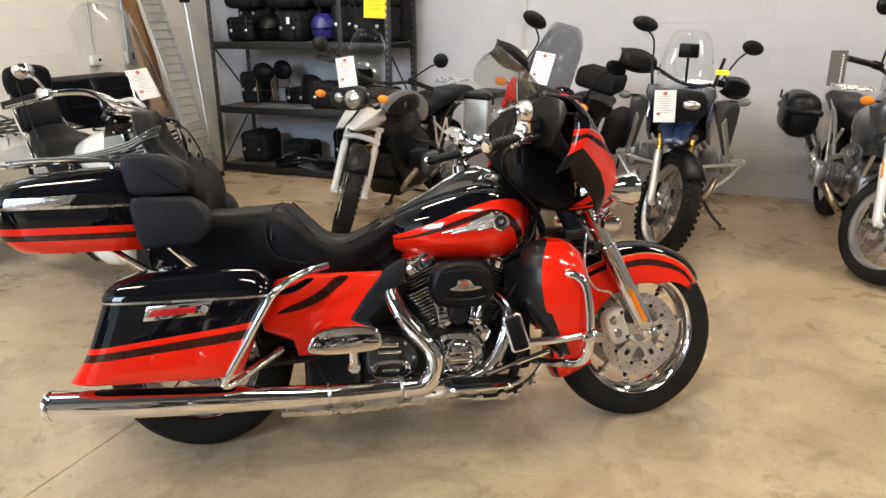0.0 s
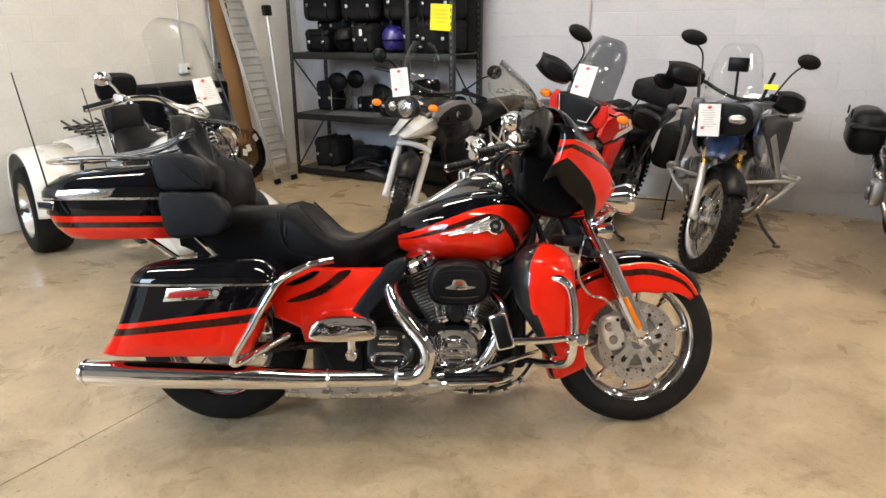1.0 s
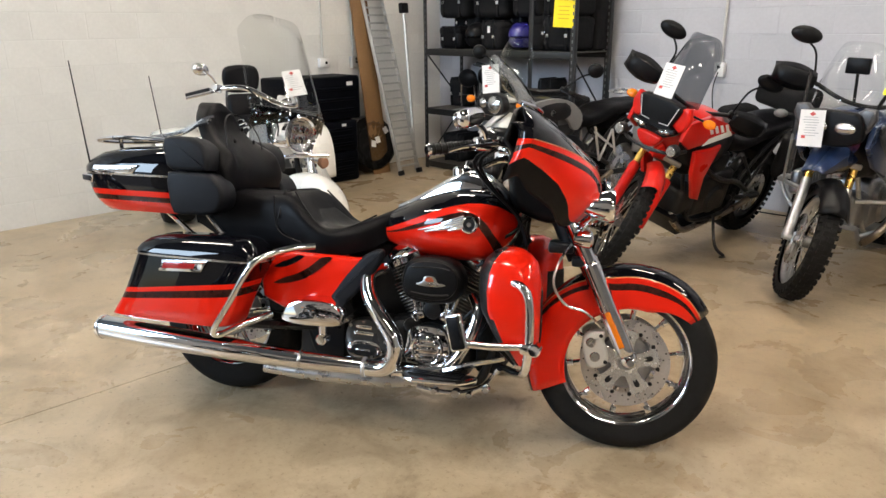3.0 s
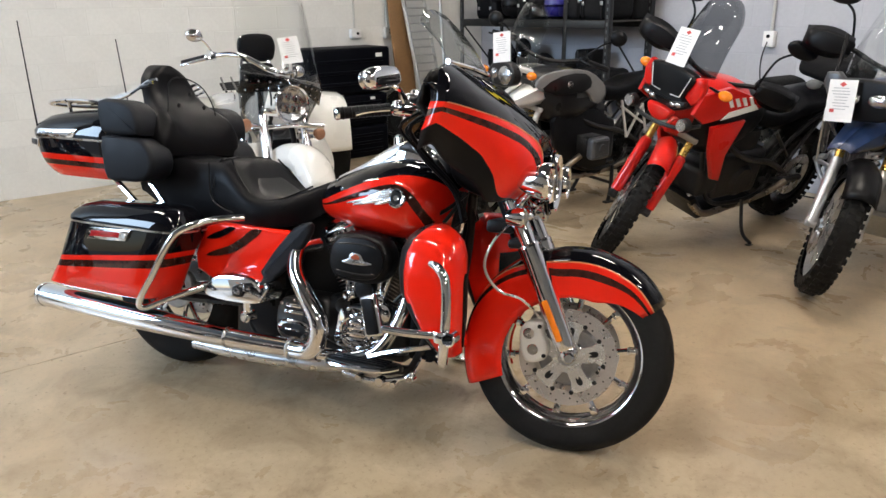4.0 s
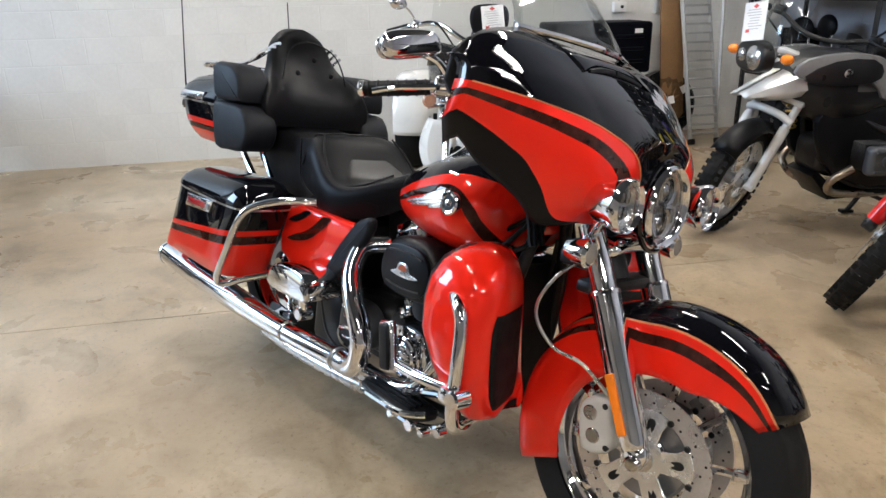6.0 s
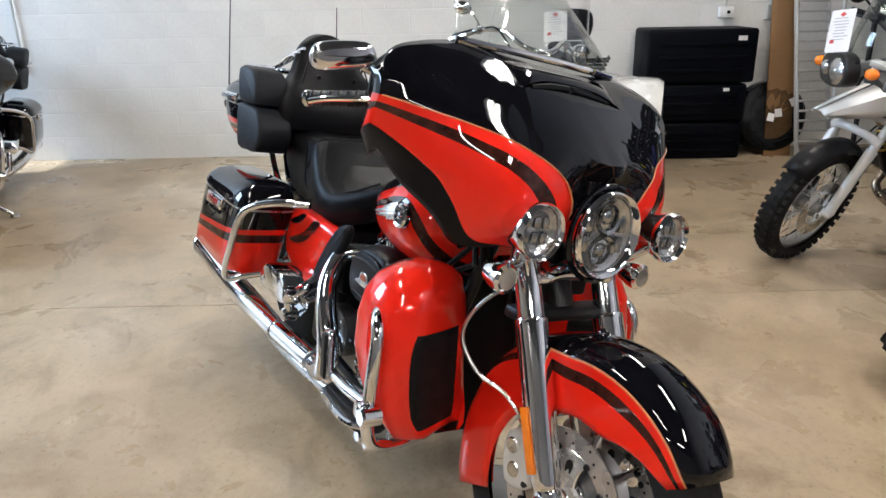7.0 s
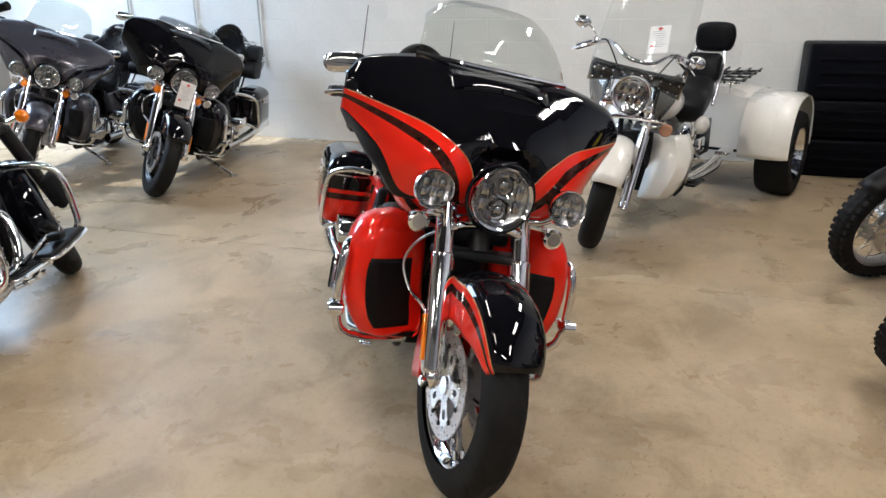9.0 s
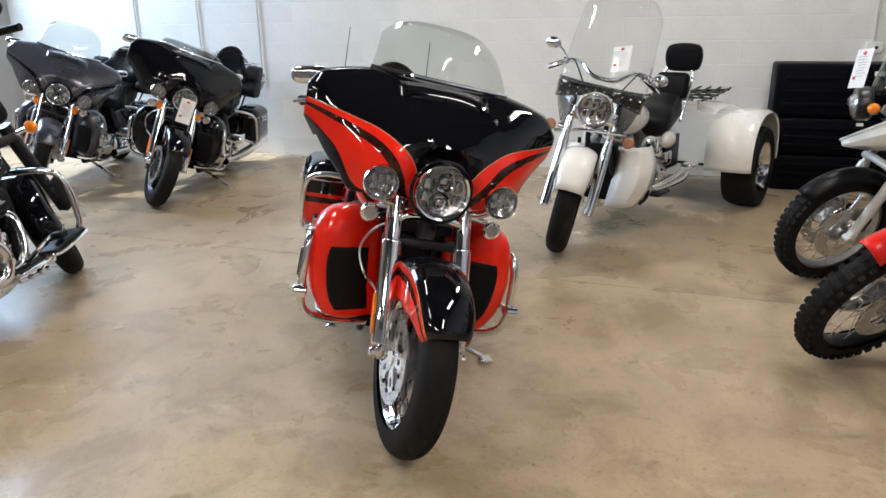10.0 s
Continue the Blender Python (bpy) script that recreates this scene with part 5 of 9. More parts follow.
        bm = plate([(-0.036, -0.018), (0.042, -0.022), (0.052, 0.012), (-0.044, 0.014)], 0.034, q, 0.006)
        part("corner_lamp", bm, P["trim"], bx, "smoked corner tail lamp with chrome rim")
        part("corner_lens", plate([(-0.030, -0.013), (0.036, -0.016), (0.044, 0.008), (-0.036, 0.009)], 0.040, q, 0.005), SATIN, bx)
    for s in (-1, 1):
        if P["aerial"]:
            bm = tube([(-0.525, s * 0.235, 0.86), (-0.545, s * 0.242, 0.95), (-0.640, s * 0.240, 1.325)], [0.006, 0.004, 0.0028, 0.0022], n=6)
            part("aerial", bm, PLASTIC, bx, "black whip aerial")
        bm = tube([(-0.24, s * 0.14, 0.735), (-0.10, s * 0.15, 0.64), (-0.02, s * 0.15, 0.60)], 0.012, n=8)
        tube([(-0.05, s * 0.14, 0.735), (0.04, s * 0.15, 0.65)], 0.012, n=8, into=bm)
        part("strut", bm, P["trim"], bx)


def rear_end(root, P):
    rows = []
    for i in range(21):
        ang = radians(20 + 165 * i / 20)
        hw, r = 0.098, 0.345
        row = []
        for k in range(13):
            t = -1 + k / 6
            y = hw * math.sin(max(-1, min(1, t * 1.5)) * math.pi / 2)
            rr = r - 0.03 * (1 - math.cos(max(-1, min(1, t * 1.5)) * math.pi / 2)) - max(0, abs(t) - 0.667) * 0.25
            row.append(V(rr * math.cos(ang), y, 0.312 + rr * math.sin(ang)))
        rows.append(row)
    part("rear_fender", skin(rows), P["top"], root, thick=0.004)
    for s in (-1, 1):
        out = [(0.285, 0.605), (0.36, 0.625), (0.655, 0.622), (0.665, 0.600), (0.60, 0.500), (0.54, 0.400), (0.505, 0.345), (0.36, 0.345), (0.345, 0.40), (0.25, 0.44), (0.24, 0.50)]
        cover = part("side_cover", plate(out, 0.05, pose(0, s * 0.195, 0), 0.018, 3), P["main"], root, P["cover_label"])
        arc = round_outline([(0.30, 0.500), (0.35, 0.503), (0.42, 0.523), (0.48, 0.560), (0.54, 0.612), (0.50, 0.613), (0.45, 0.575), (0.40, 0.545), (0.34, 0.522)], 4)
        part("flame_stripe", plate(arc, 0.004, pose(0, s * 0.222, 0)), P["dark"], cover)
        arc = round_outline([(0.30, 0.562), (0.345, 0.566), (0.39, 0.585), (0.425, 0.611), (0.40, 0.613), (0.365, 0.596), (0.33, 0.582)], 4)
        part("flame_stripe", plate(arc, 0.004, pose(0, s * 0.222, 0)), P["top"], cover)
    bm = box(0.34, 0.15, 0.05, (0.15, 0, 0.60), 0.015)
    part("subframe", bm, PLASTIC, root)


def lowers(root, P):
    for s in (-1, 1):
        # height, centre x, centre y, half depth, half width, squareness
        Z = [(0.256, 1.294, 0.220, 0.016, 0.074, 2.6), (0.270, 1.290, 0.230, 0.034, 0.100, 3.2), (0.308, 1.282, 0.242, 0.050, 0.114, 3.6), (0.34, 1.274, 0.252, 0.064, 0.122, 3.6), (0.40, 1.260, 0.264, 0.084, 0.130, 3.4),
             (0.48, 1.240, 0.272, 0.104, 0.132, 3.4), (0.56, 1.232, 0.272, 0.110, 0.130, 3.0), (0.62, 1.230, 0.270, 0.108, 0.123, 2.7), (0.665, 1.230, 0.268, 0.094, 0.106, 2.4), (0.695, 1.230, 0.266, 0.066, 0.076, 2.2), (0.712, 1.230, 0.264, 0.03, 0.034, 2.0)]
        Z = [(0.712 - (0.712 - z) * 0.90, x, y - 0.026, a, b, q) for z, x, y, a, b, q in Z]
        def slant(w):
            return 0.045 * (w + 0.35) if w > -0.35 else 0.0
        rows = []
        for i in range(31):
            z = 0.302 + 0.410 * i / 30
            cx, cy, a, b, q = lerp_table(Z, z)
            row = []
            for k in range(40):
                t = math.tau * k / 40
                c, sn = math.cos(t), math.sin(t)
                w = math.copysign(abs(sn) ** (2 / q), sn)
                row.append(V(cx + a * math.copysign(abs(c) ** (2 / q), c) - slant(w) * max(0.0, c) ** 0.5, s * (cy - b * w), z))
            rows.append(row)

        def paint(i, j):
            t = (j + 0.5) / 40 * 360
            return 1 if 108 < t < 243 + 22 * max(0.0, 1 - i / 16) else 0
        pod = part("leg_fairing", skin(rows, close_v=True, cap=True, bands=paint), [P["main"], SATIN], root, P["lower_label"], angle=60)
        grid = []
        for i in range(13):
            f = i / 12
            z = 0.340 + 0.238 * f
            cx, cy, a, b, q = lerp_table(Z, z)
            inset = 0.10 * max(0, abs(f - 0.5) * 2 - 0.75) / 0.25
            row = []
            for k in range(13):
                w = -0.50 + inset * 0.6 + (1.44 - inset * 1.0) * k / 12
                x = cx + a * max(0.0, 1 - abs(w) ** q) ** (1 / q) + 0.003 - slant(w)
                row.append(V(x, s * (cy - b * w), z))
            grid.append(row)
        part("grille", skin(grid), DARKMESH, pod, "black mesh air intake", thick=0.008)
        bm = tube([(1.235, s * 0.345, 0.606), (1.280, s * 0.372, 0.600), (1.310, s * 0.382, 0.560), (1.320, s * 0.388, 0.46), (1.318, s * 0.383, 0.36), (1.304, s * 0.350, 0.306), (1.262, s * 0.26, 0.276), (1.19, s * 0.13, 0.25)], 0.0155, n=14)
        guard = part("engine_guard", bm, P["trim"], root, "chrome engine guard bar")
        bm = box(0.05, 0.05, 0.04, (1.318, s * 0.390, 0.402), 0.012)
        disc(0.022, 0.05, (1.342, s * 0.393, 0.402), (0, 1, 0), 16, 0.005, into=bm)
        tube([(1.30, s * 0.372, 0.400), (1.20, s * 0.380, 0.392), (1.10, s * 0.380, 0.390)], 0.013, n=12, into=bm)
        part("peg_clamp", bm, P["trim"], guard)
        rim_ob = part("peg_rim", box(0.066, 0.022, 0.128, (1.075, s * 0.382, 0.425), 0.010, 3, rot=(0, -16, s * 12)), P["trim"], guard)
        bm = box(0.052, 0.022, 0.114, (1.075, s * 0.388, 0.425), 0.009, 3, rot=(0, -16, s * 12))
        part("highway_peg", bm, PLASTIC, guard, "black rubber highway peg")


def front_end(root, m, P):
    top = V(1.400, 0, 0.792)
    for s in (-1, 1):
        d = V(1.612, 0, 0.345) - V(1.395, 0, 0.79)
        a, b = V(1.395, s * 0.122, 0.79), V(1.612, s * 0.130, 0.345)
        bm = tube([a, a.lerp(b, 0.34)], 0.0295, n=20)
        bm.transform(m)
        leg = part("fork_leg", bm, P["fork"], root, "chrome telescopic fork leg")
        bm = tube([a.lerp(b, 0.30), a.lerp(b, 0.32), a.lerp(b, 0.36), a.lerp(b, 0.9), b], [0.033, 0.0365, 0.035, 0.033, 0.028], n=20, sub=4)
        ball(0.030, tuple(b + V(0.006, 0, -0.012)), (1.0, 0.9, 1.15), into=bm)
        disc(0.017, 0.05, tuple(b + V(0.012, s * 0.012, -0.022)), (0, 1, 0), 16, 0.004, into=bm)
        bm.transform(m)
        part("slider", bm, P["fork"], leg)
        bm = box(0.020, 0.007, 0.134, (1.562, s * 0.165, 0.432), 0.003, 2, rot=(0, -26.5, 0))
        bm.transform(m)
        part("side_reflector", bm, AMBER, leg, "amber side reflector")
        # caliper behind the leg
        out = round_outline([(-0.040, -0.058), (0.018, -0.066), (0.040, -0.03), (0.034, 0.02), (0.040, 0.055), (-0.012, 0.062), (-0.042, 0.03)], 3)
        q = pose(1.506, s * 0.090, 0.352, 0, -14, 0)
        bm = plate(out, 0.062, q, 0.012, 3)
        bm.transform(m)
        caliper = part("brake_caliper", bm, SILVER, root, "silver four-piston brake caliper")
        for x, z, r in ((-0.012, 0.026, 0.018), (-0.008, -0.026, 0.018), (0.026, 0.044, 0.007), (0.024, -0.050, 0.007)):
            bm = disc(r, 0.068, (x, 0, z), (0, 1, 0), 18, 0.003)
            bm.transform(m @ q)
            part("piston_cap", bm, STEEL if r > 0.01 else DARKCAST, caliper)
        # fog lamp and small turn lamp on the bar
        at = V(1.508, s * 0.209 - 0.006, 0.856)
        round_lamp(root, m, tuple(at), 0.052, (1, 0, 0), "fog_lamp", 0, 0.085, "chrome fog lamp")
        bm = tube([V(1.40, s * 0.10, 0.775), V(1.43, s * 0.17, 0.785), V(1.465, s * 0.205, 0.82)], 0.014, n=10)
        bm.transform(m)
        part("lamp_bracket", bm, CHROME, root)
        bm = tube([V(1.41, s * 0.13, 0.765), V(1.425, s * 0.19, 0.762), V(1.42, s * 0.215, 0.752)], 0.010, n=10)
        lathe([(0.0001, -0.045), (0.02, -0.04), (0.030, -0.01), (0.032, 0.012), (0.026, 0.018), (0.0001, 0.020)], (1.445, s * 0.218, 0.742), (1, 0, 0), 20, into=bm)
        bm.transform(m)
        ind = part("turn_signal", bm, CHROME, root, "small round chrome turn signal")
        bm = lathe([(0.0001, 0.024), (0.015, 0.022), (0.026, 0.016)], (1.445, s * 0.218, 0.742), (1, 0, 0), 20)
        bm.transform(m)
        part("lens", bm, material("grey_lens", (0.30, 0.28, 0.26), 0.1, vary=0.1), ind)
    # triple clamp and chrome nacelle
    bm = plate(round_outline([(-0.105, 0.725), (-0.11, 0.755), (-0.06, 0.770), (0.06, 0.770), (0.11, 0.755), (0.105, 0.725), (0.05, 0.735), (-0.05, 0.735)]), 0.085, pose(1.425, 0, 0, 0, 0, 90), 0.02, 3)
    bm.transform(m)
    part("fork_cover", bm, P["trim"], root, "polished chrome fork cover")
    bm = box(0.06, 0.30, 0.03, (1.43, 0, 0.655), 0.01)
    box(0.09, 0.20, 0.04, (1.36, 0, 0.70), 0.01, into=bm)
    tube([(1.30, 0, 0.90), (1.42, 0, 0.66)], 0.035, n=16, into=bm)
    bm.transform(m)
    part("triple_clamp", bm, DARKCAST, root)
    round_lamp(root, m, (1.500, -0.005, 0.853), 0.086, (1, 0, 0), "headlight", 2, 0.10, P["head_label"])
    bm = ring(0.103, 0.006, (1.497, -0.005, 0.853), (1, 0, 0), 40, 8)
    bm.transform(m)
    part("headlight_ring", bm, BLACK, root)
    # brake hose
    bm = tube([V(1.40, -0.10, 0.72), V(1.36, -0.17, 0.66), V(1.345, -0.20, 0.58), V(1.39, -0.18, 0.51), V(1.46, -0.15, 0.485), V(1.52, -0.12, 0.43)], 0.0045, n=6)
    bm.transform(m)
    part("brake_hose", bm, STEEL, root, "braided steel brake hose")
    # Added black block, filling the gap of dark clutter behind the fairing.
    bm = plate(round_outline([(1.17, 0.85), (1.15, 0.98), (1.19, 1.06), (1.30, 1.04), (1.36, 0.92), (1.385, 0.83), (1.33, 0.785), (1.24, 0.80)], 3), 0.13, None, 0.03, 3)
    bm.transform(m)
    part("steering_head_cover", bm, PLASTIC, root, "black plastic filler block round the steering head")
    for k, (y0, y1) in enumerate(((-0.20, -0.06), (-0.26, -0.09), (-0.16, -0.11), (0.20, 0.06), (0.26, 0.09))):
        bm = tube([V(1.12, y0, 1.035), V(1.06 - 0.012 * k, y0 * 0.9, 0.985), V(1.10, y1 * 1.3, 0.90), V(1.20, y1, 0.80), V(1.24, y1, 0.70)], 0.0055 if k % 2 else 0.007, n=6, sub=4)
        bm.transform(m)
        part("cable", bm, PLASTIC, root)
    # handlebar
    for s in (-1, 1):
        bm = box(0.07, 0.05, 0.03, (1.125, s * 0.275, 1.082), 0.008, 2, rot=(0, 0, -s * 30))
        bm.transform(m)
        part("reservoir", bm, P["trim"], root, "chrome fluid reservoir")
        bm = tube([V(1.135, s * 0.30, 1.045), V(1.12, s * 0.36, 1.035), V(1.04, s * 0.44, 1.015), V(1.0, s * 0.47, 1.0)], [0.010, 0.007, 0.006, 0.007], n=8)
        bm.transform(m)
        part("lever", bm, P["trim"], root, "chrome hand lever")
        bm = tube([V(1.17, s * 0.02, 1.01), V(1.16, s * 0.12, 1.045), V(1.14, s * 0.24, 1.05), V(1.08, s * 0.33, 1.035), V(0.95, s * 0.425, 1.005)], 0.0127, n=12)
        bm.transform(m)
        bar = part("handlebar", bm, P["trim"], root, "chrome handlebar with grips and levers")
        a, b = V(1.055, s * 0.348, 1.030), V(0.935, s * 0.435, 1.003)
        bm = tube([a, b], 0.0175, n=14)
        for k in range(7):
            c = a.lerp(b, (k + 0.5) / 7)
            lathe([(0.0178, -0.003), (0.0195, 0), (0.0178, 0.003)], tuple(c), tuple(b - a), 14, into=bm)
        bm.transform(m)
        part("grip", bm, PLASTIC, bar)
        bm = disc(0.019, 0.016, tuple(b + (b - a).normalized() * 0.006), tuple(b - a), 16, 0.004)
        bm.transform(m)
        part("grip_end", bm, P["trim"], bar)
        bm = box(0.06, 0.045, 0.045, (1.085, s * 0.325, 1.036), 0.012, 3, rot=(0, 0, -s * 35))
        box(0.05, 0.05, 0.035, (1.10, s * 0.30, 1.065), 0.012, 3, rot=(0, 0, -s * 35), into=bm)
        bm.transform(m)
        part("control", bm, P["trim"], bar)
        # mirror
        face = round_outline([(-0.070, -0.014), (-0.058, 0.022), (0.0, 0.031), (0.058, 0.027), (0.071, 0.0), (0.055, -0.027), (0.0, -0.031), (-0.055, -0.028)], 3)
        hang = pose(1.058, s * 0.434, 1.110, s * 4, -14, 90 + s * 18)
        bm = plate([(s * y, z) for y, z in face][::s], 0.046, hang, 0.020, 4)
        tube([V(1.10, s * 0.345, 1.055), V(1.088, s * 0.375, 1.085), V(1.056, s * 0.405, 1.098)], [0.010, 0.008, 0.009], n=8, into=bm)
        bm.transform(m)
        mir = part("mirror", bm, P["trim"], root, "chrome rounded mirror on a short stalk")
        bm = plate([(s * y * 0.88, z * 0.84) for y, z in face][::s], 0.006, pose(1.034, s * 0.434, 1.104, s * 4, -14, 90 + s * 18), 0.002)
        bm.transform(m)
        part("mirror_glass", bm, MIRROR, mir)


def kickstand(root):
    bm = tube([V(0.98, 0.12, 0.190), V(1.02, 0.22, 0.155), V(1.055, 0.33, 0.118), V(1.07, 0.405, 0.092)], [0.014, 0.013, 0.011], n=10)
    box(0.060, 0.055, 0.014, (1.072, 0.420, 0.080), 0.005, rot=(11, 0, 0), into=bm)
    part("kickstand", bm, STEEL, root, "steel kickstand, folded out")


def touring_bike(m, P, steer, label, name="touring_motorcycle", simple=False):
    root = thing(name, m, label, "motorcycle", P.get("group", ""))
    turn = fork_turn(steer)
    road_wheel(root, (1.612, -0.014, 0.307), turn, WR, 0.236, 0.128, P["spokes"], P["wheel"], 0.156, (-1, 1), "front_wheel")
    road_wheel(root, tuple(AX_R), Matrix(), WR, 0.215, 0.175, P["spokes"], P["wheel"], 0.14, (1,), "rear_wheel")
    front_fender(root, turn, P)
    fairing(root, turn, P)
    front_end(root, turn, P)
    tank(root, P)
    seat(root, P)
    rear_end(root, P)
    v_twin(root, P)
    lowers(root, P)
    for s in (-1, 1):
        saddlebag(root, s, P)
        exhaust(root, s, P)
    tour_box(root, P)
    kickstand(root)
    return root


RED_BIKE = dict(top=BLACK, main=RED, dark=SMOKE, pin=PIN, trim=CHROME, pipe=CHROME, fork=CHROME, wheel=CHROME, spokes=10, glass=SHIELD, shield=0.192, aerial=True,
                fender_label="red and black painted front fender", fairing_label="black fairing with swept red stripes", bag_label="red and black hard saddlebag",
                tank_label="black fuel tank with red teardrop panels", box_label="black and red top box", cover_label="red side cover with flame stripes",
                lower_label="red leg fairing", head_label="round chrome headlight with twin projectors")


def bike_pose(x, y, heading, lean=0.0, dz=0.0):
    return pose(x, y, dz, 0, 0, heading) @ pose(0, 0, 0, -lean, 0, 0)


touring_bike(bike_pose(-1.092, 1.304, 29.0, 11.0, 0.012), RED_BIKE, 6.5, "red and black touring motorcycle with chrome trim on its kickstand")

# ---- adventure motorcycles ----
AHEAD = Vector((1.19, 0, 0.93))


def adv_turn(deg):
    return Matrix.Translation(AHEAD) @ Matrix.Rotation(radians(deg), 4, RAKE) @ Matrix.Translation(-AHEAD)


def wire_wheel(root, at, m, r, rim, width, name, knobs=True, rim_mat=None, hub_mat=None):
    """Spoked wheel with a block tread."""
    axis = (0, 1, 0)
    at = Vector(at)
    bm = lathe(tyre_profile(r - (0.006 if knobs else 0), rim, width), tuple(at), axis, 48)
    bm.transform(m)
    wheel = part(name, bm, TYRE, root, "black block-tread tyre" if knobs else "black road tyre")
    if knobs:
        bm = bmesh.new()
        n = 44
        for k in range(n):
            for j, (t, rr) in enumerate(((-0.37, r - 0.030), (-0.13, r - 0.0145), (0.13, r - 0.0145), (0.37, r - 0.030))):
                a = math.tau * (k + (0.5 if j % 2 else 0)) / n
                c = at + V(rr * math.cos(a), t * width, rr * math.sin(a))
                box(0.022, width * 0.23, 0.024, tuple(c), 0.0, rot=(0, -math.degrees(a), 0), into=bm)
        bm.transform(m)
        tagged(part("tread", bm, TYRE, wheel), kind="stuff")
    w = width * 0.30
    bm = lathe([(rim - 0.022, -w * 0.5), (rim - 0.010, -w), (rim + 0.006, -w), (rim + 0.002, -w * 0.8), (rim - 0.012, 0), (rim + 0.002, w * 0.8), (rim + 0.006, w), (rim - 0.010, w), (rim - 0.022, w * 0.5), (rim - 0.024, 0), (rim - 0.022, -w * 0.5)], tuple(at), axis, 48)
    bm.transform(m)
    part("rim", bm, rim_mat or WORNALU, wheel)
    bm = bmesh.new()
    n = 28
    for k in range(n):
        s = 1 if k % 2 else -1
        a = math.tau * k / n
        b = a + (0.55 if (k // 2) % 2 else -0.55)
        tube([at + V(0.045 * math.cos(b), s * 0.04, 0.045 * math.sin(b)), at + V((rim - 0.018) * math.cos(a), s * 0.012, (rim - 0.018) * math.sin(a))], 0.0022, n=5, into=bm)
    bm.transform(m)
    tagged(part("spokes", bm, STEEL, wheel), kind="stuff")
    bm = lathe([(0.0001, -0.07), (0.02, -0.07), (0.03, -0.05), (0.052, -0.045), (0.052, -0.035), (0.032, -0.025), (0.032, 0.025), (0.052, 0.035), (0.052, 0.045), (0.03, 0.05), (0.02, 0.07), (0.0001, 0.07)], tuple(at), axis, 24)
    bm.transform(m)
    part("hub", bm, hub_mat or CAST, wheel)
    for s in (-1, 1):
        bm = lathe([(0.085, -0.002), (0.145, -0.002), (0.145, 0.002), (0.085, 0.002), (0.085, -0.002)], tuple(at + V(0, s * 0.062, 0)), axis, 32)
        for k in range(6):
            a = math.tau * k / 6
            tube([at + V(0.045 * math.cos(a), s * 0.062, 0.045 * math.sin(a)), at + V(0.092 * math.cos(a + 0.25), s * 0.062, 0.092 * math.sin(a + 0.25))], 0.006, n=5, into=bm)
        bm.transform(m)
        part("brake_disc", bm, STEEL, wheel)
    return wheel


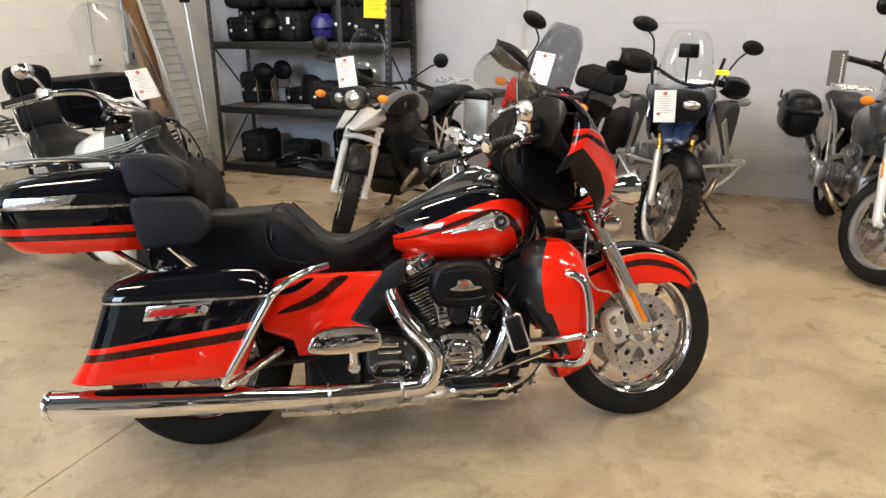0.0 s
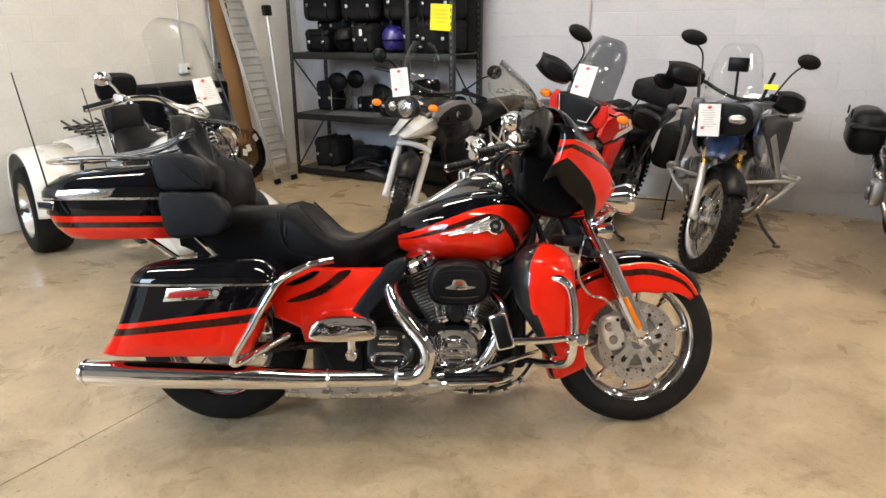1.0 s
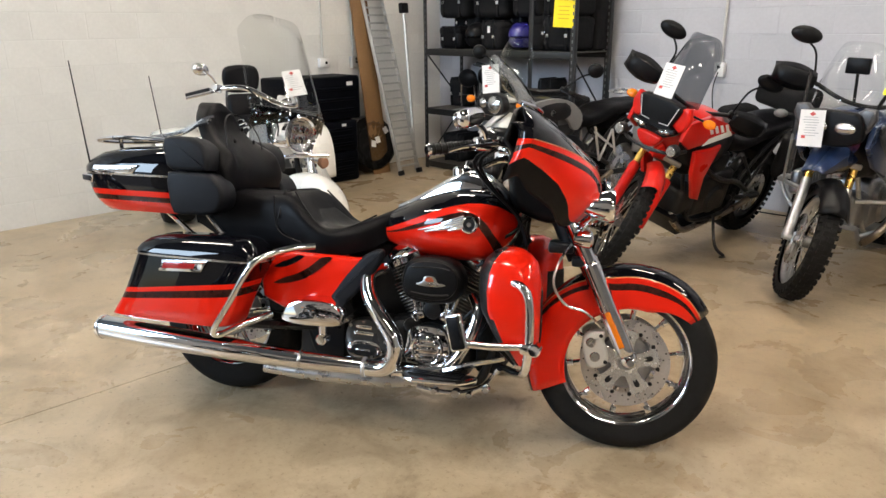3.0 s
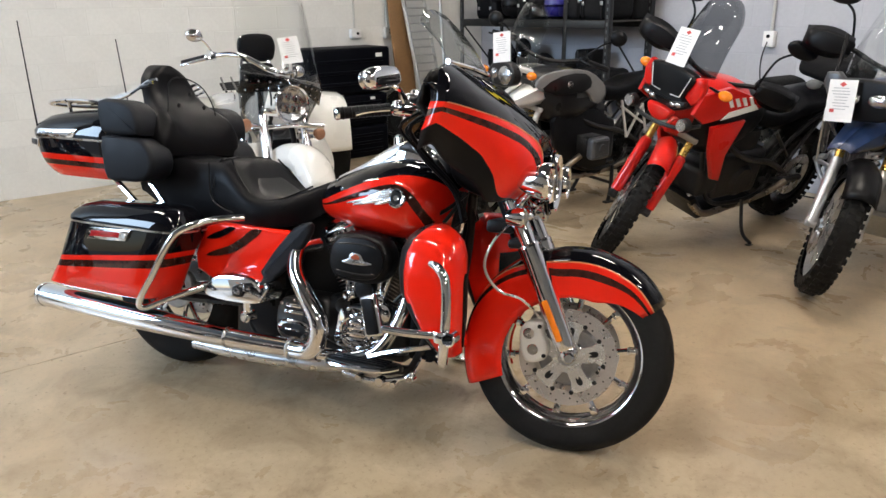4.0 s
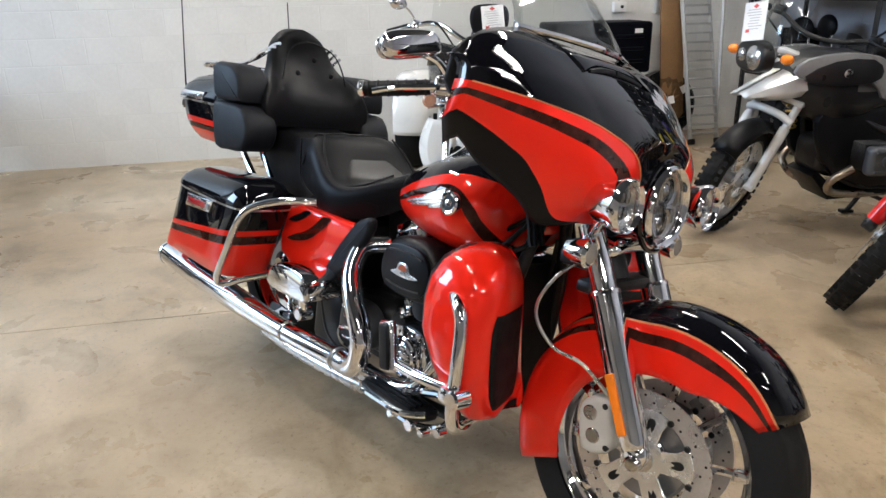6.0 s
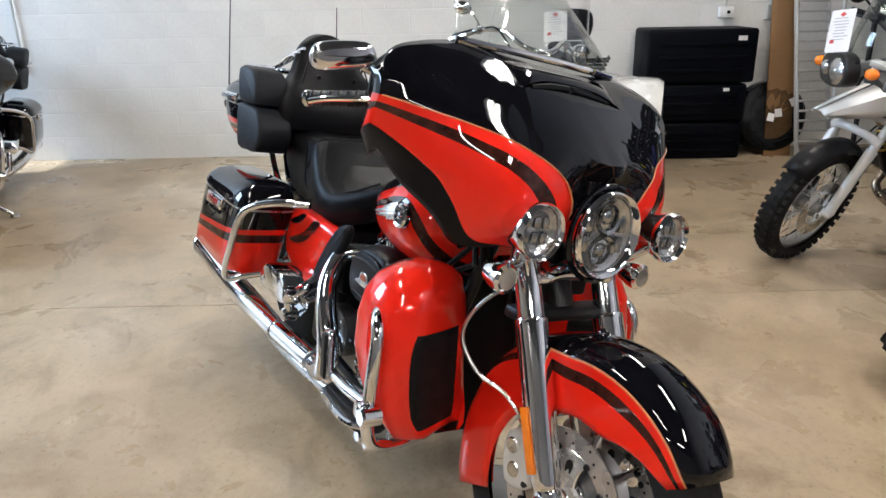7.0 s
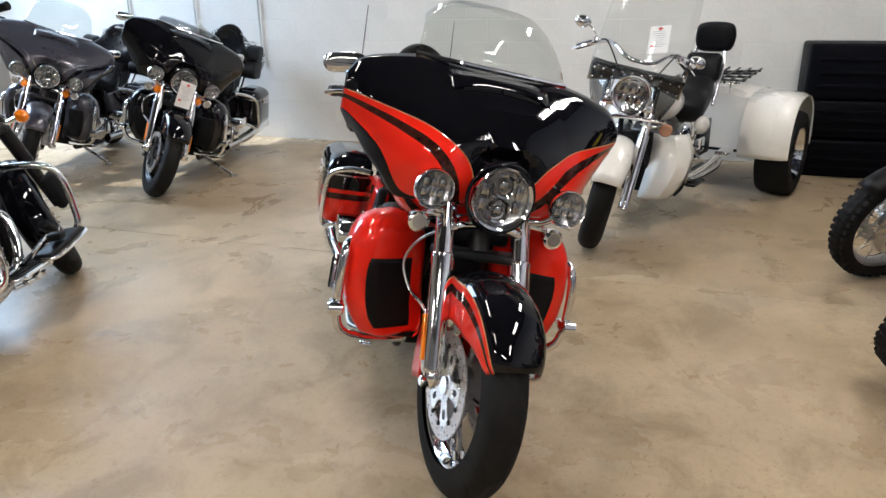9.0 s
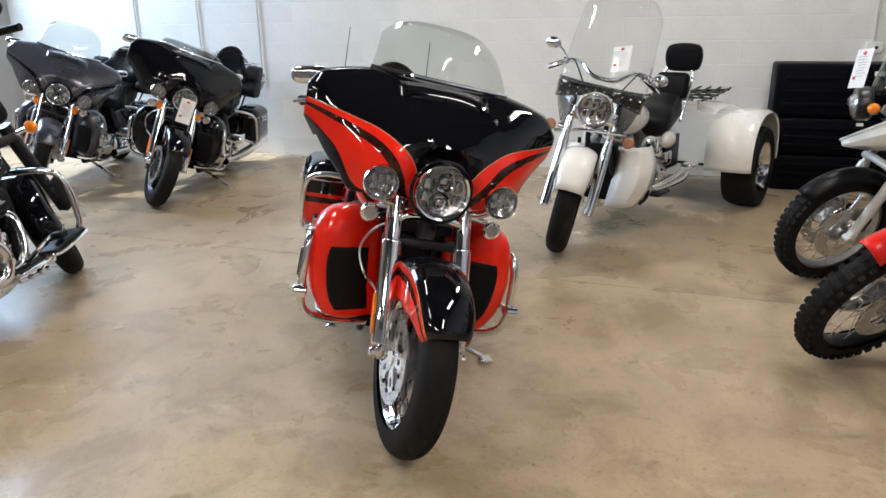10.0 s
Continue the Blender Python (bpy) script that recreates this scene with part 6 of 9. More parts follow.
def adv_bike(m, C, label, name="adventure_motorcycle"):
    root = thing(name, m, label, "motorcycle", "parked adventure motorcycles")
    T = adv_turn(C["steer"])
    fr = C.get("front_r", 0.335)
    ax = V(1.5, 0, fr)
    wire_wheel(root, ax, T, fr, fr - 0.080, C.get("front_w", 0.110), "front_wheel", C.get("knobs", True), C.get("rim"))
    wire_wheel(root, V(0, 0, 0.325), Matrix(), 0.325, 0.22, 0.155, "rear_wheel", C.get("knobs", True), C.get("rim"))
    top = V(1.195, 0, 0.93)
    for s in (-1, 1):
        a, b = top + V(0, s * 0.105, 0), ax + V(-0.02, s * 0.105, -0.005)
        bm = tube([a, a.lerp(b, 0.55)], 0.021, n=12)
        bm.transform(T)
        leg = part("fork_leg", bm, C["fork_top"], root)
        bm = tube([a.lerp(b, 0.50), a.lerp(b, 0.53), a.lerp(b, 0.92), b], [0.027, 0.027, 0.025, 0.030], n=12, sub=3)
        disc(0.018, 0.05, tuple(b + V(0.012, 0, 0)), (0, 1, 0), 12, 0.004, into=bm)
        bm.transform(T)
        part("slider", bm, C["fork_low"], leg)
        if C.get("guards"):
            bm = tube([a.lerp(b, 0.47) + V(0.014, 0, 0), a.lerp(b, 0.52) + V(0.018, 0, 0), a.lerp(b, 0.95) + V(0.016, 0, 0)], [0.026, 0.034, 0.031], n=14)
            bm.transform(T)
            part("fork_guard", bm, C["guards"], leg, "red fork guard")
        if C.get("side_amber"):
            bm = box(0.012, 0.008, 0.085, tuple(a.lerp(b, 0.55) + V(0.008, s * 0.028, 0)), 0.003, rot=(0, -26, 0))
            bm.transform(T)
            part("side_reflector", bm, AMBER, leg)
        bm = box(0.05, 0.04, 0.09, tuple(ax + V(-0.10, s * 0.075, 0.05)), 0.012, rot=(0, -25, 0))
        bm.transform(T)
        part("brake_caliper", bm, DARKCAST, leg)
    bm = box(0.06, 0.27, 0.03, tuple(top + V(0.0, 0, 0.02)), 0.01)
    box(0.06, 0.27, 0.035, tuple(top + V(0.085, 0, -0.17)), 0.01, into=bm)
    bm.transform(T)
    part("triple_clamp", bm, C.get("clamp", CAST), root)
    # low fender over the tyre
    rows = []
    for i in range(13):
        a0, a1, gap = C.get("fender_span", (45, 150, 0.03))
        ang = radians(a0 + (a1 - a0) * i / 12)
        rr = fr + gap
        rows.append([V(ax.x + (rr - 0.05 * t * t) * math.cos(ang), C.get("fender_w", 0.075) * t, ax.z + (rr - 0.05 * t * t) * math.sin(ang)) for t in (-1, -0.7, -0.35, 0, 0.35, 0.7, 1)])
    bm = skin(rows)
    bm.transform(T)
    part("front_fender", bm, C["fender"], root, thick=0.004)
    # shock inside the fork
    if C.get("spring"):
        bm = tube([(1.20 + 0.03 * math.cos(q * 0.9), 0.03 * math.sin(q * 0.9), 0.58 + 0.0045 * q) for q in range(56)], 0.006, n=6, sub=2)
        part("shock_spring", bm, C["spring"], root, "shock absorber spring")
    # beak
    L, W, z0, zt = C["beak"]
    for s in (-1, 1):
        rows = []
        for i in range(9):
            f = i / 8
            x = 1.20 + L * f
            w = W * (1 - C.get("taper", 0.55) * f ** 1.3)
            zz = z0 + (zt - z0) * (1 - f) - 0.02 * f
            rows.append([V(x, s * (0.012 if C.get("split") else 0.0), zz + 0.03 * (1 - f)), V(x, s * w * 0.55, zz + 0.022 * (1 - f)), V(x, s * w, zz - 0.012), V(x - 0.01, s * w * 1.05, zz - 0.02 - 0.08 * (1 - f)), V(x - 0.03, s * w * 0.9, zz - 0.025 - 0.095 * (1 - f) - 0.02 * math.sin(f * math.pi))])
        part("beak", skin(rows), C["beak_mat"], root, thick=0.005)
    # head lamps in a dark mask
    mask = round_outline(C["mask"])
    bm = plate([(y, z) for y, z in mask], 0.07, pose(C["lamp_x"], 0, 0, 0, 0, 90) @ pose(0, 0, 0, 0, 0, 0), 0.015, 3)
    part("lamp_mask", bm, C.get("mask_mat", PLASTIC), root)
    for k, (y, z, a, b) in enumerate(C["lamps"]):
        bm = ball(1, (C["lamp_x"] + 0.028, y, z), (0.025, a, b), n=20)
        lamp = part("headlight", bm, LENS, root, "clear headlight")
        bm = ball(1, (C["lamp_x"] + 0.033, y, z), (0.027, a * 1.02, b * 1.02), n=20)
        part("lens", bm, CLEAR, lamp).visible_shadow = False
        bm = ball(min(a, b) * 0.42, (C["lamp_x"] + 0.045, y, z), (0.5, 1, 1), n=12)
        part("bulb", bm, material("lamp_glass", (0.16, 0.17, 0.18), 0.05, metal=0.6), lamp)
    # windscreen
    sw, sh, sz, lean = C["screen"]
    rows = []
    for i in range(17):
        u = -1 + i / 8
        x0 = C["lamp_x"] - 0.02 - 0.10 * u * u
        h = sh * (1 - 0.30 * abs(u) ** 5)
        rows.append([V(x0 - lean * h * (k / 6) + 0.02 * math.sin(k / 6 * math.pi), sw * u * (1 - 0.16 * (k / 6) ** 2), sz + h * k / 6) for k in range(7)])
    ob = part("windscreen", skin(rows), C["glass"], root, "curved windscreen", thick=0.004)
    ob.visible_shadow = False
    # side fairing and tank
    rows = []
    TT = C["tank"]
    for i in range(19):
        x = 0.62 + (C["tank_front"] - 0.62) * i / 18
        zt2, zb, hw = soft_table(TT, x, 0.08)
        rows.append([V(x, hw * math.copysign(abs(math.sin(t)) ** 0.75, math.sin(t)), (zt2 + zb) / 2 + (zt2 - zb) / 2 * math.copysign(abs(math.cos(t)) ** 0.85, math.cos(t))) for t in (math.tau * k / 24 for k in range(24))])
    def tank_paint(i, j):
        t = (j + 0.5) / 24 * 360
        t = min(t, 360 - t)
        x = 0.62 + (C["tank_front"] - 0.62) * (i + 0.5) / 18
        return C["tank_bands"](x, t)
    part("fuel_tank", skin(rows, close_v=True, cap=True, bands=tank_paint), C["tank_mats"], root, C["tank_label"], angle=60)
    for nm, side_fn, mt, lab in C.get("panels", ()):
        for s in (-1, 1):
            part(nm, plate(side_fn, 0.035, pose(0.0, s * C.get("panel_y", 0.20), 0, 0, 0, s * C.get("panel_yaw", 0)), 0.012), mt, root, lab)
    # seat
    ST = [(-0.28, 0.90, 0.83, 0.10), (-0.05, 0.905, 0.82, 0.13), (0.20, 0.89, 0.78, 0.145), (0.32, 0.885, 0.76, 0.14), (0.40, 0.845, 0.74, 0.14), (0.55, 0.83, 0.72, 0.13), (0.68, 0.86, 0.74, 0.09), (0.74, 0.89, 0.80, 0.06)]
    rows = []
    for i in range(25):
        x = -0.28 + 1.02 * i / 24
        a, b, hw = soft_table(ST, x, 0.08)
        rows.append([V(x, hw * math.copysign(abs(math.sin(t)) ** 0.6, math.sin(t)), (a + b) / 2 + (a - b) / 2 * math.copysign(abs(math.cos(t)) ** 0.5, math.cos(t))) for t in (math.tau * k / 20 for k in range(20))])
    part("seat", skin(rows, close_v=True, cap=True), VINYL, root, "black vinyl dual seat", angle=60)
    bm = plate([(-0.42, 0.86), (-0.30, 0.90), (0.05, 0.82), (0.30, 0.70), (0.25, 0.62), (-0.05, 0.74), (-0.38, 0.82)], 0.24, None, 0.03)
    part("tail", bm, C.get("tail", PLASTIC), root)
    bm = bmesh.new()
    for s in (-1, 1):
        tube([(-0.34, s * 0.10, 0.93), (-0.20, s * 0.12, 0.955), (0.0, s * 0.12, 0.95)], 0.009, n=8, into=bm)
    for x in (-0.32, -0.22, -0.12, -0.02):
        tube([(x, -0.11, 0.945), (x, 0.11, 0.945)], 0.006, n=6, into=bm)
    part("luggage_rack", bm, STEEL, root)
    # frame
    bm = bmesh.new()
    for s in (-1, 1):
        tube([(1.15, s * 0.05, 0.86), (0.85, s * 0.15, 0.62), (0.50, s * 0.15, 0.52), (0.28, s * 0.13, 0.42)], 0.018, n=8, into=bm)
        tube([(0.50, s * 0.15, 0.52), (0.20, s * 0.13, 0.74), (-0.25, s * 0.10, 0.86)], 0.013, n=8, into=bm)
        tube([(0.34, s * 0.15, 0.46), (0.05, s * 0.13, 0.80)], 0.011, n=8, into=bm)
        tube([(0.55, s * 0.15, 0.72), (0.30, s * 0.14, 0.52)], 0.011, n=8, into=bm)
        tube([(1.12, s * 0.05, 0.80), (1.02, s * 0.10, 0.45), (0.85, s * 0.11, 0.28), (0.45, s * 0.11, 0.27), (0.36, s * 0.10, 0.40)], 0.014, n=8, into=bm)
        tube([(0.40, s * 0.09, 0.36), (0.18, s * 0.10, 0.33), (0.0, s * 0.10, 0.325)], 0.022, n=8, into=bm)
    part("frame", bm, C["frame"], root, C.get("frame_label", ""))
    bm = tube([(0.42, 0.02, 0.48), (0.14, 0.02, 0.74)], 0.03, n=10)
    part("shock", bm, DARKCAST, root)
    # engine
    bm = box(0.42, 0.26, 0.30, (0.72, 0, 0.46), 0.04, 3)
    box(0.26, 0.24, 0.20, (0.95, 0, 0.44), 0.05, 3, into=bm)
    disc(0.10, 0.30, (0.70, 0, 0.42), (0, 1, 0), 24, 0.02, into=bm)
    box(0.26, 0.22, 0.14, (0.74, 0, 0.66), 0.03, into=bm)
    part("crankcase", bm, C["engine"], root)
    for s in (-1, 1):
        cz = C.get("cylinder_z", 0.47)
        if C["boxer"]:
            cyl = part("cylinder", disc(0.055, 0.16, (0.86, s * 0.20, cz), (0, 1, 0), 20), C["engine"], root, "finned boxer cylinder")
            for k in range(8):
                part("fin", box(0.15, 0.006, 0.14, (0.86, s * (0.155 + 0.014 * k), cz), 0.003, 1), C["engine"], cyl)
            bm = box(0.17, 0.075, 0.155, (0.865, s * 0.305, cz - 0.005), 0.03, 4)
            disc(0.03, 0.02, (0.865, s * 0.345, cz), (0, 1, 0), 16, 0.004, into=bm)
            for dz in (-0.05, 0.05):
                box(0.13, 0.01, 0.012, (0.865, s * 0.343, cz - 0.005 + dz), 0.004, into=bm)
            part("valve_cover", bm, C.get("head_mat", CAST), cyl)
        bm = tube([(0.98, s * (0.26 if C["boxer"] else 0.06), 0.42), (1.06, s * (0.22 if C["boxer"] else 0.08), 0.34), (0.98, s * 0.14, 0.25), (0.70, s * 0.10, 0.22), (0.40, s * 0.12, 0.27), (0.25, s * 0.16, 0.36)], 0.021, n=10)
        part("exhaust_header", bm, material("tarnished_steel", (0.36, 0.30, 0.24), 0.32, metal=1.0, vary=0.2, scale=12), root)
    bm = tube([(0.20, -0.19, 0.42), (0.12, -0.20, 0.48), (-0.20, -0.22, 0.62), (-0.28, -0.22, 0.655)], [0.03, 0.055, 0.058, 0.045], n=16)
    part("silencer", bm, STEEL, root)
    bm = plate([(0.45, 0.22), (0.98, 0.20), (1.10, 0.34), (1.06, 0.36), (0.92, 0.235), (0.45, 0.25)], 0.24, None, 0.01)
    part("skid_plate", bm, C.get("skid", PLASTIC), root)
    # bars, guards, mirrors
    bm = tube([(1.03, -0.42, 1.085), (1.08, -0.26, 1.10), (1.14, -0.10, 1.06), (1.15, 0, 1.05), (1.14, 0.10, 1.06), (1.08, 0.26, 1.10), (1.03, 0.42, 1.085)], 0.0125, n=10)
    bm.transform(T)
    bar = part("handlebar", bm, C.get("bar", DARKCAST), root)
    for s in (-1, 1):
        bm = tube([(1.07, s * 0.29, 1.10), (1.03, s * 0.42, 1.085)], 0.017, n=10)
        bm.transform(T)
        part("grip", bm, PLASTIC, bar)
        bm = box(0.05, 0.06, 0.045, (1.08, s * 0.255, 1.105), 0.012)
        tube([(1.11, s * 0.24, 1.105), (1.13, s * 0.32, 1.10), (1.09, s * 0.43, 1.085)], 0.006, n=6, into=bm)
        bm.transform(T)
        part("lever", bm, C.get("lever", PLASTIC), bar)
        if C.get("handguards", True):
            rows = []
            for i in range(9):
                f = i / 8
                y = 0.24 + 0.22 * f
                x = 1.15 - 0.05 * f * f - 0.02 * (f > 0.95)
                h = 0.045 + 0.025 * math.sin(f * math.pi)
                rows.append([V(x - 0.03, s * y, 1.10 - h), V(x + 0.008, s * y, 1.10 - h * 0.5), V(x + 0.014, s * y, 1.105), V(x + 0.004, s * y, 1.105 + h * 0.6), V(x - 0.035, s * y, 1.105 + h)])
            bm = skin(rows)
            bm.transform(T)
            part("handguard", bm, C.get("guard_mat", PLASTIC), bar, thick=0.005)
        mx, my, mz, kind = C["mirror"]
        mz += s * C.get("mirror_dz", 0.0)
        bm = tube([(1.09, s * 0.24, 1.11), (1.10, s * (my - 0.06), (1.11 + mz) / 2 + 0.03), (mx, s * my, mz - 0.03)], 0.006, n=8)
        bm.transform(T)
        mir = part("mirror", bm, PLASTIC, bar, "black mirror on a stalk")
        sc = (0.028, 0.056, 0.052) if kind == "round" else (0.026, 0.082, 0.046)
        bm = ball(1, (mx, s * (my + 0.02), mz), sc, (0, 0, s * 8), 18)
        bm.transform(T)
        part("mirror_shell", bm, PLASTIC, mir)
        bm = ball(1, (mx - 0.012, s * (my + 0.02), mz), tuple(q * 0.86 for q in sc), (0, 0, s * 8), 18)
        bm.transform(T)
        part("mirror_glass", bm, MIRROR, mir)
        ix, iy, iz = C["ind"]
        bm = tube([(ix - 0.03, s * (iy - 0.12), iz), (ix - 0.01, s * (iy - 0.03), iz)], 0.007, n=6)
        ind = part("turn_signal", bm, PLASTIC, root, C.get("ind_label", "amber turn signal"))
        bm = ball(1, (ix, s * iy, iz), (0.028, 0.040, 0.026), n=14)
        part("lens", bm, C.get("ind_mat", AMBER), ind)
    for fn in C.get("extras", ()):
        fn(root, T)
    stand = C.get("stand", "side")
    if stand == "centre":
        bm = bmesh.new()
        for s in (-1, 1):
            tube([(0.52, s * 0.13, 0.26), (0.56, s * 0.17, 0.10), (0.60, s * 0.19, 0.012)], 0.014, n=8, into=bm)
            box(0.08, 0.04, 0.02, (0.60, s * 0.195, 0.010), 0.005, into=bm)
        tube([(0.55, -0.16, 0.14), (0.55, 0.16, 0.14)], 0.012, n=8, into=bm)
        part("centre_stand", bm, DARKCAST, root)
    bm = tube([(0.62, 0.14, 0.28), (0.66, 0.24, 0.12), (0.70, 0.34, -0.02 + C.get("stand_dz", 0))], 0.011, n=8)
    box(0.05, 0.05, 0.012, (0.70, 0.35, -0.035 + C.get("stand_dz", 0)), 0.004, into=bm)
    if stand == "side":
        part("kickstand", bm, DARKCAST, root, "black kickstand, folded out")
    else:
        bm.free()
    return root


def tag_card(m, label="white hanging price card with printed lines", w=0.115, h=0.175):
    """A price card, its face towards +x of m."""
    root = thing("price_card", m, label, "card", "price cards")
    part("card", box(0.0012, w, h), PAPER, root)
    bm = bmesh.new()
    rng = random.Random(7)
    for k in range(8):
        ww = w * rng.uniform(0.45, 0.75)
        box(0.0006, ww, 0.0032, (0.0011, rng.uniform(-0.008, 0.008), h * 0.30 - 0.0135 * k), into=bm)
    part("print", bm, INK, root)
    part("stamp", box(0.0006, 0.020, 0.016, (0.0011, -w * 0.27, -h * 0.24)), REDINK, root)
    part("mark", plate([(0, -0.012), (0.016, 0), (0, 0.012), (-0.016, 0)], 0.0006, pose(0.0011, 0, h * 0.39, 0, 0, 90)), REDINK, root)
    return root


def pannier(root, at, size, mat, lid, name="pannier", label="", yaw=0, soft=0.025):
    bm = box(size[0], size[1], size[2], at, soft, 4, rot=(0, 0, yaw))
    case = part(name, bm, mat, root, label)
    bm = box(size[0] + 0.012, size[1] + 0.012, size[2] * 0.16, (at[0], at[1], at[2] + size[2] * (0.46 if soft < 0.05 else 0.10)), 0.02 if soft < 0.05 else 0.025, 3, rot=(0, 0, yaw))
    part("lid", bm, lid, case)
    bm = bmesh.new()
    for dx in (-0.3, 0.3):
        box(0.03, 0.012, 0.06, (at[0] + dx * size[0], at[1] + math.copysign(size[1] / 2 + 0.005, at[1]), at[2] + size[2] * 0.36), 0.003, into=bm)
    part("latch", bm, PLASTIC, case)


def silver_adv():
    def cases(root, T):
        pannier(root, (-0.05, 0.36, 0.70), (0.42, 0.22, 0.36), WORNALU, PLASTIC, label="aluminium side case with black lid")
        part("case_mount", tube([(0.10, 0.14, 0.80), (0.05, 0.25, 0.80)], 0.01, n=6), STEEL, root)
        for s in (-1, 1):
            q = pose(1.05, s * 0.205, 0, 0, 0, -s * 5)
            out = [(0.30, 0.900), (0.24, 0.965), (0.06, 0.995), (-0.12, 0.975), (-0.25, 0.900), (-0.28, 0.820), (-0.24, 0.755), (-0.17, 0.770), (-0.10, 0.850), (0.18, 0.850)]
            panel = part("tank_side", plate(round_outline(out, 2), 0.030, q, 0.012, 2), PANELGREY, root, "grey tank side panel with black insert")
            out = [(0.25, 0.885), (0.10, 0.955), (-0.09, 0.962), (-0.155, 0.900), (-0.10, 0.842), (0.16, 0.838)]
            part("insert", plate(round_outline(out, 2), 0.036, q, 0.006, 2), SATIN, panel)
            bm = disc(0.021, 0.006, (0.03, s * 0.020, 0.895), (0, 1, 0), 20, 0.002)
            bm.transform(q)
            part("roundel", bm, STEEL, panel, "plain silver roundel")
            for x0, z0, x1, z1 in ((0.52, 0.74, 0.44, 0.47), (0.44, 0.47, 0.30, 0.70), (0.30, 0.70, 0.24, 0.50), (0.52, 0.70, 0.28, 0.56)):
                part("trellis_tube", tube([(x0, s * 0.165, z0), (x1, s * 0.165, z1)], 0.010, n=8), SILVER, root)
            part("belly_cover", plate(round_outline([(0.62, 0.28), (0.62, 0.62), (0.86, 0.72), (1.12, 0.70), (1.14, 0.56), (1.00, 0.34)], 2), 0.05, pose(0, s * 0.135, 0), 0.015), PLASTIC, root, "black engine side cover")
        bm = tube([(1.335, -0.12, 0.665), (1.355, -0.06, 0.690), (1.362, 0, 0.695), (1.355, 0.06, 0.690), (1.335, 0.12, 0.665)], 0.020, n=10)
        bm.transform(T)
        part("fork_brace", bm, SILVER, root, "silver fork brace")
    C = dict(steer=36, front_r=0.320, fork_top=SILVER, fork_low=SILVER, clamp=SILVER, fender=PLASTIC, spring=GOLD, beak=(0.33, 0.150, 0.80, 0.915), split=True, beak_mat=SILVER,
             mask=[(-0.115, 0.91), (-0.125, 0.99), (-0.07, 1.04), (0.07, 1.04), (0.13, 0.99), (0.12, 0.91), (0, 0.885)], lamp_x=1.46, mask_mat=SATIN, lamps=[(-0.062, 0.968, 0.036, 0.036), (0.045, 0.962, 0.068, 0.062)],
             screen=(0.170, 0.38, 1.02, 0.42), glass=SHIELD, tank_front=1.30,
             tank=[(0.62, 0.86, 0.72, 0.10), (0.75, 0.93, 0.66, 0.16), (0.95, 0.99, 0.60, 0.20), (1.12, 1.0, 0.62, 0.21), (1.22, 0.97, 0.70, 0.17), (1.30, 0.92, 0.78, 0.10)],
             tank_bands=lambda x, t: 0 if (x < 0.98 and x > 0.80 and 30 < t < 88) else 1, tank_mats=[TAILGREY, SATIN], tank_label="grey and black fuel tank",
             frame=DARKCAST, engine=DARKCAST, head_mat=GUNMETAL, boxer=True, bar=DARKCAST, handguards=False, mirror=(1.04, 0.36, 1.235, "round"), ind=(1.44, 0.245, 0.975), stand="centre", extras=[cases])
    C["mirror"], C["mirror_dz"] = (1.04, 0.40, 1.235, "round"), 0.06
    fx, fy, h = -1.83, 3.70, radians(-94)
    m = pose(fx - 1.5 * math.cos(h), fy - 1.5 * math.sin(h), 0, 0, 0, -94) @ pose(0, 0, 0, -2, 0, 0)
    adv_bike(m, C, "silver and black adventure motorcycle with knobbly tyres and an aluminium case")
    tag_card(m @ pose(1.49, 0.0, 1.135, 0, 0, 26) @ pose(0, 0, 0, 9, -14, 0), w=0.12, h=0.19)


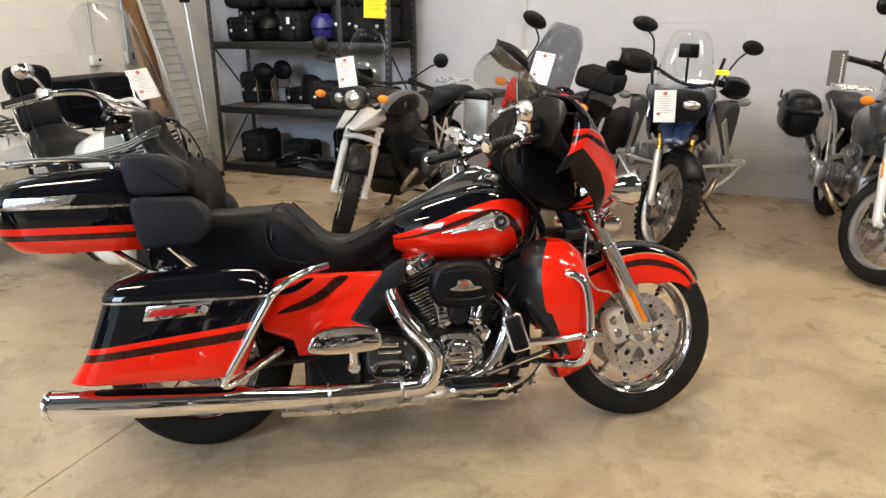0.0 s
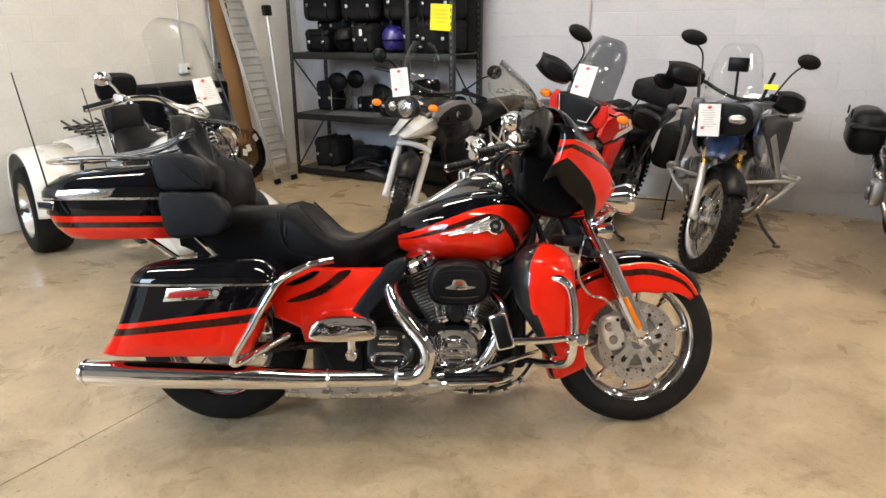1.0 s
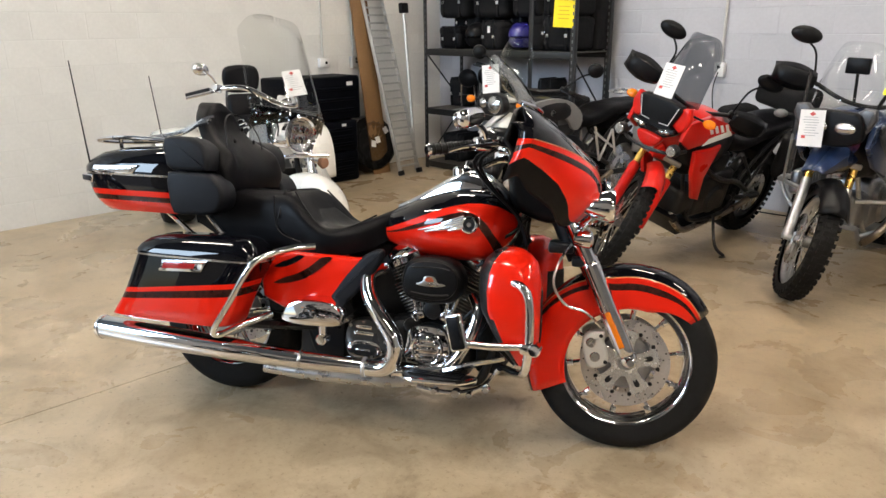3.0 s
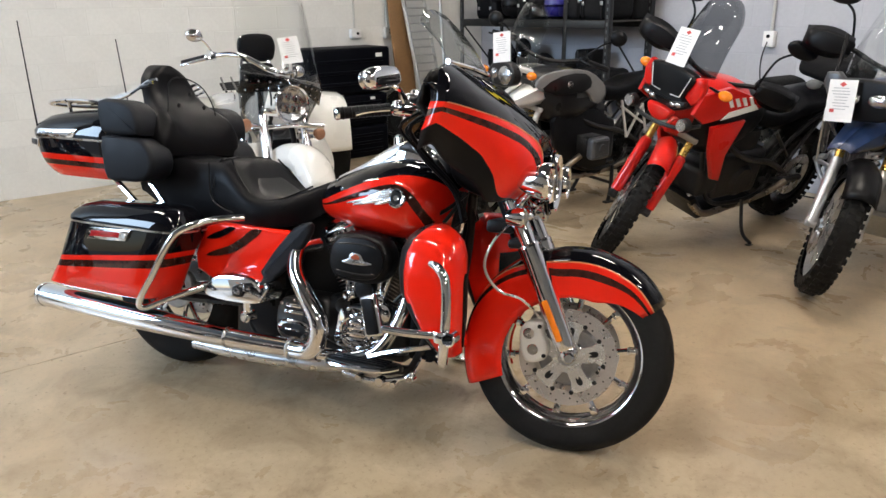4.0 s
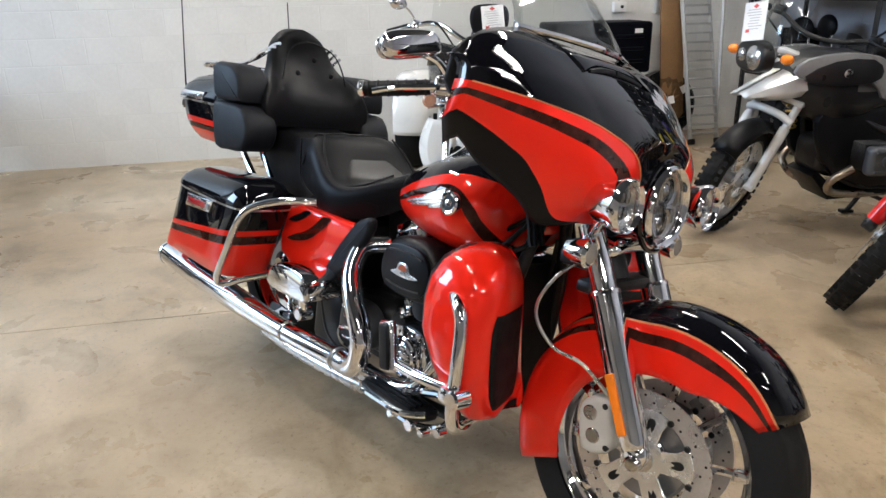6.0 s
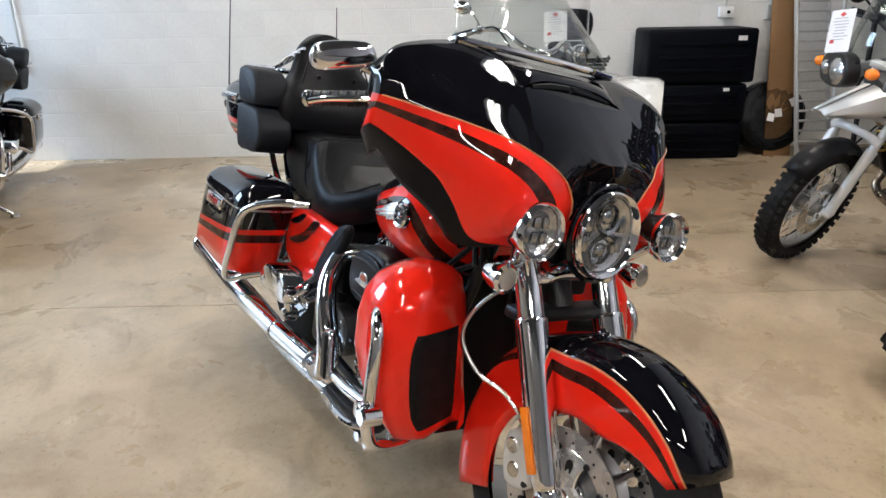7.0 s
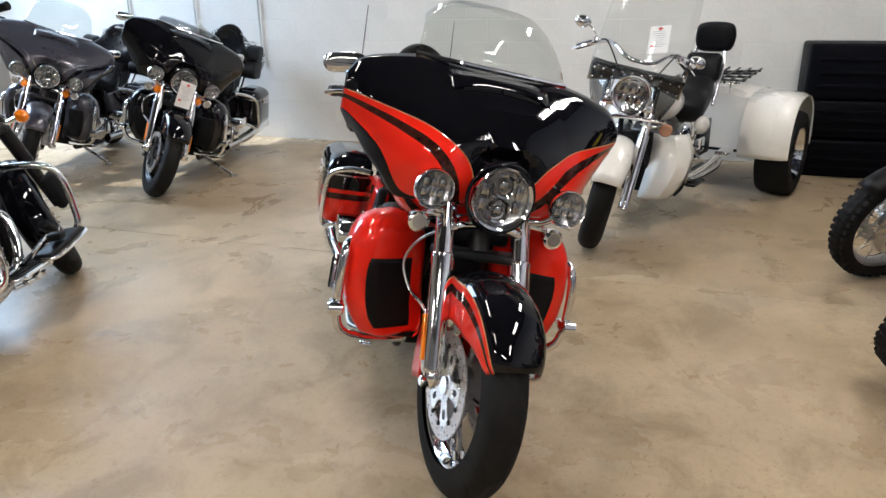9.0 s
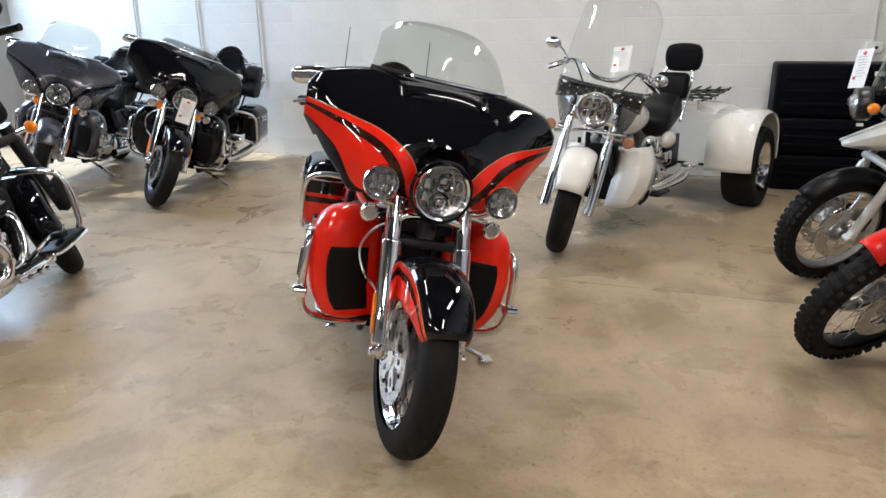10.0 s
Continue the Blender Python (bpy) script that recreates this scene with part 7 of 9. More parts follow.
def red_adv():
    def mask_parts(root, T):
        bm = tube([(1.36, -0.20, 0.865), (1.46, -0.15, 0.845), (1.50, 0, 0.84), (1.46, 0.15, 0.845), (1.36, 0.20, 0.865)], 0.011, n=8)
        guard = part("lamp_bar", bm, DARKCAST, root, "black lamp bar")
        for s in (-1, 1):
            lamp = part("spot_lamp", disc(0.036, 0.05, (1.47, s * 0.185, 0.875), (1, 0, 0), 20, 0.008), DARKCAST, root, "round auxiliary spot lamp")
            part("reflector", disc(0.030, 0.006, (1.497, s * 0.185, 0.875), (1, 0, 0), 20, 0.002), LENS, lamp)
        for s in (-1, 1):
            out = [(0.86, 0.93), (1.34, 0.87), (1.44, 0.93), (1.40, 1.03), (1.20, 1.06), (1.0, 1.0)]
            panel = part("side_fairing", plate(out, 0.03, pose(0, s * 0.222, 0, 0, 0, -s * 1.5), 0.012), BRIGHTRED, root, "red side fairing with white graphic")
            part("white_flash", plate([(0.93, 0.925), (1.22, 0.885), (1.17, 0.925), (0.97, 0.955)], 0.004, pose(0, s * 0.240, 0, 0, 0, -s * 1.5)), PAPER, panel)
            for k in range(4):
                part("graphic_stroke", plate([(0.98 + 0.055 * k, 0.955), (1.005 + 0.055 * k, 0.952), (1.045 + 0.055 * k, 0.998), (1.02 + 0.055 * k, 1.0)], 0.004, pose(0, s * 0.240, 0, 0, 0, -s * 1.5)), PAPER, panel)
            low = [(0.98, 0.86), (1.24, 0.84), (1.20, 0.70), (1.10, 0.52), (1.03, 0.50), (1.05, 0.66)]
            part("radiator_shroud", plate(low, 0.035, pose(0, s * 0.215, 0, 0, 0, -s * 1.5), 0.012), BRIGHTRED, root, "red radiator shroud")
        for s in (-1, 1):
            cheek = [(s * 0.098, 0.990), (s * 0.152, 0.962), (s * 0.185, 0.985), (s * 0.198, 1.05), (s * 0.175, 1.11), (s * 0.135, 1.10)]
            part("front_cowl", plate(cheek if s > 0 else cheek[::-1], 0.05, pose(1.405, 0, 0, 0, 0, 90), 0.014, 3), BRIGHTRED, root, "red front cowl")
            part("white_edge", tube([(1.457, s * 0.035, 0.985), (1.457, s * 0.094, 0.990), (1.455, s * 0.128, 1.10)], 0.0028, n=6, sub=1), PAPER, root)
            eye = [(s * 0.030, 0.932), (s * 0.085, 0.926), (s * 0.146, 0.958), (s * 0.140, 0.978), (s * 0.075, 0.962)]
            lamp = part("headlight", plate(eye if s > 0 else eye[::-1], 0.03, pose(1.450, 0, 0, 0, 0, 90), 0.006, 2), DARKCAST, root, "slanted twin headlight")
            for y, z in ((0.070, 0.945), (0.106, 0.953)):
                part("projector", ball(0.016, (1.464, s * y, z), (0.5, 1.3, 0.8), n=12), LENS, lamp)
        nose = round_outline([(-0.075, 0.915), (0.075, 0.915), (0.06, 0.86), (0, 0.835), (-0.06, 0.86)], 3)
        part("nose", plate(nose, 0.05, pose(1.45, 0, 0, 0, 0, 90), 0.014, 3), BRIGHTRED, root, "red nose panel")
        part("tail_bag", box(0.36, 0.34, 0.16, (-0.12, 0, 1.02), 0.05, 4), FABRIC, root, "black tail bag")
        for s in (-1, 1):
            part("soft_pannier", box(0.40, 0.17, 0.34, (-0.02, s * 0.26, 0.70), 0.06, 4), FABRIC, root, "black soft pannier")
        part("strap", tube([(0.02, 0.35, 0.80), (0.05, 0.37, 0.4), (0.0, 0.40, 0.05), (0.14, 0.42, -0.03)], 0.008, n=6), FABRIC, root)
    C = dict(steer=40, fender_span=(64, 106, 0.085), fender_w=0.062, taper=0.7, front_r=0.345, front_w=0.10, fork_top=GOLD, fork_low=DARKCAST, guards=BRIGHTRED, fender=BRIGHTRED, beak=(0.19, 0.055, 0.80, 0.86), beak_mat=BRIGHTRED,
             mask=[(-0.150, 0.958), (-0.105, 0.99), (-0.132, 1.11), (0.132, 1.11), (0.105, 0.99), (0.150, 0.958), (0.09, 0.915), (0, 0.895), (-0.09, 0.915)], lamp_x=1.42, lamps=[],
             screen=(0.155, 0.38, 1.09, 0.45), glass=SMOKESHIELD, tank_front=1.30,
             tank=[(0.62, 0.90, 0.74, 0.08), (0.75, 0.97, 0.68, 0.14), (0.95, 1.04, 0.62, 0.185), (1.12, 1.06, 0.62, 0.19), (1.22, 1.03, 0.70, 0.16), (1.30, 0.97, 0.80, 0.10)],
             tank_bands=lambda x, t: 0 if (x > 0.93 and t < 80) else 1, tank_mats=[BRIGHTRED, PLASTIC], tank_label="red and black fuel tank",
             frame=DARKCAST, engine=DARKCAST, boxer=False, bar=DARKCAST, guard_mat=PLASTIC, mirror=(1.06, 0.30, 1.36, "oval"), ind=(1.34, 0.27, 1.05), rim=DARKCAST, stand_dz=0.12, extras=[mask_parts])
    fx, fy, h = -0.81, 3.70, radians(-95)
    m = pose(fx - 1.5 * math.cos(h), fy - 1.5 * math.sin(h), 0.004, 0, 0, -95) @ pose(0, 0, 0, -15, 0, 0)
    adv_bike(m, C, "red and black adventure motorcycle with gold forks and soft luggage")
    tag_card(m @ pose(1.40, -0.02, 1.21, 0, -22, 0) @ pose(0, 0, 0, 6, 0, 0), w=0.12, h=0.19)


def blue_adv():
    def extra(root, T):
        for s in (-1, 1):
            bm = tube([(0.98, s * 0.33, 0.56), (0.95, s * 0.385, 0.545), (0.92, s * 0.41, 0.53), (0.80, s * 0.41, 0.53), (0.70, s * 0.30, 0.50)], 0.0125, n=10)
            tube([(0.92, s * 0.41, 0.53), (0.98, s * 0.30, 0.40), (1.02, s * 0.13, 0.30)], 0.0125, n=10, into=bm)
            tube([(1.14, s * 0.10, 0.52), (1.04, s * 0.28, 0.53), (0.92, s * 0.41, 0.53)], 0.0125, n=10, into=bm)
            part("crash_bar", bm, WORNALU, root, "silver tubular crash bar")
            out = [(0.98, 0.98), (1.36, 0.97), (1.40, 0.86), (1.26, 0.74), (1.05, 0.66), (1.0, 0.78)]
            part("side_fairing", plate(out, 0.03, pose(0, s * 0.225, 0, 0, 0, -s * 2.0), 0.012), BLUE, root, "dark blue side fairing")
            out = round_outline([(-0.18, 0.91), (-0.06, 0.965), (0.13, 0.975), (0.15, 0.92), (0.06, 0.80), (-0.02, 0.68), (-0.07, 0.61), (-0.12, 0.68)], 2)
            part("tank_plate", plate(out, 0.03, pose(1.18, s * 0.262, 0, 0, 0, -s * 24), 0.012), GREYPAINT, root, "charcoal flared tank panel")
            rib = [(0.02, 0.86), (0.065, 0.83), (-0.02, 0.68), (-0.095, 0.555), (-0.125, 0.575), (-0.05, 0.73)]
            part("tank_blade", plate(rib, 0.012, pose(1.19, s * 0.280, 0, 0, 0, -s * 24), 0.004), WORNALU, root, "silver diagonal tank blade")
            cowl = [(s * 0.105, 1.03), (s * 0.14, 1.065), (s * 0.195, 1.06), (s * 0.205, 1.01), (s * 0.175, 0.95), (s * 0.148, 0.91), (s * 0.155, 0.98)]
            part("front_cowl", plate(cowl[::s], 0.05, pose(1.415, 0, 0, 0, 0, 90), 0.014, 3), GUNMETAL, root, "silver grey front cowl")
            bm = tube([(1.40, s * 0.17, 1.02), (1.30, s * 0.20, 1.16), (1.26, s * 0.215, 1.22)], 0.010, n=6)
            part("wind_deflector", bm, PLASTIC, root)
        part("phone_mount", box(0.03, 0.12, 0.085, (1.20, 0.0, 1.255), 0.008), PLASTIC, root, "black navigation screen")
        part("mount_arm", tube([(1.16, 0, 1.06), (1.19, 0, 1.22)], 0.008, n=6), DARKCAST, root)
        part("yellow_note", box(0.002, 0.075, 0.03, (1.33, 0.215, 1.145), rot=(0, -20, 0)), material("yellow_sticker", (0.75, 0.72, 0.02), 0.5), root)
    C = dict(steer=32, front_r=0.335, fork_top=GOLD, fork_low=WORNALU, fender=PLASTIC, spring=STEEL, beak=(0.40, 0.115, 0.77, 0.885), beak_mat=BLUE,
             mask=[(-0.16, 0.905), (-0.15, 1.0), (-0.10, 1.04), (0.10, 1.04), (0.15, 1.0), (0.16, 0.905), (0.08, 0.86), (-0.08, 0.86)], lamp_x=1.43, lamps=[(-0.07, 0.955, 0.062, 0.034), (0.075, 0.955, 0.055, 0.032)],
             screen=(0.165, 0.33, 1.05, 0.55), glass=CLEARSHIELD, tank_front=1.34,
             tank=[(0.62, 0.88, 0.72, 0.10), (0.75, 0.96, 0.66, 0.16), (0.95, 1.03, 0.62, 0.20), (1.12, 1.04, 0.64, 0.20), (1.24, 1.01, 0.72, 0.17), (1.34, 0.97, 0.80, 0.12)],
             tank_bands=lambda x, t: 0 if t < 60 else 1, tank_mats=[BLUE, PLASTIC], tank_label="dark blue fuel tank",
             frame=WORNALU, engine=CAST, boxer=True, cylinder_z=0.53, mirror=(1.08, 0.35, 1.345, "oval"), mirror_dz=0.02, ind=(1.20, 0.36, 0.965), ind_mat=material("smoked_lens", (0.12, 0.12, 0.12), 0.2), ind_label="smoked turn signal", skid=WORNALU, stand_dz=0.045, extras=[extra])
    fx, fy, h = 0.235, 4.02, radians(-91)
    m = pose(fx - 1.5 * math.cos(h), fy - 1.5 * math.sin(h), 0.005, 0, 0, -91) @ pose(0, 0, 0, -2, 0, 0)
    adv_bike(m, C, "dark blue adventure motorcycle with silver crash bars")
    tag_card(m @ pose(1.505, -0.075, 0.945, 0, -6, 0) @ pose(0, 0, 0, 4, 0, 0), w=0.125, h=0.19)


def grey_road():
    def extra(root, T):
        for s in (-1, 1):
            pannier(root, (0.05, s * 0.35, 0.74), (0.46, 0.24, 0.32), PLASTIC, PLASTIC, label="black hard side case", soft=0.10)
        bm = plate([(-0.15, 0.80), (-0.19, 0.95), (-0.10, 1.10), (0.10, 1.10), (0.19, 0.95), (0.15, 0.80)], 0.22, pose(1.22, 0, 0, 0, 0, 90), 0.05, 3)
        part("front_fairing", bm, GREYPAINT, root, "charcoal half fairing")
        for s in (-1, 1):
            bm = plate(round_outline([(0.95, 0.66), (1.10, 0.72), (1.28, 0.72), (1.30, 0.64), (1.15, 0.58), (0.98, 0.60)]), 0.02, pose(0, s * 0.20, 0), 0.006)
            part("badge_panel", bm, GREYPAINT, root)
            part("badge", plate(round_outline([(1.05, 0.66), (1.10, 0.685), (1.18, 0.68), (1.20, 0.655), (1.14, 0.635), (1.07, 0.64)]), 0.006, pose(0, s * 0.212, 0)), STEEL, root, "silver oval badge")
    C = dict(steer=36, front_r=0.325, knobs=False, fork_top=WORNALU, fork_low=SILVER, fender=GREYPAINT, side_amber=True, beak=(0.25, 0.07, 0.80, 0.86), beak_mat=GREYPAINT,
             mask=[(-0.12, 0.86), (-0.13, 0.98), (0, 1.03), (0.13, 0.98), (0.12, 0.86), (0, 0.83)], lamp_x=1.37, lamps=[(0, 0.93, 0.085, 0.075)],
             screen=(0.18, 0.26, 1.04, 0.6), glass=SHIELD, tank_front=1.24,
             tank=[(0.62, 0.86, 0.72, 0.10), (0.75, 0.93, 0.66, 0.16), (0.95, 0.97, 0.62, 0.19), (1.10, 0.97, 0.64, 0.19), (1.24, 0.92, 0.74, 0.14)],
             tank_bands=lambda x, t: 0, tank_mats=[GREYPAINT], tank_label="charcoal fuel tank", frame=WORNALU, engine=CAST, boxer=True, lever=PLASTIC, handguards=False,
             mirror=(1.05, 0.36, 1.40, "round"), ind=(1.30, 0.24, 0.985), stand_dz=0.065, extras=[extra])
    fx, fy, h = 1.44, 3.98, radians(-85)
    m = pose(fx - 1.5 * math.cos(h), fy - 1.5 * math.sin(h), 0.005, 0, 0, -85) @ pose(0, 0, 0, -5, 0, 0)
    adv_bike(m, C, "charcoal road motorcycle with black hard side cases", "road_motorcycle")


silver_adv()
red_adv()
blue_adv()
grey_road()

# ---- white trike ----
def trike():
    h = -18.5
    m = pose(-3.63, 2.83, 0, 0, 0, h)
    root = thing("trike", m, "pearl white three-wheeled motorcycle with chrome rack and black seat", "trike")
    rk = radians(31)
    ax = V(1.76, 0, 0.315)
    top = V(1.76 - math.tan(rk) * 0.60, 0, 0.915)
    R = Vector((-math.sin(rk), 0, math.cos(rk)))
    T = Matrix.Translation(top) @ Matrix.Rotation(radians(25), 4, R) @ Matrix.Translation(-top)
    bm = lathe(tyre_profile(0.315, 0.20, 0.15), tuple(ax), (0, 1, 0), 48)
    bm.transform(T)
    wheel = part("front_wheel", bm, TYRE, root, "wide black front tyre")
    bm = lathe([(0.03, -0.05), (0.10, -0.03), (0.185, -0.04), (0.20, -0.055), (0.205, -0.05), (0.19, 0), (0.205, 0.05), (0.20, 0.055), (0.185, 0.04), (0.10, 0.03), (0.03, 0.05)], tuple(ax), (0, 1, 0), 40)
    bm.transform(T)
    part("rim", bm, CHROME, wheel)
    rows = []
    for i in range(17):
        ang = radians(28 + 130 * i / 16)
        rr, hw = 0.355, 0.098 - 0.02 * max(0, 1 - i / 3)
        row = []
        for k in range(13):
            t = -1 + k / 6
            q = max(-1, min(1, t * 1.4))
            row.append(V(ax.x + (rr - 0.045 * (1 - math.cos(q * math.pi / 2)) - max(0, abs(t) - 0.714) * 0.30) * math.cos(ang), hw * math.sin(q * math.pi / 2), ax.z + (rr - 0.045 * (1 - math.cos(q * math.pi / 2)) - max(0, abs(t) - 0.714) * 0.30) * math.sin(ang)))
        rows.append(row)
    bm = skin(rows)
    bm.transform(T)
    part("front_fender", bm, WHITE, root, "white front fender", thick=0.004)
    for s in (-1, 1):
        a, b = top + V(0.02, s * 0.135, 0), ax + V(0.02, s * 0.135, -0.03)
        bm = tube([a, a.lerp(b, 0.5)], 0.024, n=14)
        tube([a.lerp(b, 0.42), a.lerp(b, 0.45), a.lerp(b, 0.97), b], [0.030, 0.031, 0.029, 0.030], n=14, sub=3, into=bm)
        bm.transform(T)
        part("fork_leg", bm, CHROME, root, "chrome fork leg")
        bm = tube([(1.50, s * 0.10, 0.715), (1.515, s * 0.20, 0.715)], 0.015, n=10)
        bm.transform(T)
        sig = part("turn_signal", bm, CHROME, root, "chrome bar turn signal with pale amber lens")
        bm = lathe([(0.0001, -0.03), (0.030, -0.02), (0.038, 0.01), (0.030, 0.024), (0.0001, 0.03)], (1.52, s * 0.245, 0.712), (1, 0, 0), 20)
        bm.transform(T)
        part("lens", bm, material("pale_amber_lens", (0.42, 0.22, 0.14), 0.15, coat=0.5), sig)
        # leg shields
        rows = []
        for i in range(12):
            f = i / 11
            z = 0.235 + 0.375 * f
            x0 = 1.37 - 0.10 * f
            w = 0.085 + 0.03 * math.sin(f * math.pi)
            y0 = 0.155 + 0.06 * math.sin(f * math.pi * 0.8)
            rows.append([V(x0 + 0.03, s * (y0 - w), z), V(x0 + 0.05, s * (y0 - w * 0.3), z), V(x0 + 0.035, s * (y0 + w * 0.5), z), V(x0 - 0.03, s * (y0 + w), z), V(x0 - 0.09, s * (y0 + w * 1.02), z)])
        part("leg_shield", skin(rows), WHITE, root, "white leg shield with black inner panel", thick=0.012)
        bm = tube([(1.155, s * 0.245, 0.62), (1.15, s * 0.25, 0.40), (1.12, s * 0.245, 0.27), (1.18, s * 0.22, 0.22)], 0.013, n=8)
        part("shield_edge", bm, PLASTIC, root)
    part("radiator", box(0.05, 0.22, 0.36, (1.33, 0, 0.44), 0.01), DARKMESH, root)
    part("lamp_bar", tube([(1.515, -0.24, 0.714), (1.535, 0, 0.735), (1.515, 0.24, 0.714)], 0.013, n=10), CHROME, root, "chrome light bar")
    round_lamp(root, T, (1.575, 0, 0.868), 0.100, (1, 0, 0.05), "headlight", 0, 0.13, "large chrome headlight")
    bm = box(0.05, 0.30, 0.05, (1.50, 0, 0.80), 0.02)
    bm.transform(T)
    part("triple_clamp", bm, CHROME, root)
    # clear windshield with a studded black lower edge
    rows, low = [], []
    for i in range(21):
        u = -1 + i / 10
        x0 = 1.56 - 0.13 * u * u
        rows.append([V(x0 - 0.34 * (k / 6) * (1 - 0.2 * abs(u) ** 4) * 1.0, 0.275 * u * (1 - 0.10 * (k / 6)), 0.98 + 0.56 * (k / 6) * (1 - 0.22 * abs(u) ** 5)) for k in range(7)])
        low.append([V(x0 + 0.006, 0.27 * u, 0.945 - 0.07 * abs(u) ** 1.5), V(x0 + 0.015, 0.27 * u, 0.995 - 0.02 * abs(u)), V(x0 - 0.012, 0.268 * u, 1.015 - 0.01 * abs(u))])
    bm = skin(rows)
    bm.transform(T)
    part("windshield", bm, CLEARSHIELD, root, "tall clear windshield", thick=0.004).visible_shadow = False
    for s in (-1, 1):
        side = [[V(1.545 - 0.02 * k, s * (0.13 + 0.028 * k), 1.0 - 0.01 * k), V(1.525 - 0.02 * k, s * (0.145 + 0.024 * k), 0.80 + 0.02 * k), V(1.50 - 0.02 * k, s * (0.15 + 0.016 * k), 0.64 + 0.03 * k)] for k in range(6)]
        bm = skin(side)
        bm.transform(T)
        part("lower_wing", bm, SMOKESHIELD, root, "smoked lower wind wing", thick=0.004)
    bm = skin(low)
    bm.transform(T)
    trim = part("windshield_bag", bm, DARKSHIELD, root, "dark smoked studded windshield edge", thick=0.008)
    for r in low[1::2]:
        for q in (0.2, 0.8):
            bm = ball(0.006, tuple(r[0].lerp(r[1], q) + V(0.003, 0, 0)), n=8)
            bm.transform(T)
            part("stud", bm, CHROME, trim)
    # bars
    bm = tube([(0.93, -0.46, 1.035), (1.03, -0.36, 1.09), (1.22, -0.24, 1.13), (1.38, -0.09, 1.08), (1.38, 0.09, 1.08), (1.22, 0.24, 1.13), (1.03, 0.36, 1.09), (0.93, 0.46, 1.035)], 0.0155, n=12)
    T0, T = T, T @ Matrix.Translation((1.38, 0, -0.045)) @ Matrix.Rotation(radians(5), 4, "Z") @ Matrix.Translation((-1.38, 0, 0)) @ Matrix.Diagonal((1, 0.74, 1, 1))
    bm.transform(T)
    bar = part("handlebar", bm, CHROME, root, "wide chrome handlebar")
    for s in (-1, 1):
        bm = tube([(1.01, s * 0.375, 1.08), (0.90, s * 0.49, 1.02)], 0.019, n=10)
        bm.transform(T)
        part("grip", bm, PLASTIC, bar)
        bm = box(0.07, 0.06, 0.055, (1.05, s * 0.35, 1.10), 0.014)
        tube([(1.09, s * 0.35, 1.095), (1.06, s * 0.43, 1.065), (0.95, s * 0.53, 1.010)], 0.009, n=6, into=bm)
        bm.transform(T)
        part("lever", bm, CHROME, bar)
        dz = -0.10 if s > 0 else 0.0
        bm = tube([(1.05, s * 0.35, 1.12), (1.04, s * 0.40, 1.16 + dz * 0.5), (1.03, s * 0.455, 1.185 + dz)], 0.007, n=6)
        bm.transform(T)
        mir = part("mirror", bm, CHROME, bar, "chrome oval mirror")
        bm = ball(1, (1.025, s * 0.50, 1.195 + dz), (0.045, 0.074, 0.040), n=18)
        bm.transform(T)
        part("mirror_shell", bm, CHROME, mir)
        bm = tube([(1.08, s * 0.33, 1.11), (1.26, s * 0.27, 1.13), (1.42, s * 0.12, 0.98), (1.40, s * 0.05, 0.88)], 0.006, n=6)
        bm.transform(T)
        part("cable", bm, PLASTIC, bar)
    T = T0
    # tank, seat, engine
    TT = [(0.82, 0.80, 0.70, 0.10), (0.95, 0.86, 0.66, 0.16), (1.10, 0.90, 0.64, 0.185), (1.25, 0.91, 0.66, 0.175), (1.38, 0.88, 0.70, 0.12), (1.42, 0.85, 0.74, 0.06)]
    rows = []
    for i in range(17):
        x = 0.82 + 0.60 * i / 16
        a, b, w = soft_table(TT, x, 0.08)
        rows.append([V(x, w * math.copysign(abs(math.sin(t)) ** 0.8, math.sin(t)), (a + b) / 2 + (a - b) / 2 * math.copysign(abs(math.cos(t)) ** 0.9, math.cos(t))) for t in (math.tau * k / 24 for k in range(24))])
    tk = part("fuel_tank", skin(rows, close_v=True, cap=True), WHITE, root, "white teardrop fuel tank", angle=60)
    part("console", box(0.34, 0.07, 0.02, (1.10, 0, 0.905), 0.01, rot=(0, -6, 0)), CHROME, tk)
    part("tank_pad", ball(1, (1.18, 0.0, 0.90), (0.10, 0.05, 0.03), n=16), VINYL, tk)
    ST = [(0.28, 0.86, 0.66, 0.13), (0.45, 0.80, 0.62, 0.16), (0.58, 0.78, 0.60, 0.18), (0.68, 0.72, 0.58, 0.19), (0.80, 0.73, 0.60, 0.15), (0.92, 0.78, 0.66, 0.09)]
    rows = []
    for i in range(21):
        x = 0.28 + 0.64 * i / 20
        a, b, w = soft_table(ST, x, 0.08)
        rows.append([V(x, w * math.copysign(abs(math.sin(t)) ** 0.6, math.sin(t)), (a + b) / 2 + (a - b) / 2 * math.copysign(abs(math.cos(t)) ** 0.55, math.cos(t))) for t in (math.tau * k / 20 for k in range(20))])
    part("seat", skin(rows, close_v=True, cap=True), VINYL, root, "black two-step vinyl seat", angle=60)
    bm = plate(round_outline([(-0.105, 1.005), (-0.135, 1.06), (-0.14, 1.13), (-0.11, 1.19), (0, 1.205), (0.11, 1.19), (0.14, 1.13), (0.135, 1.06), (0.105, 1.005), (0, 0.995)], 3), 0.085, pose(0.0, 0.02, 0, 0, 0, 90), 0.034, 4)
    part("backrest", bm, VINYL, root, "black padded backrest on chrome bars")
    bm = bmesh.new()
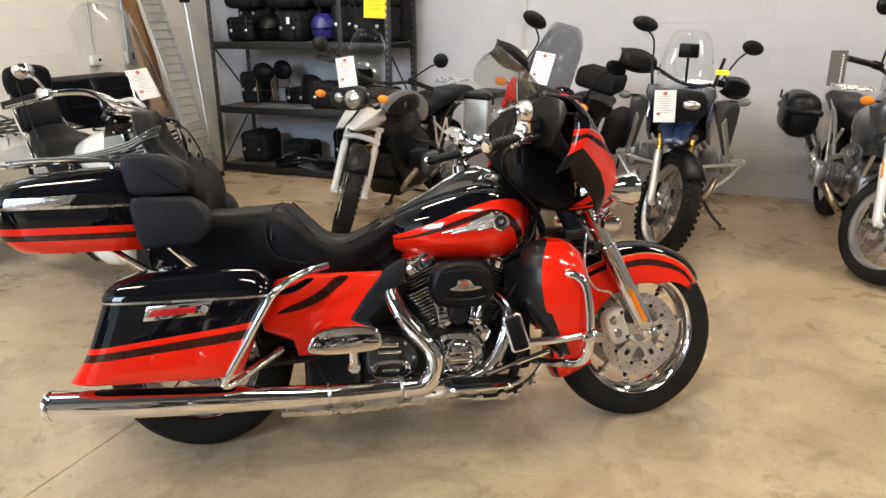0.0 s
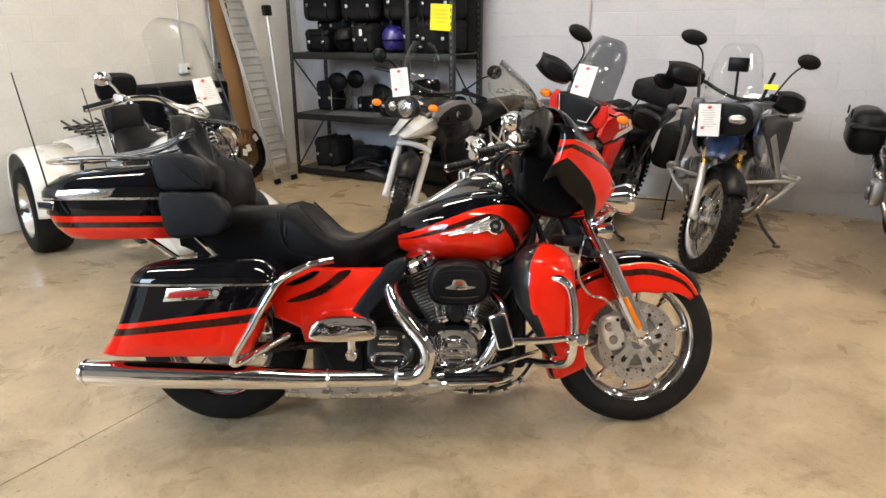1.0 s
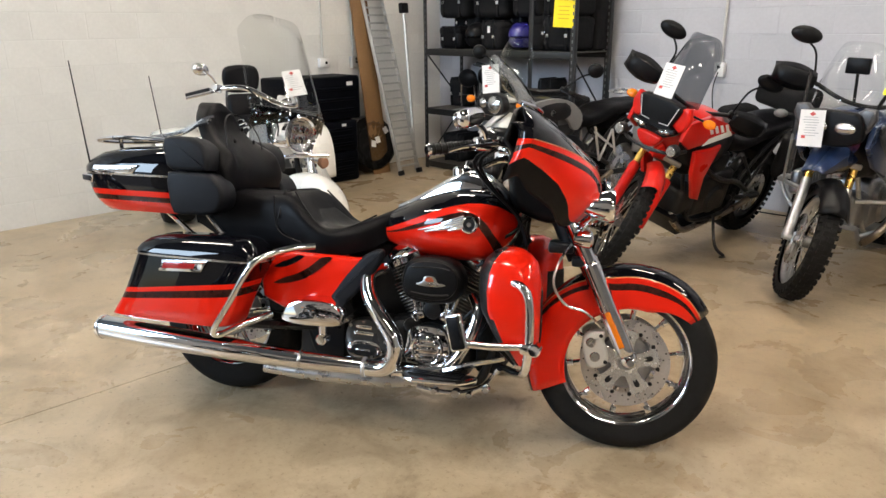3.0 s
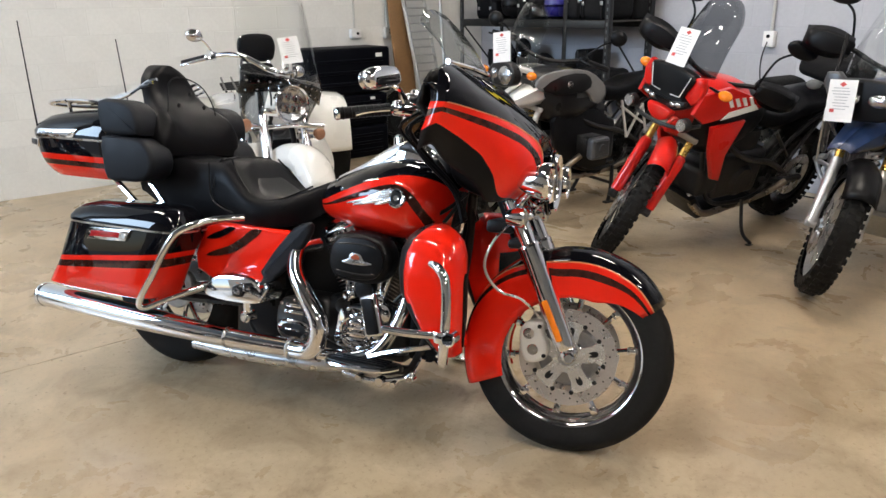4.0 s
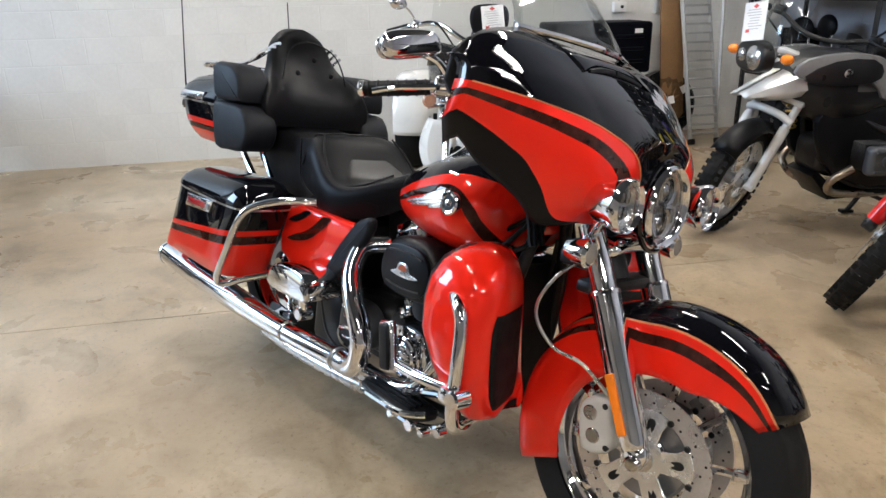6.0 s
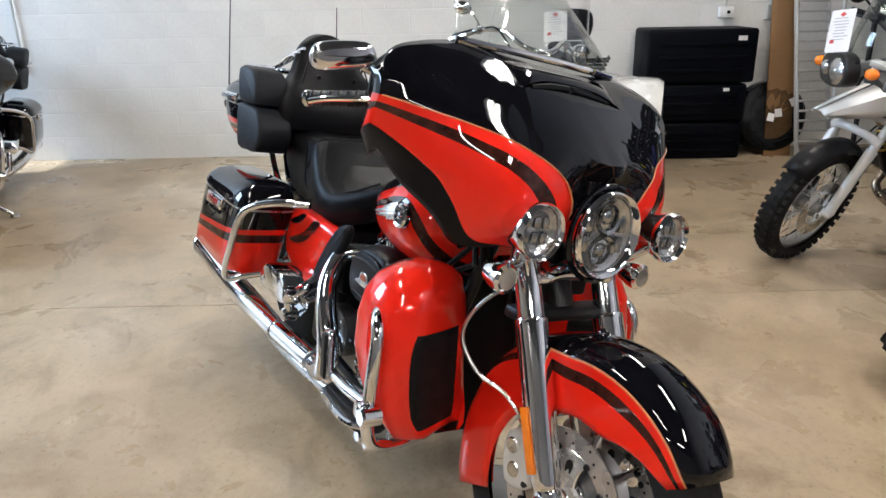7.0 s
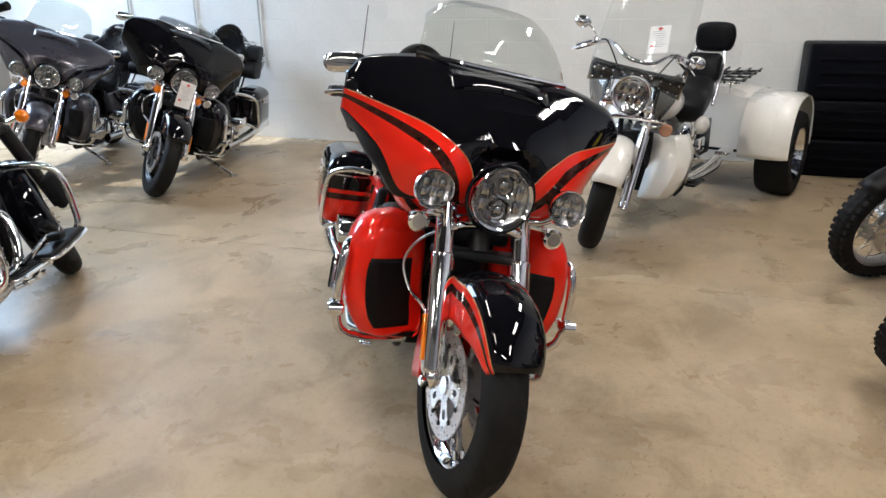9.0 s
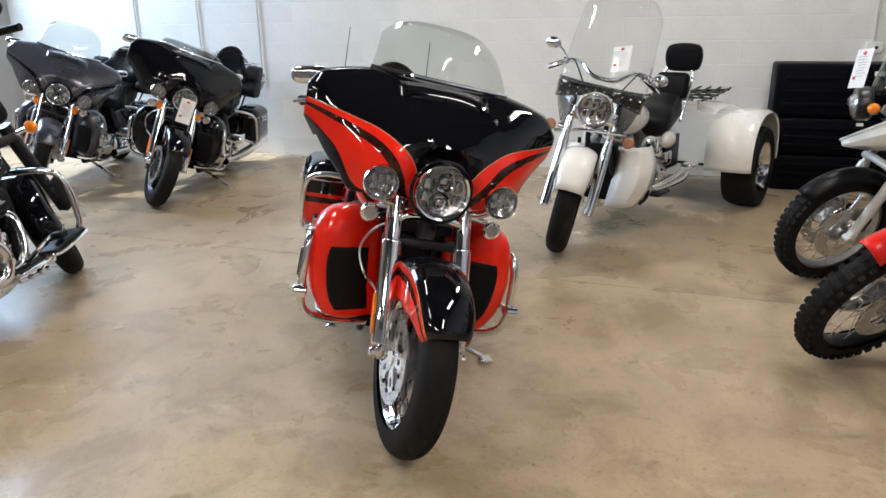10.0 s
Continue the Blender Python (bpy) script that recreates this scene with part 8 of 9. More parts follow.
    for s in (-1, 1):
        tube([(0.0, s * 0.09, 1.05), (0.08, s * 0.12, 0.92), (0.24, s * 0.14, 0.78), (0.34, s * 0.15, 0.66)], 0.012, n=10, into=bm)
    part("sissy_bar", bm, CHROME, root)
    part("back_cushion", box(0.09, 0.25, 0.20, (0.15, 0, 0.90), 0.042, 4, rot=(0, -14, 0)), VINYL, root)
    bm = box(0.42, 0.26, 0.26, (0.92, 0, 0.40), 0.05, 3)
    disc(0.10, 0.36, (0.92, 0, 0.40), (0, 1, 0), 28, 0.02, into=bm)
    disc(0.075, 0.40, (1.10, 0, 0.44), (0, 1, 0), 28, 0.015, into=bm)
    part("crankcase", bm, CHROME, root)
    for s in (-1, 1):
        bm = disc(0.082, 0.035, (1.06, s * 0.215, 0.43), (0, 1, 0), 30, 0.012)
        for r in (0.030, 0.055, 0.074):
            ring(r, 0.006, (1.06, s * 0.234, 0.43), (0, 1, 0), 28, 8, into=bm)
        part("clutch_cover", bm, CHROME, root, "round ribbed chrome engine cover")
        for x, z, r in ((1.16, 0.545, 0.040), (0.86, 0.545, 0.040), (0.90, 0.36, 0.050)):
            bm = disc(r, 0.05, (x, s * 0.185, z), (0, 1, 0), 22, 0.012)
            ring(r * 0.6, 0.005, (x, s * 0.212, z), (0, 1, 0), 20, 8, into=bm)
            part("side_cap", bm, CHROME, root)
        for k in range(4):
            bm = tube([(1.10 - 0.02 * k, s * (0.19 + 0.008 * k), 0.60 - 0.02 * k), (1.02 - 0.03 * k, s * (0.215 + 0.005 * k), 0.52 - 0.02 * k), (0.80 - 0.02 * k, s * 0.22, 0.46 - 0.03 * k)], 0.008, n=6)
            part("pushrod_tube", bm, STEEL if k % 2 else DARKCAST, root)
    for s in (-1, 1):
        part("air_cleaner", ball(1, (1.02, s * 0.20, 0.58), (0.10, 0.05, 0.07), n=20), CHROME, root, "chrome oval air cleaner")
        part("frame_panel", box(0.30, 0.02, 0.24, (0.49, s * 0.150, 0.46), 0.01), PLASTIC, root)
        part("side_case", box(0.16, 0.03, 0.10, (0.66, s * 0.185, 0.44), 0.014, 3), CHROME, root)
        part("pipe_shield", tube([(1.12, s * 0.20, 0.54), (1.18, s * 0.25, 0.42), (1.08, s * 0.27, 0.30), (0.60, s * 0.28, 0.28), (0.45, s * 0.27, 0.31)], 0.018, n=12), CHROME, root)
    for tilt in (-30, 30):
        q = pose(0.98, 0, 0.42) @ Matrix.Rotation(radians(tilt), 4, "Y")
        bm = bmesh.new()
        for k in range(9):
            box(0.14, 0.18, 0.006, (0, 0, 0.10 + 0.018 * k), 0.002, 1, into=bm)
        disc(0.06, 0.2, (0, 0, 0.17), (0, 0, 1), 20, into=bm)
        bm.transform(q)
        part("cylinder", bm, CAST, root)
    for s in (-1, 1):
        bm = ball(1, (0.66, s * 0.190, 0.575), (0.110, 0.040, 0.060), n=20)
        part("side_cover", bm, WHITE, root, "white side cover")
        bm = tube([(1.10, s * 0.14, 0.50), (1.16, s * 0.19, 0.40), (1.05, s * 0.22, 0.30), (0.70, s * 0.24, 0.30), (0.45, s * 0.25, 0.33)], 0.024, n=12)
        part("exhaust", bm, CHROME, root, "chrome exhaust pipe")
        bm = disc(0.055, 0.03, (1.05, s * 0.20, 0.42), (0, 1, 0), 24, 0.008)
        for k in range(6):
            a = math.tau * k / 6
            disc(0.008, 0.036, (1.05 + 0.042 * math.cos(a), s * 0.202, 0.42 + 0.042 * math.sin(a)), (0, 1, 0), 8, into=bm)
        part("engine_cover", bm, CHROME, root)
        part("floorboard", box(0.20, 0.07, 0.020, (1.00, s * 0.285, 0.27), 0.008), SATIN, root)
        part("passenger_peg", box(0.16, 0.08, 0.025, (0.58, s * 0.33, 0.40), 0.01), CHROME, root)
    bm = bmesh.new()
    for s in (-1, 1):
        tube([(1.42, s * 0.05, 0.82), (1.28, s * 0.11, 0.30), (0.9, s * 0.12, 0.24), (0.4, s * 0.14, 0.26)], 0.017, n=8, into=bm)
    part("frame", bm, SATIN, root)
    # rear body
    REAR = -0.10
    rows = []
    for i in range(15):
        f = i / 14
        x = 0.09 - 0.69 * f
        zt = 0.70 + 0.04 * math.sin(f * math.pi) - 0.10 * max(0, f - 0.85) * 4
        rows.append([V(x, y, z) for y, z in ((-0.37, 0.32), (-0.375, 0.52), (-0.365, zt - 0.05), (-0.33, zt - 0.008), (-0.15, zt + 0.02), (0.15, zt + 0.02), (0.33, zt - 0.008), (0.365, zt - 0.05), (0.375, 0.52), (0.37, 0.32))])
    body = part("rear_body", skin(rows, cap=True), WHITE, root, "white trunk body between the rear wheels", angle=50)
    part("under_trim", box(0.69, 0.73, 0.02, (-0.245, 0, 0.315), 0.006), PLASTIC, body)
    for s in (-1, 1):
        rows = []
        for i in range(25):
            ang = radians(-8 + 196 * i / 24)
            r = 0.385
            sq = lambda v: math.copysign(abs(v) ** 0.78, v)
            x, z = r * 1.02 * sq(math.cos(ang)), 0.345 + (r * 1.02) * max(-0.1, sq(math.sin(ang)))
            z = max(0.315, z)
            inner = V(x * 1.03, s * 0.34, z)
            mid1 = V(x * 1.02, s * 0.54, z)
            mid2 = V(x * 0.99, s * 0.625, 0.345 + (z - 0.345) * 0.985)
            out = V(x * 0.93, s * 0.665, 0.345 + (z - 0.345) * 0.93)
            lip = V(x * 0.88, s * 0.662, 0.345 + (z - 0.345) * 0.88)
            rows.append([q + V(REAR, 0, 0) for q in (inner, mid1, mid2, out, lip)])
        part("rear_fender", skin(rows), WHITE, root, "round white rear fender", thick=0.006)
        prof = [(0.19, -0.11), (0.25, -0.125), (0.285, -0.115), (0.30, -0.085), (0.305, 0), (0.30, 0.085), (0.285, 0.115), (0.25, 0.125), (0.19, 0.11)]
        w = part("rear_wheel", lathe(prof, (REAR, s * 0.55, 0.305), (0, 1, 0), 44), TYRE, root, "wide black car-type tyre")
        prof = [(0.0001, 0.02), (0.05, 0.03), (0.055, 0.05), (0.10, 0.055), (0.13, 0.035), (0.15, 0.045), (0.175, 0.09), (0.195, 0.112), (0.20, 0.105), (0.19, 0.05)]
        bm = lathe([(r, s * hh) for r, hh in prof], (REAR, s * 0.55, 0.305), (0, 1, 0), 40)
        part("rim", bm, CHROME, w)
        for k in range(12):
            a = math.tau * k / 12
            part("rim_slot", box(0.05, 0.012, 0.024, (REAR + 0.125 * math.cos(a), s * 0.606, 0.305 + 0.125 * math.sin(a)), 0.005, rot=(0, -math.degrees(a), 0)), STEEL, w)
    part("axle", tube([(REAR, -0.45, 0.305), (REAR, 0.45, 0.305)], 0.03, n=10), DARKCAST, root)
    rack = part("luggage_rack", tube([(0.13, -0.26, 0.798), (0.13, 0.26, 0.798)], 0.007, n=6), STEEL, root, "slatted metal luggage rack")
    for x in (0.0, -0.15, -0.30, -0.42):
        part("cross_bar", tube([(x, -0.26, 0.802), (x, 0.26, 0.802 + 0.012 * abs(x) / 0.15)], 0.009, n=6), DARKCAST, rack)
    for k in range(7):
        y = -0.24 + 0.08 * k
        part("slat", tube([(0.16, y, 0.800), (-0.20, y, 0.815), (-0.52, y, 0.842)], 0.009, n=6), DARKCAST, rack)
    for x in (0.06, -0.34):
        for s in (-1, 1):
            part("support", tube([(x, s * 0.18, 0.80), (x, s * 0.18, 0.69)], 0.007, n=6), STEEL, rack)
    tag_card(m @ pose(1.33, 0.10, 1.15, 0, -30, 0) @ pose(0, 0, 0, 6, 0, 0), w=0.12, h=0.17)


trike()

# ---- two more touring motorcycles by the doorway, and a black cruiser ----
BLACK_BIKE = dict(RED_BIKE, main=BLACK, dark=BLACK, pin=BLACK, wheel=SATIN, spokes=9, glass=SMOKESHIELD, shield=0.06, aerial=False, group="parked touring motorcycles",
                  fender_label="gloss black front fender", fairing_label="gloss black fairing", bag_label="gloss black saddlebag", tank_label="gloss black fuel tank",
                  box_label="gloss black top box", cover_label="gloss black side cover", lower_label="gloss black leg fairing", head_label="round headlight in a chrome ring")
GREY_BIKE = dict(BLACK_BIKE, top=LAVENDER, main=LAVENDER, dark=BLACK, pin=CHROME, wheel=CHROME, glass=SHIELD, shield=0.24, fender_label="silver grey front fender", fairing_label="silver grey fairing",
                 bag_label="silver grey saddlebag", tank_label="silver grey fuel tank", box_label="silver grey top box", cover_label="silver grey side cover", lower_label="silver grey leg fairing")
RED_BIKE["group"] = ""


def parked_tourer(fx, fy, heading, lean, steer, P, label):
    a = radians(heading)
    m = bike_pose(fx - 1.625 * math.cos(a), fy - 1.625 * math.sin(a), heading, lean, 0.012)
    root = touring_bike(m, P, steer, label)
    for s in (-1, 1):
        bm = ball(1, (1.44, s * 0.15, 0.735), (0.022, 0.03, 0.03), n=14)
        bm.transform(fork_turn(steer))
        part("amber_signal", bm, AMBER, root, "amber turn signal")
    return m


m = parked_tourer(-2.25, -1.07, 19.0, 11.0, 33.0, BLACK_BIKE, "gloss black touring motorcycle with a top box on its kickstand")
tag_card(m @ fork_turn(33) @ pose(1.625, 0.0, 0.79, 0, -4, 0), w=0.11, h=0.19)
parked_tourer(-2.36, -2.45, 19.0, 11.0, 26.0, GREY_BIKE, "silver grey touring motorcycle with a clear windshield on its kickstand")


def cruiser():
    """A black cruiser with chrome crash bar, seen in part."""
    heading, lean, steer = 196.0, 9.0, 36.0
    a = radians(heading)
    fx, fy = -0.72, -0.43
    m = bike_pose(fx - 1.625 * math.cos(a), fy - 1.625 * math.sin(a), heading, lean, 0.012)
    root = thing("cruiser_motorcycle", m, "black cruiser motorcycle with chrome crash bar", "motorcycle")
    P = dict(BLACK_BIKE)
    T = fork_turn(steer)
    road_wheel(root, tuple(AX_F), T, WR, 0.225, 0.135, 9, SATIN, 0.14, (-1, 1), "front_wheel")
    road_wheel(root, tuple(AX_R), Matrix(), WR, 0.215, 0.175, 9, SATIN, 0.14, (1,), "rear_wheel")
    front_fender(root, T, P)
    for s in (-1, 1):
        p, q = V(1.395, s * 0.122, 0.86), V(1.612, s * 0.130, 0.345)
        bm = tube([p, p.lerp(q, 0.5), p.lerp(q, 0.52), q], [0.036, 0.036, 0.030, 0.028], n=16, sub=3)
        bm.transform(T)
        part("fork_leg", bm, SATIN, root, "black fork leg")
        bm = tube([(1.40, s * 0.12, 0.80), (1.41, s * 0.21, 0.80)], 0.012, n=8)
        bm.transform(T)
        sig = part("turn_signal", bm, CHROME, root, "chrome turn signal with amber lens")
        bm = lathe([(0.0001, -0.05), (0.03, -0.03), (0.036, 0.0), (0.030, 0.02), (0.0001, 0.026)], (1.43, s * 0.23, 0.80), (1, 0, 0), 18)
        bm.transform(T)
        part("lens", bm, AMBER, sig)
        bm = tube([V(1.24, s * 0.02, 1.00), V(1.20, s * 0.12, 1.18), V(1.12, s * 0.26, 1.24), V(1.00, s * 0.42, 1.20)], 0.0135, n=10)
        bm.transform(T)
        bar = part("handlebar", bm, SATIN, root, "black handlebar")
        bm = tube([V(1.07, s * 0.34, 1.225), V(0.98, s * 0.445, 1.195)], 0.019, n=10)
        bm.transform(T)
        part("grip", bm, PLASTIC, bar)
        bm = box(0.07, 0.06, 0.06, (1.11, s * 0.29, 1.235), 0.015)
        bm.transform(T)
        part("control", bm, PLASTIC, bar)
        bm = ball(1, (1.06, s * 0.36, 1.33), (0.03, 0.075, 0.05), n=16)
        tube([V(1.10, s * 0.29, 1.26), V(1.08, s * 0.33, 1.30)], 0.007, n=6, into=bm)
        bm.transform(T)
        part("mirror", bm, PLASTIC, root, "black mirror")
        bm = tube([(1.20, s * 0.12, 0.66), (1.24, s * 0.30, 0.64), (1.27, s * 0.37, 0.58), (1.28, s * 0.385, 0.42), (1.26, s * 0.36, 0.30), (1.20, s * 0.14, 0.20)], 0.0165, n=14)
        part("crash_bar", bm, CHROME, root, "chrome crash bar")
        bm = box(0.10, 0.05, 0.18, (1.33, s * 0.30, 0.50), 0.03, 3, rot=(0, -24, 0))
        part("leg_bag", bm, FABRIC, root, "black leg bag")
        bm = box(0.06, 0.07, 0.035, (1.10, s * 0.37, 0.33), 0.012, 3)
        part("highway_peg", bm, PLASTIC, root)
    round_lamp(root, T, (1.47, 0, 0.90), 0.085, (1, 0, 0), "headlight", 0, 0.12, "round headlight")
    bm = box(0.10, 0.36, 0.30, (1.33, 0, 1.02), 0.06, 3)
    bm.transform(T)
    bag = part("handlebar_bag", bm, FABRIC, root, "black handlebar bag with a printed strap")
    bm = box(0.004, 0.03, 0.26, (1.385, -0.10, 1.01))
    bm.transform(T)
    part("strap", bm, PLASTIC, bag)
    bm = bmesh.new()
    for k in range(9):
        box(0.002, 0.009, 0.014, (1.388, -0.10, 0.92 + 0.022 * k), into=bm)
    bm.transform(T)
    part("print", bm, PAPER, bag)
    bm = box(0.06, 0.30, 0.05, (1.40, 0, 0.79), 0.015)
    tube([(1.24, 0, 1.0), (1.42, 0, 0.66)], 0.035, n=14, into=bm)
    bm.transform(T)
    part("triple_clamp", bm, DARKCAST, root)
    tank(root, P)
    seat(root, P)
    rear_end(root, P)
    v_twin(root, P)
    for s in (-1, 1):
        exhaust(root, s, P)
        pad = part("floorboard_pad", box(0.30, 0.10, 0.030, (1.12, s * 0.36, 0.29), 0.014, 3, rot=(0, -8, 0)), PLASTIC, root, "black rubber footboard pad")
        part("chrome_edge", tube([(0.97, s * 0.36, 0.262), (0.99, s * 0.415, 0.262), (1.12, s * 0.422, 0.276), (1.26, s * 0.415, 0.300), (1.285, s * 0.36, 0.305)], 0.009, n=8), CHROME, pad)
    kickstand(root)


cruiser()

# ---- shelving, ladder and stored things along the walls ----
def shelf_rack():
    x0, x1, y0, y1 = -4.12, -2.26, 5.30, 5.84
    root = thing("shelf_rack", pose(0, 0, 0), "black steel storage rack with four decks", "shelf")
    for x in (x0, x1):
        for y in (y0, y1):
            bm = box(0.045, 0.006, 2.35, (x, y - 0.02, 1.175), 0.001)
            box(0.006, 0.045, 2.35, (x + (0.02 if x == x1 else -0.02), y, 1.175), 0.001, into=bm)
            post = part("post", bm, SHELFBLACK, root)
            bm = bmesh.new()
            for k in range(38):
                box(0.012, 0.002, 0.028, (x, y - 0.0245, 0.12 + 0.058 * k), into=bm)
            tagged(part("slots", bm, TAILGREY, post), kind="stuff")
        bm = tube([(x, y0, 0.1), (x, y1, 0.62)], 0.008, n=6)
        tube([(x, y1, 0.65), (x, y0, 1.2)], 0.008, n=6, into=bm)
        part("brace", bm, SHELFBLACK, root)
    for z in (0.075, 0.64, 1.245, 1.86):
        deck = part("deck", box(x1 - x0, y1 - y0, 0.012, ((x0 + x1) / 2, (y0 + y1) / 2, z)), material("dark_particle_board", (0.05, 0.045, 0.04), 0.7, vary=0.2), root)
        for y in (y0 - 0.012, y1 + 0.012):
            part("beam", box(x1 - x0, 0.02, 0.065, ((x0 + x1) / 2, y, z - 0.026), 0.004), SHELFBLACK, deck)
    part("mid_post", box(0.045, 0.006, 2.3, (-2.72, y0 - 0.02, 1.2), 0.001), SHELFBLACK, root)


def helmet(at, yaw, mat, label):
    root = thing("helmet", pose(*at, 0, 0, yaw), label, "helmet", "helmets on the rack")
    rows = []
    for i in range(15):
        f = i / 14
        ph = -0.95 + 2.5 * f
        z = 0.13 + 0.125 * math.sin(min(1.55, ph))
        r = 0.125 * max(0.02, math.cos(min(1.55, ph))) ** 0.75
        rows.append([V(r * 1.15 * math.cos(t) - 0.005, r * 0.95 * math.sin(t), z) for t in (math.tau * k / 22 for k in range(22))])
    part("shell", skin(rows, close_v=True, cap=True), mat, root)
    vis = [[V(0.146 * math.cos(a) * (1 - 0.1 * k), 0.121 * math.sin(a) * (1 - 0.06 * k), 0.11 + 0.035 * k) for k in range(3)] for a in (radians(-75 + 10 * j) for j in range(16))]
    part("visor", skin(vis), SMOKESHIELD, root, thick=0.003)


def boxy_bag(at, size, yaw, mat, label, name="bag", tag=False):
    root = thing(name, pose(*at, 0, 0, yaw), label, "bag", "luggage on the rack")
    b = min(size) * 0.22
    part("body", box(*size, (0, 0, size[2] / 2), b, 3), mat, root)
    part("flap", box(size[0] * 1.02, size[1] * 1.03, size[2] * 0.42, (0, 0, size[2] * 0.80), b * 0.9, 3), mat, root)
    for dx in (-0.28, 0.28):
        part("strap", box(0.022, size[1] * 1.06, size[2] * 1.0, (dx * size[0], 0, size[2] * 0.52), 0.006), PLASTIC, root)
        part("buckle", box(0.03, 0.008, 0.03, (dx * size[0], -size[1] * 0.54, size[2] * 0.45), 0.003), STEEL, root)
    if tag:
        part("paper_tag", box(0.035, 0.002, 0.06, (0.02, -size[1] * 0.56, size[2] * 0.7)), PAPER, root)


def seat_pad(at, yaw, label):
    root = thing("passenger_backrest", pose(*at, 0, 0, yaw), label, "backrest", "backrests on the rack")
    part("pad", ball(1, (0, 0, 0.31), (0.115, 0.045, 0.095), n=18), VINYL, root)
    for s in (-1, 1):
        part("leg", tube([(s * 0.075, 0, 0.26), (s * 0.085, 0.01, 0.14), (s * 0.09, 0.02, 0.01)], 0.008, n=8), CHROME, root)
    part("crossbar", tube([(-0.085, 0.012, 0.14), (0.085, 0.012, 0.14)], 0.006, n=6), CHROME, root)


def windshield_part(at, yaw, roll, label):
    root = thing("spare_windshield", pose(*at, 0, roll, yaw), label, "windshield", "spare parts on the rack")
    rows = [[V(0.17 * u, 0.06 * u * u + 0.05 * k / 5, 0.30 * (k / 5) * (1 - 0.35 * abs(u) ** 3)) for k in range(6)] for u in (-1 + j / 7 for j in range(15))]
    part("sheet", skin(rows), PLASTIC, root, thick=0.004)


def loose_panels(at):
    root = thing("fairing_panel", pose(*at), "dark curved fairing panels lying in a heap", "motorcycle part", "spare parts on the rack")
    rng = random.Random(11)
    for k in range(5):
        rows = [[V(0.22 * u, 0.13 * v, 0.06 * (1 - u * u) * (1 - 0.5 * v * v)) for v in (-1 + j / 4 for j in range(9))] for u in (-1 + j / 6 for j in range(13))]
        bm = skin(rows)
        bm.transform(pose(rng.uniform(-0.34, 0.34), rng.uniform(-0.1, 0.05), 0.006 + 0.014 * k, rng.uniform(-8, 14), rng.uniform(-10, 10), rng.uniform(0, 180)))
        part("panel", bm, (GREYPAINT, BLACK, PLASTIC)[k % 3], root, thick=0.004)
    for k in range(2):
        part("tube", tube([(-0.4 + 0.3 * k, -0.12, 0.02), (-0.2 + 0.3 * k, -0.16, 0.10), (0.1 + 0.2 * k, -0.13, 0.06)], 0.012, n=8), DARKCAST, root)


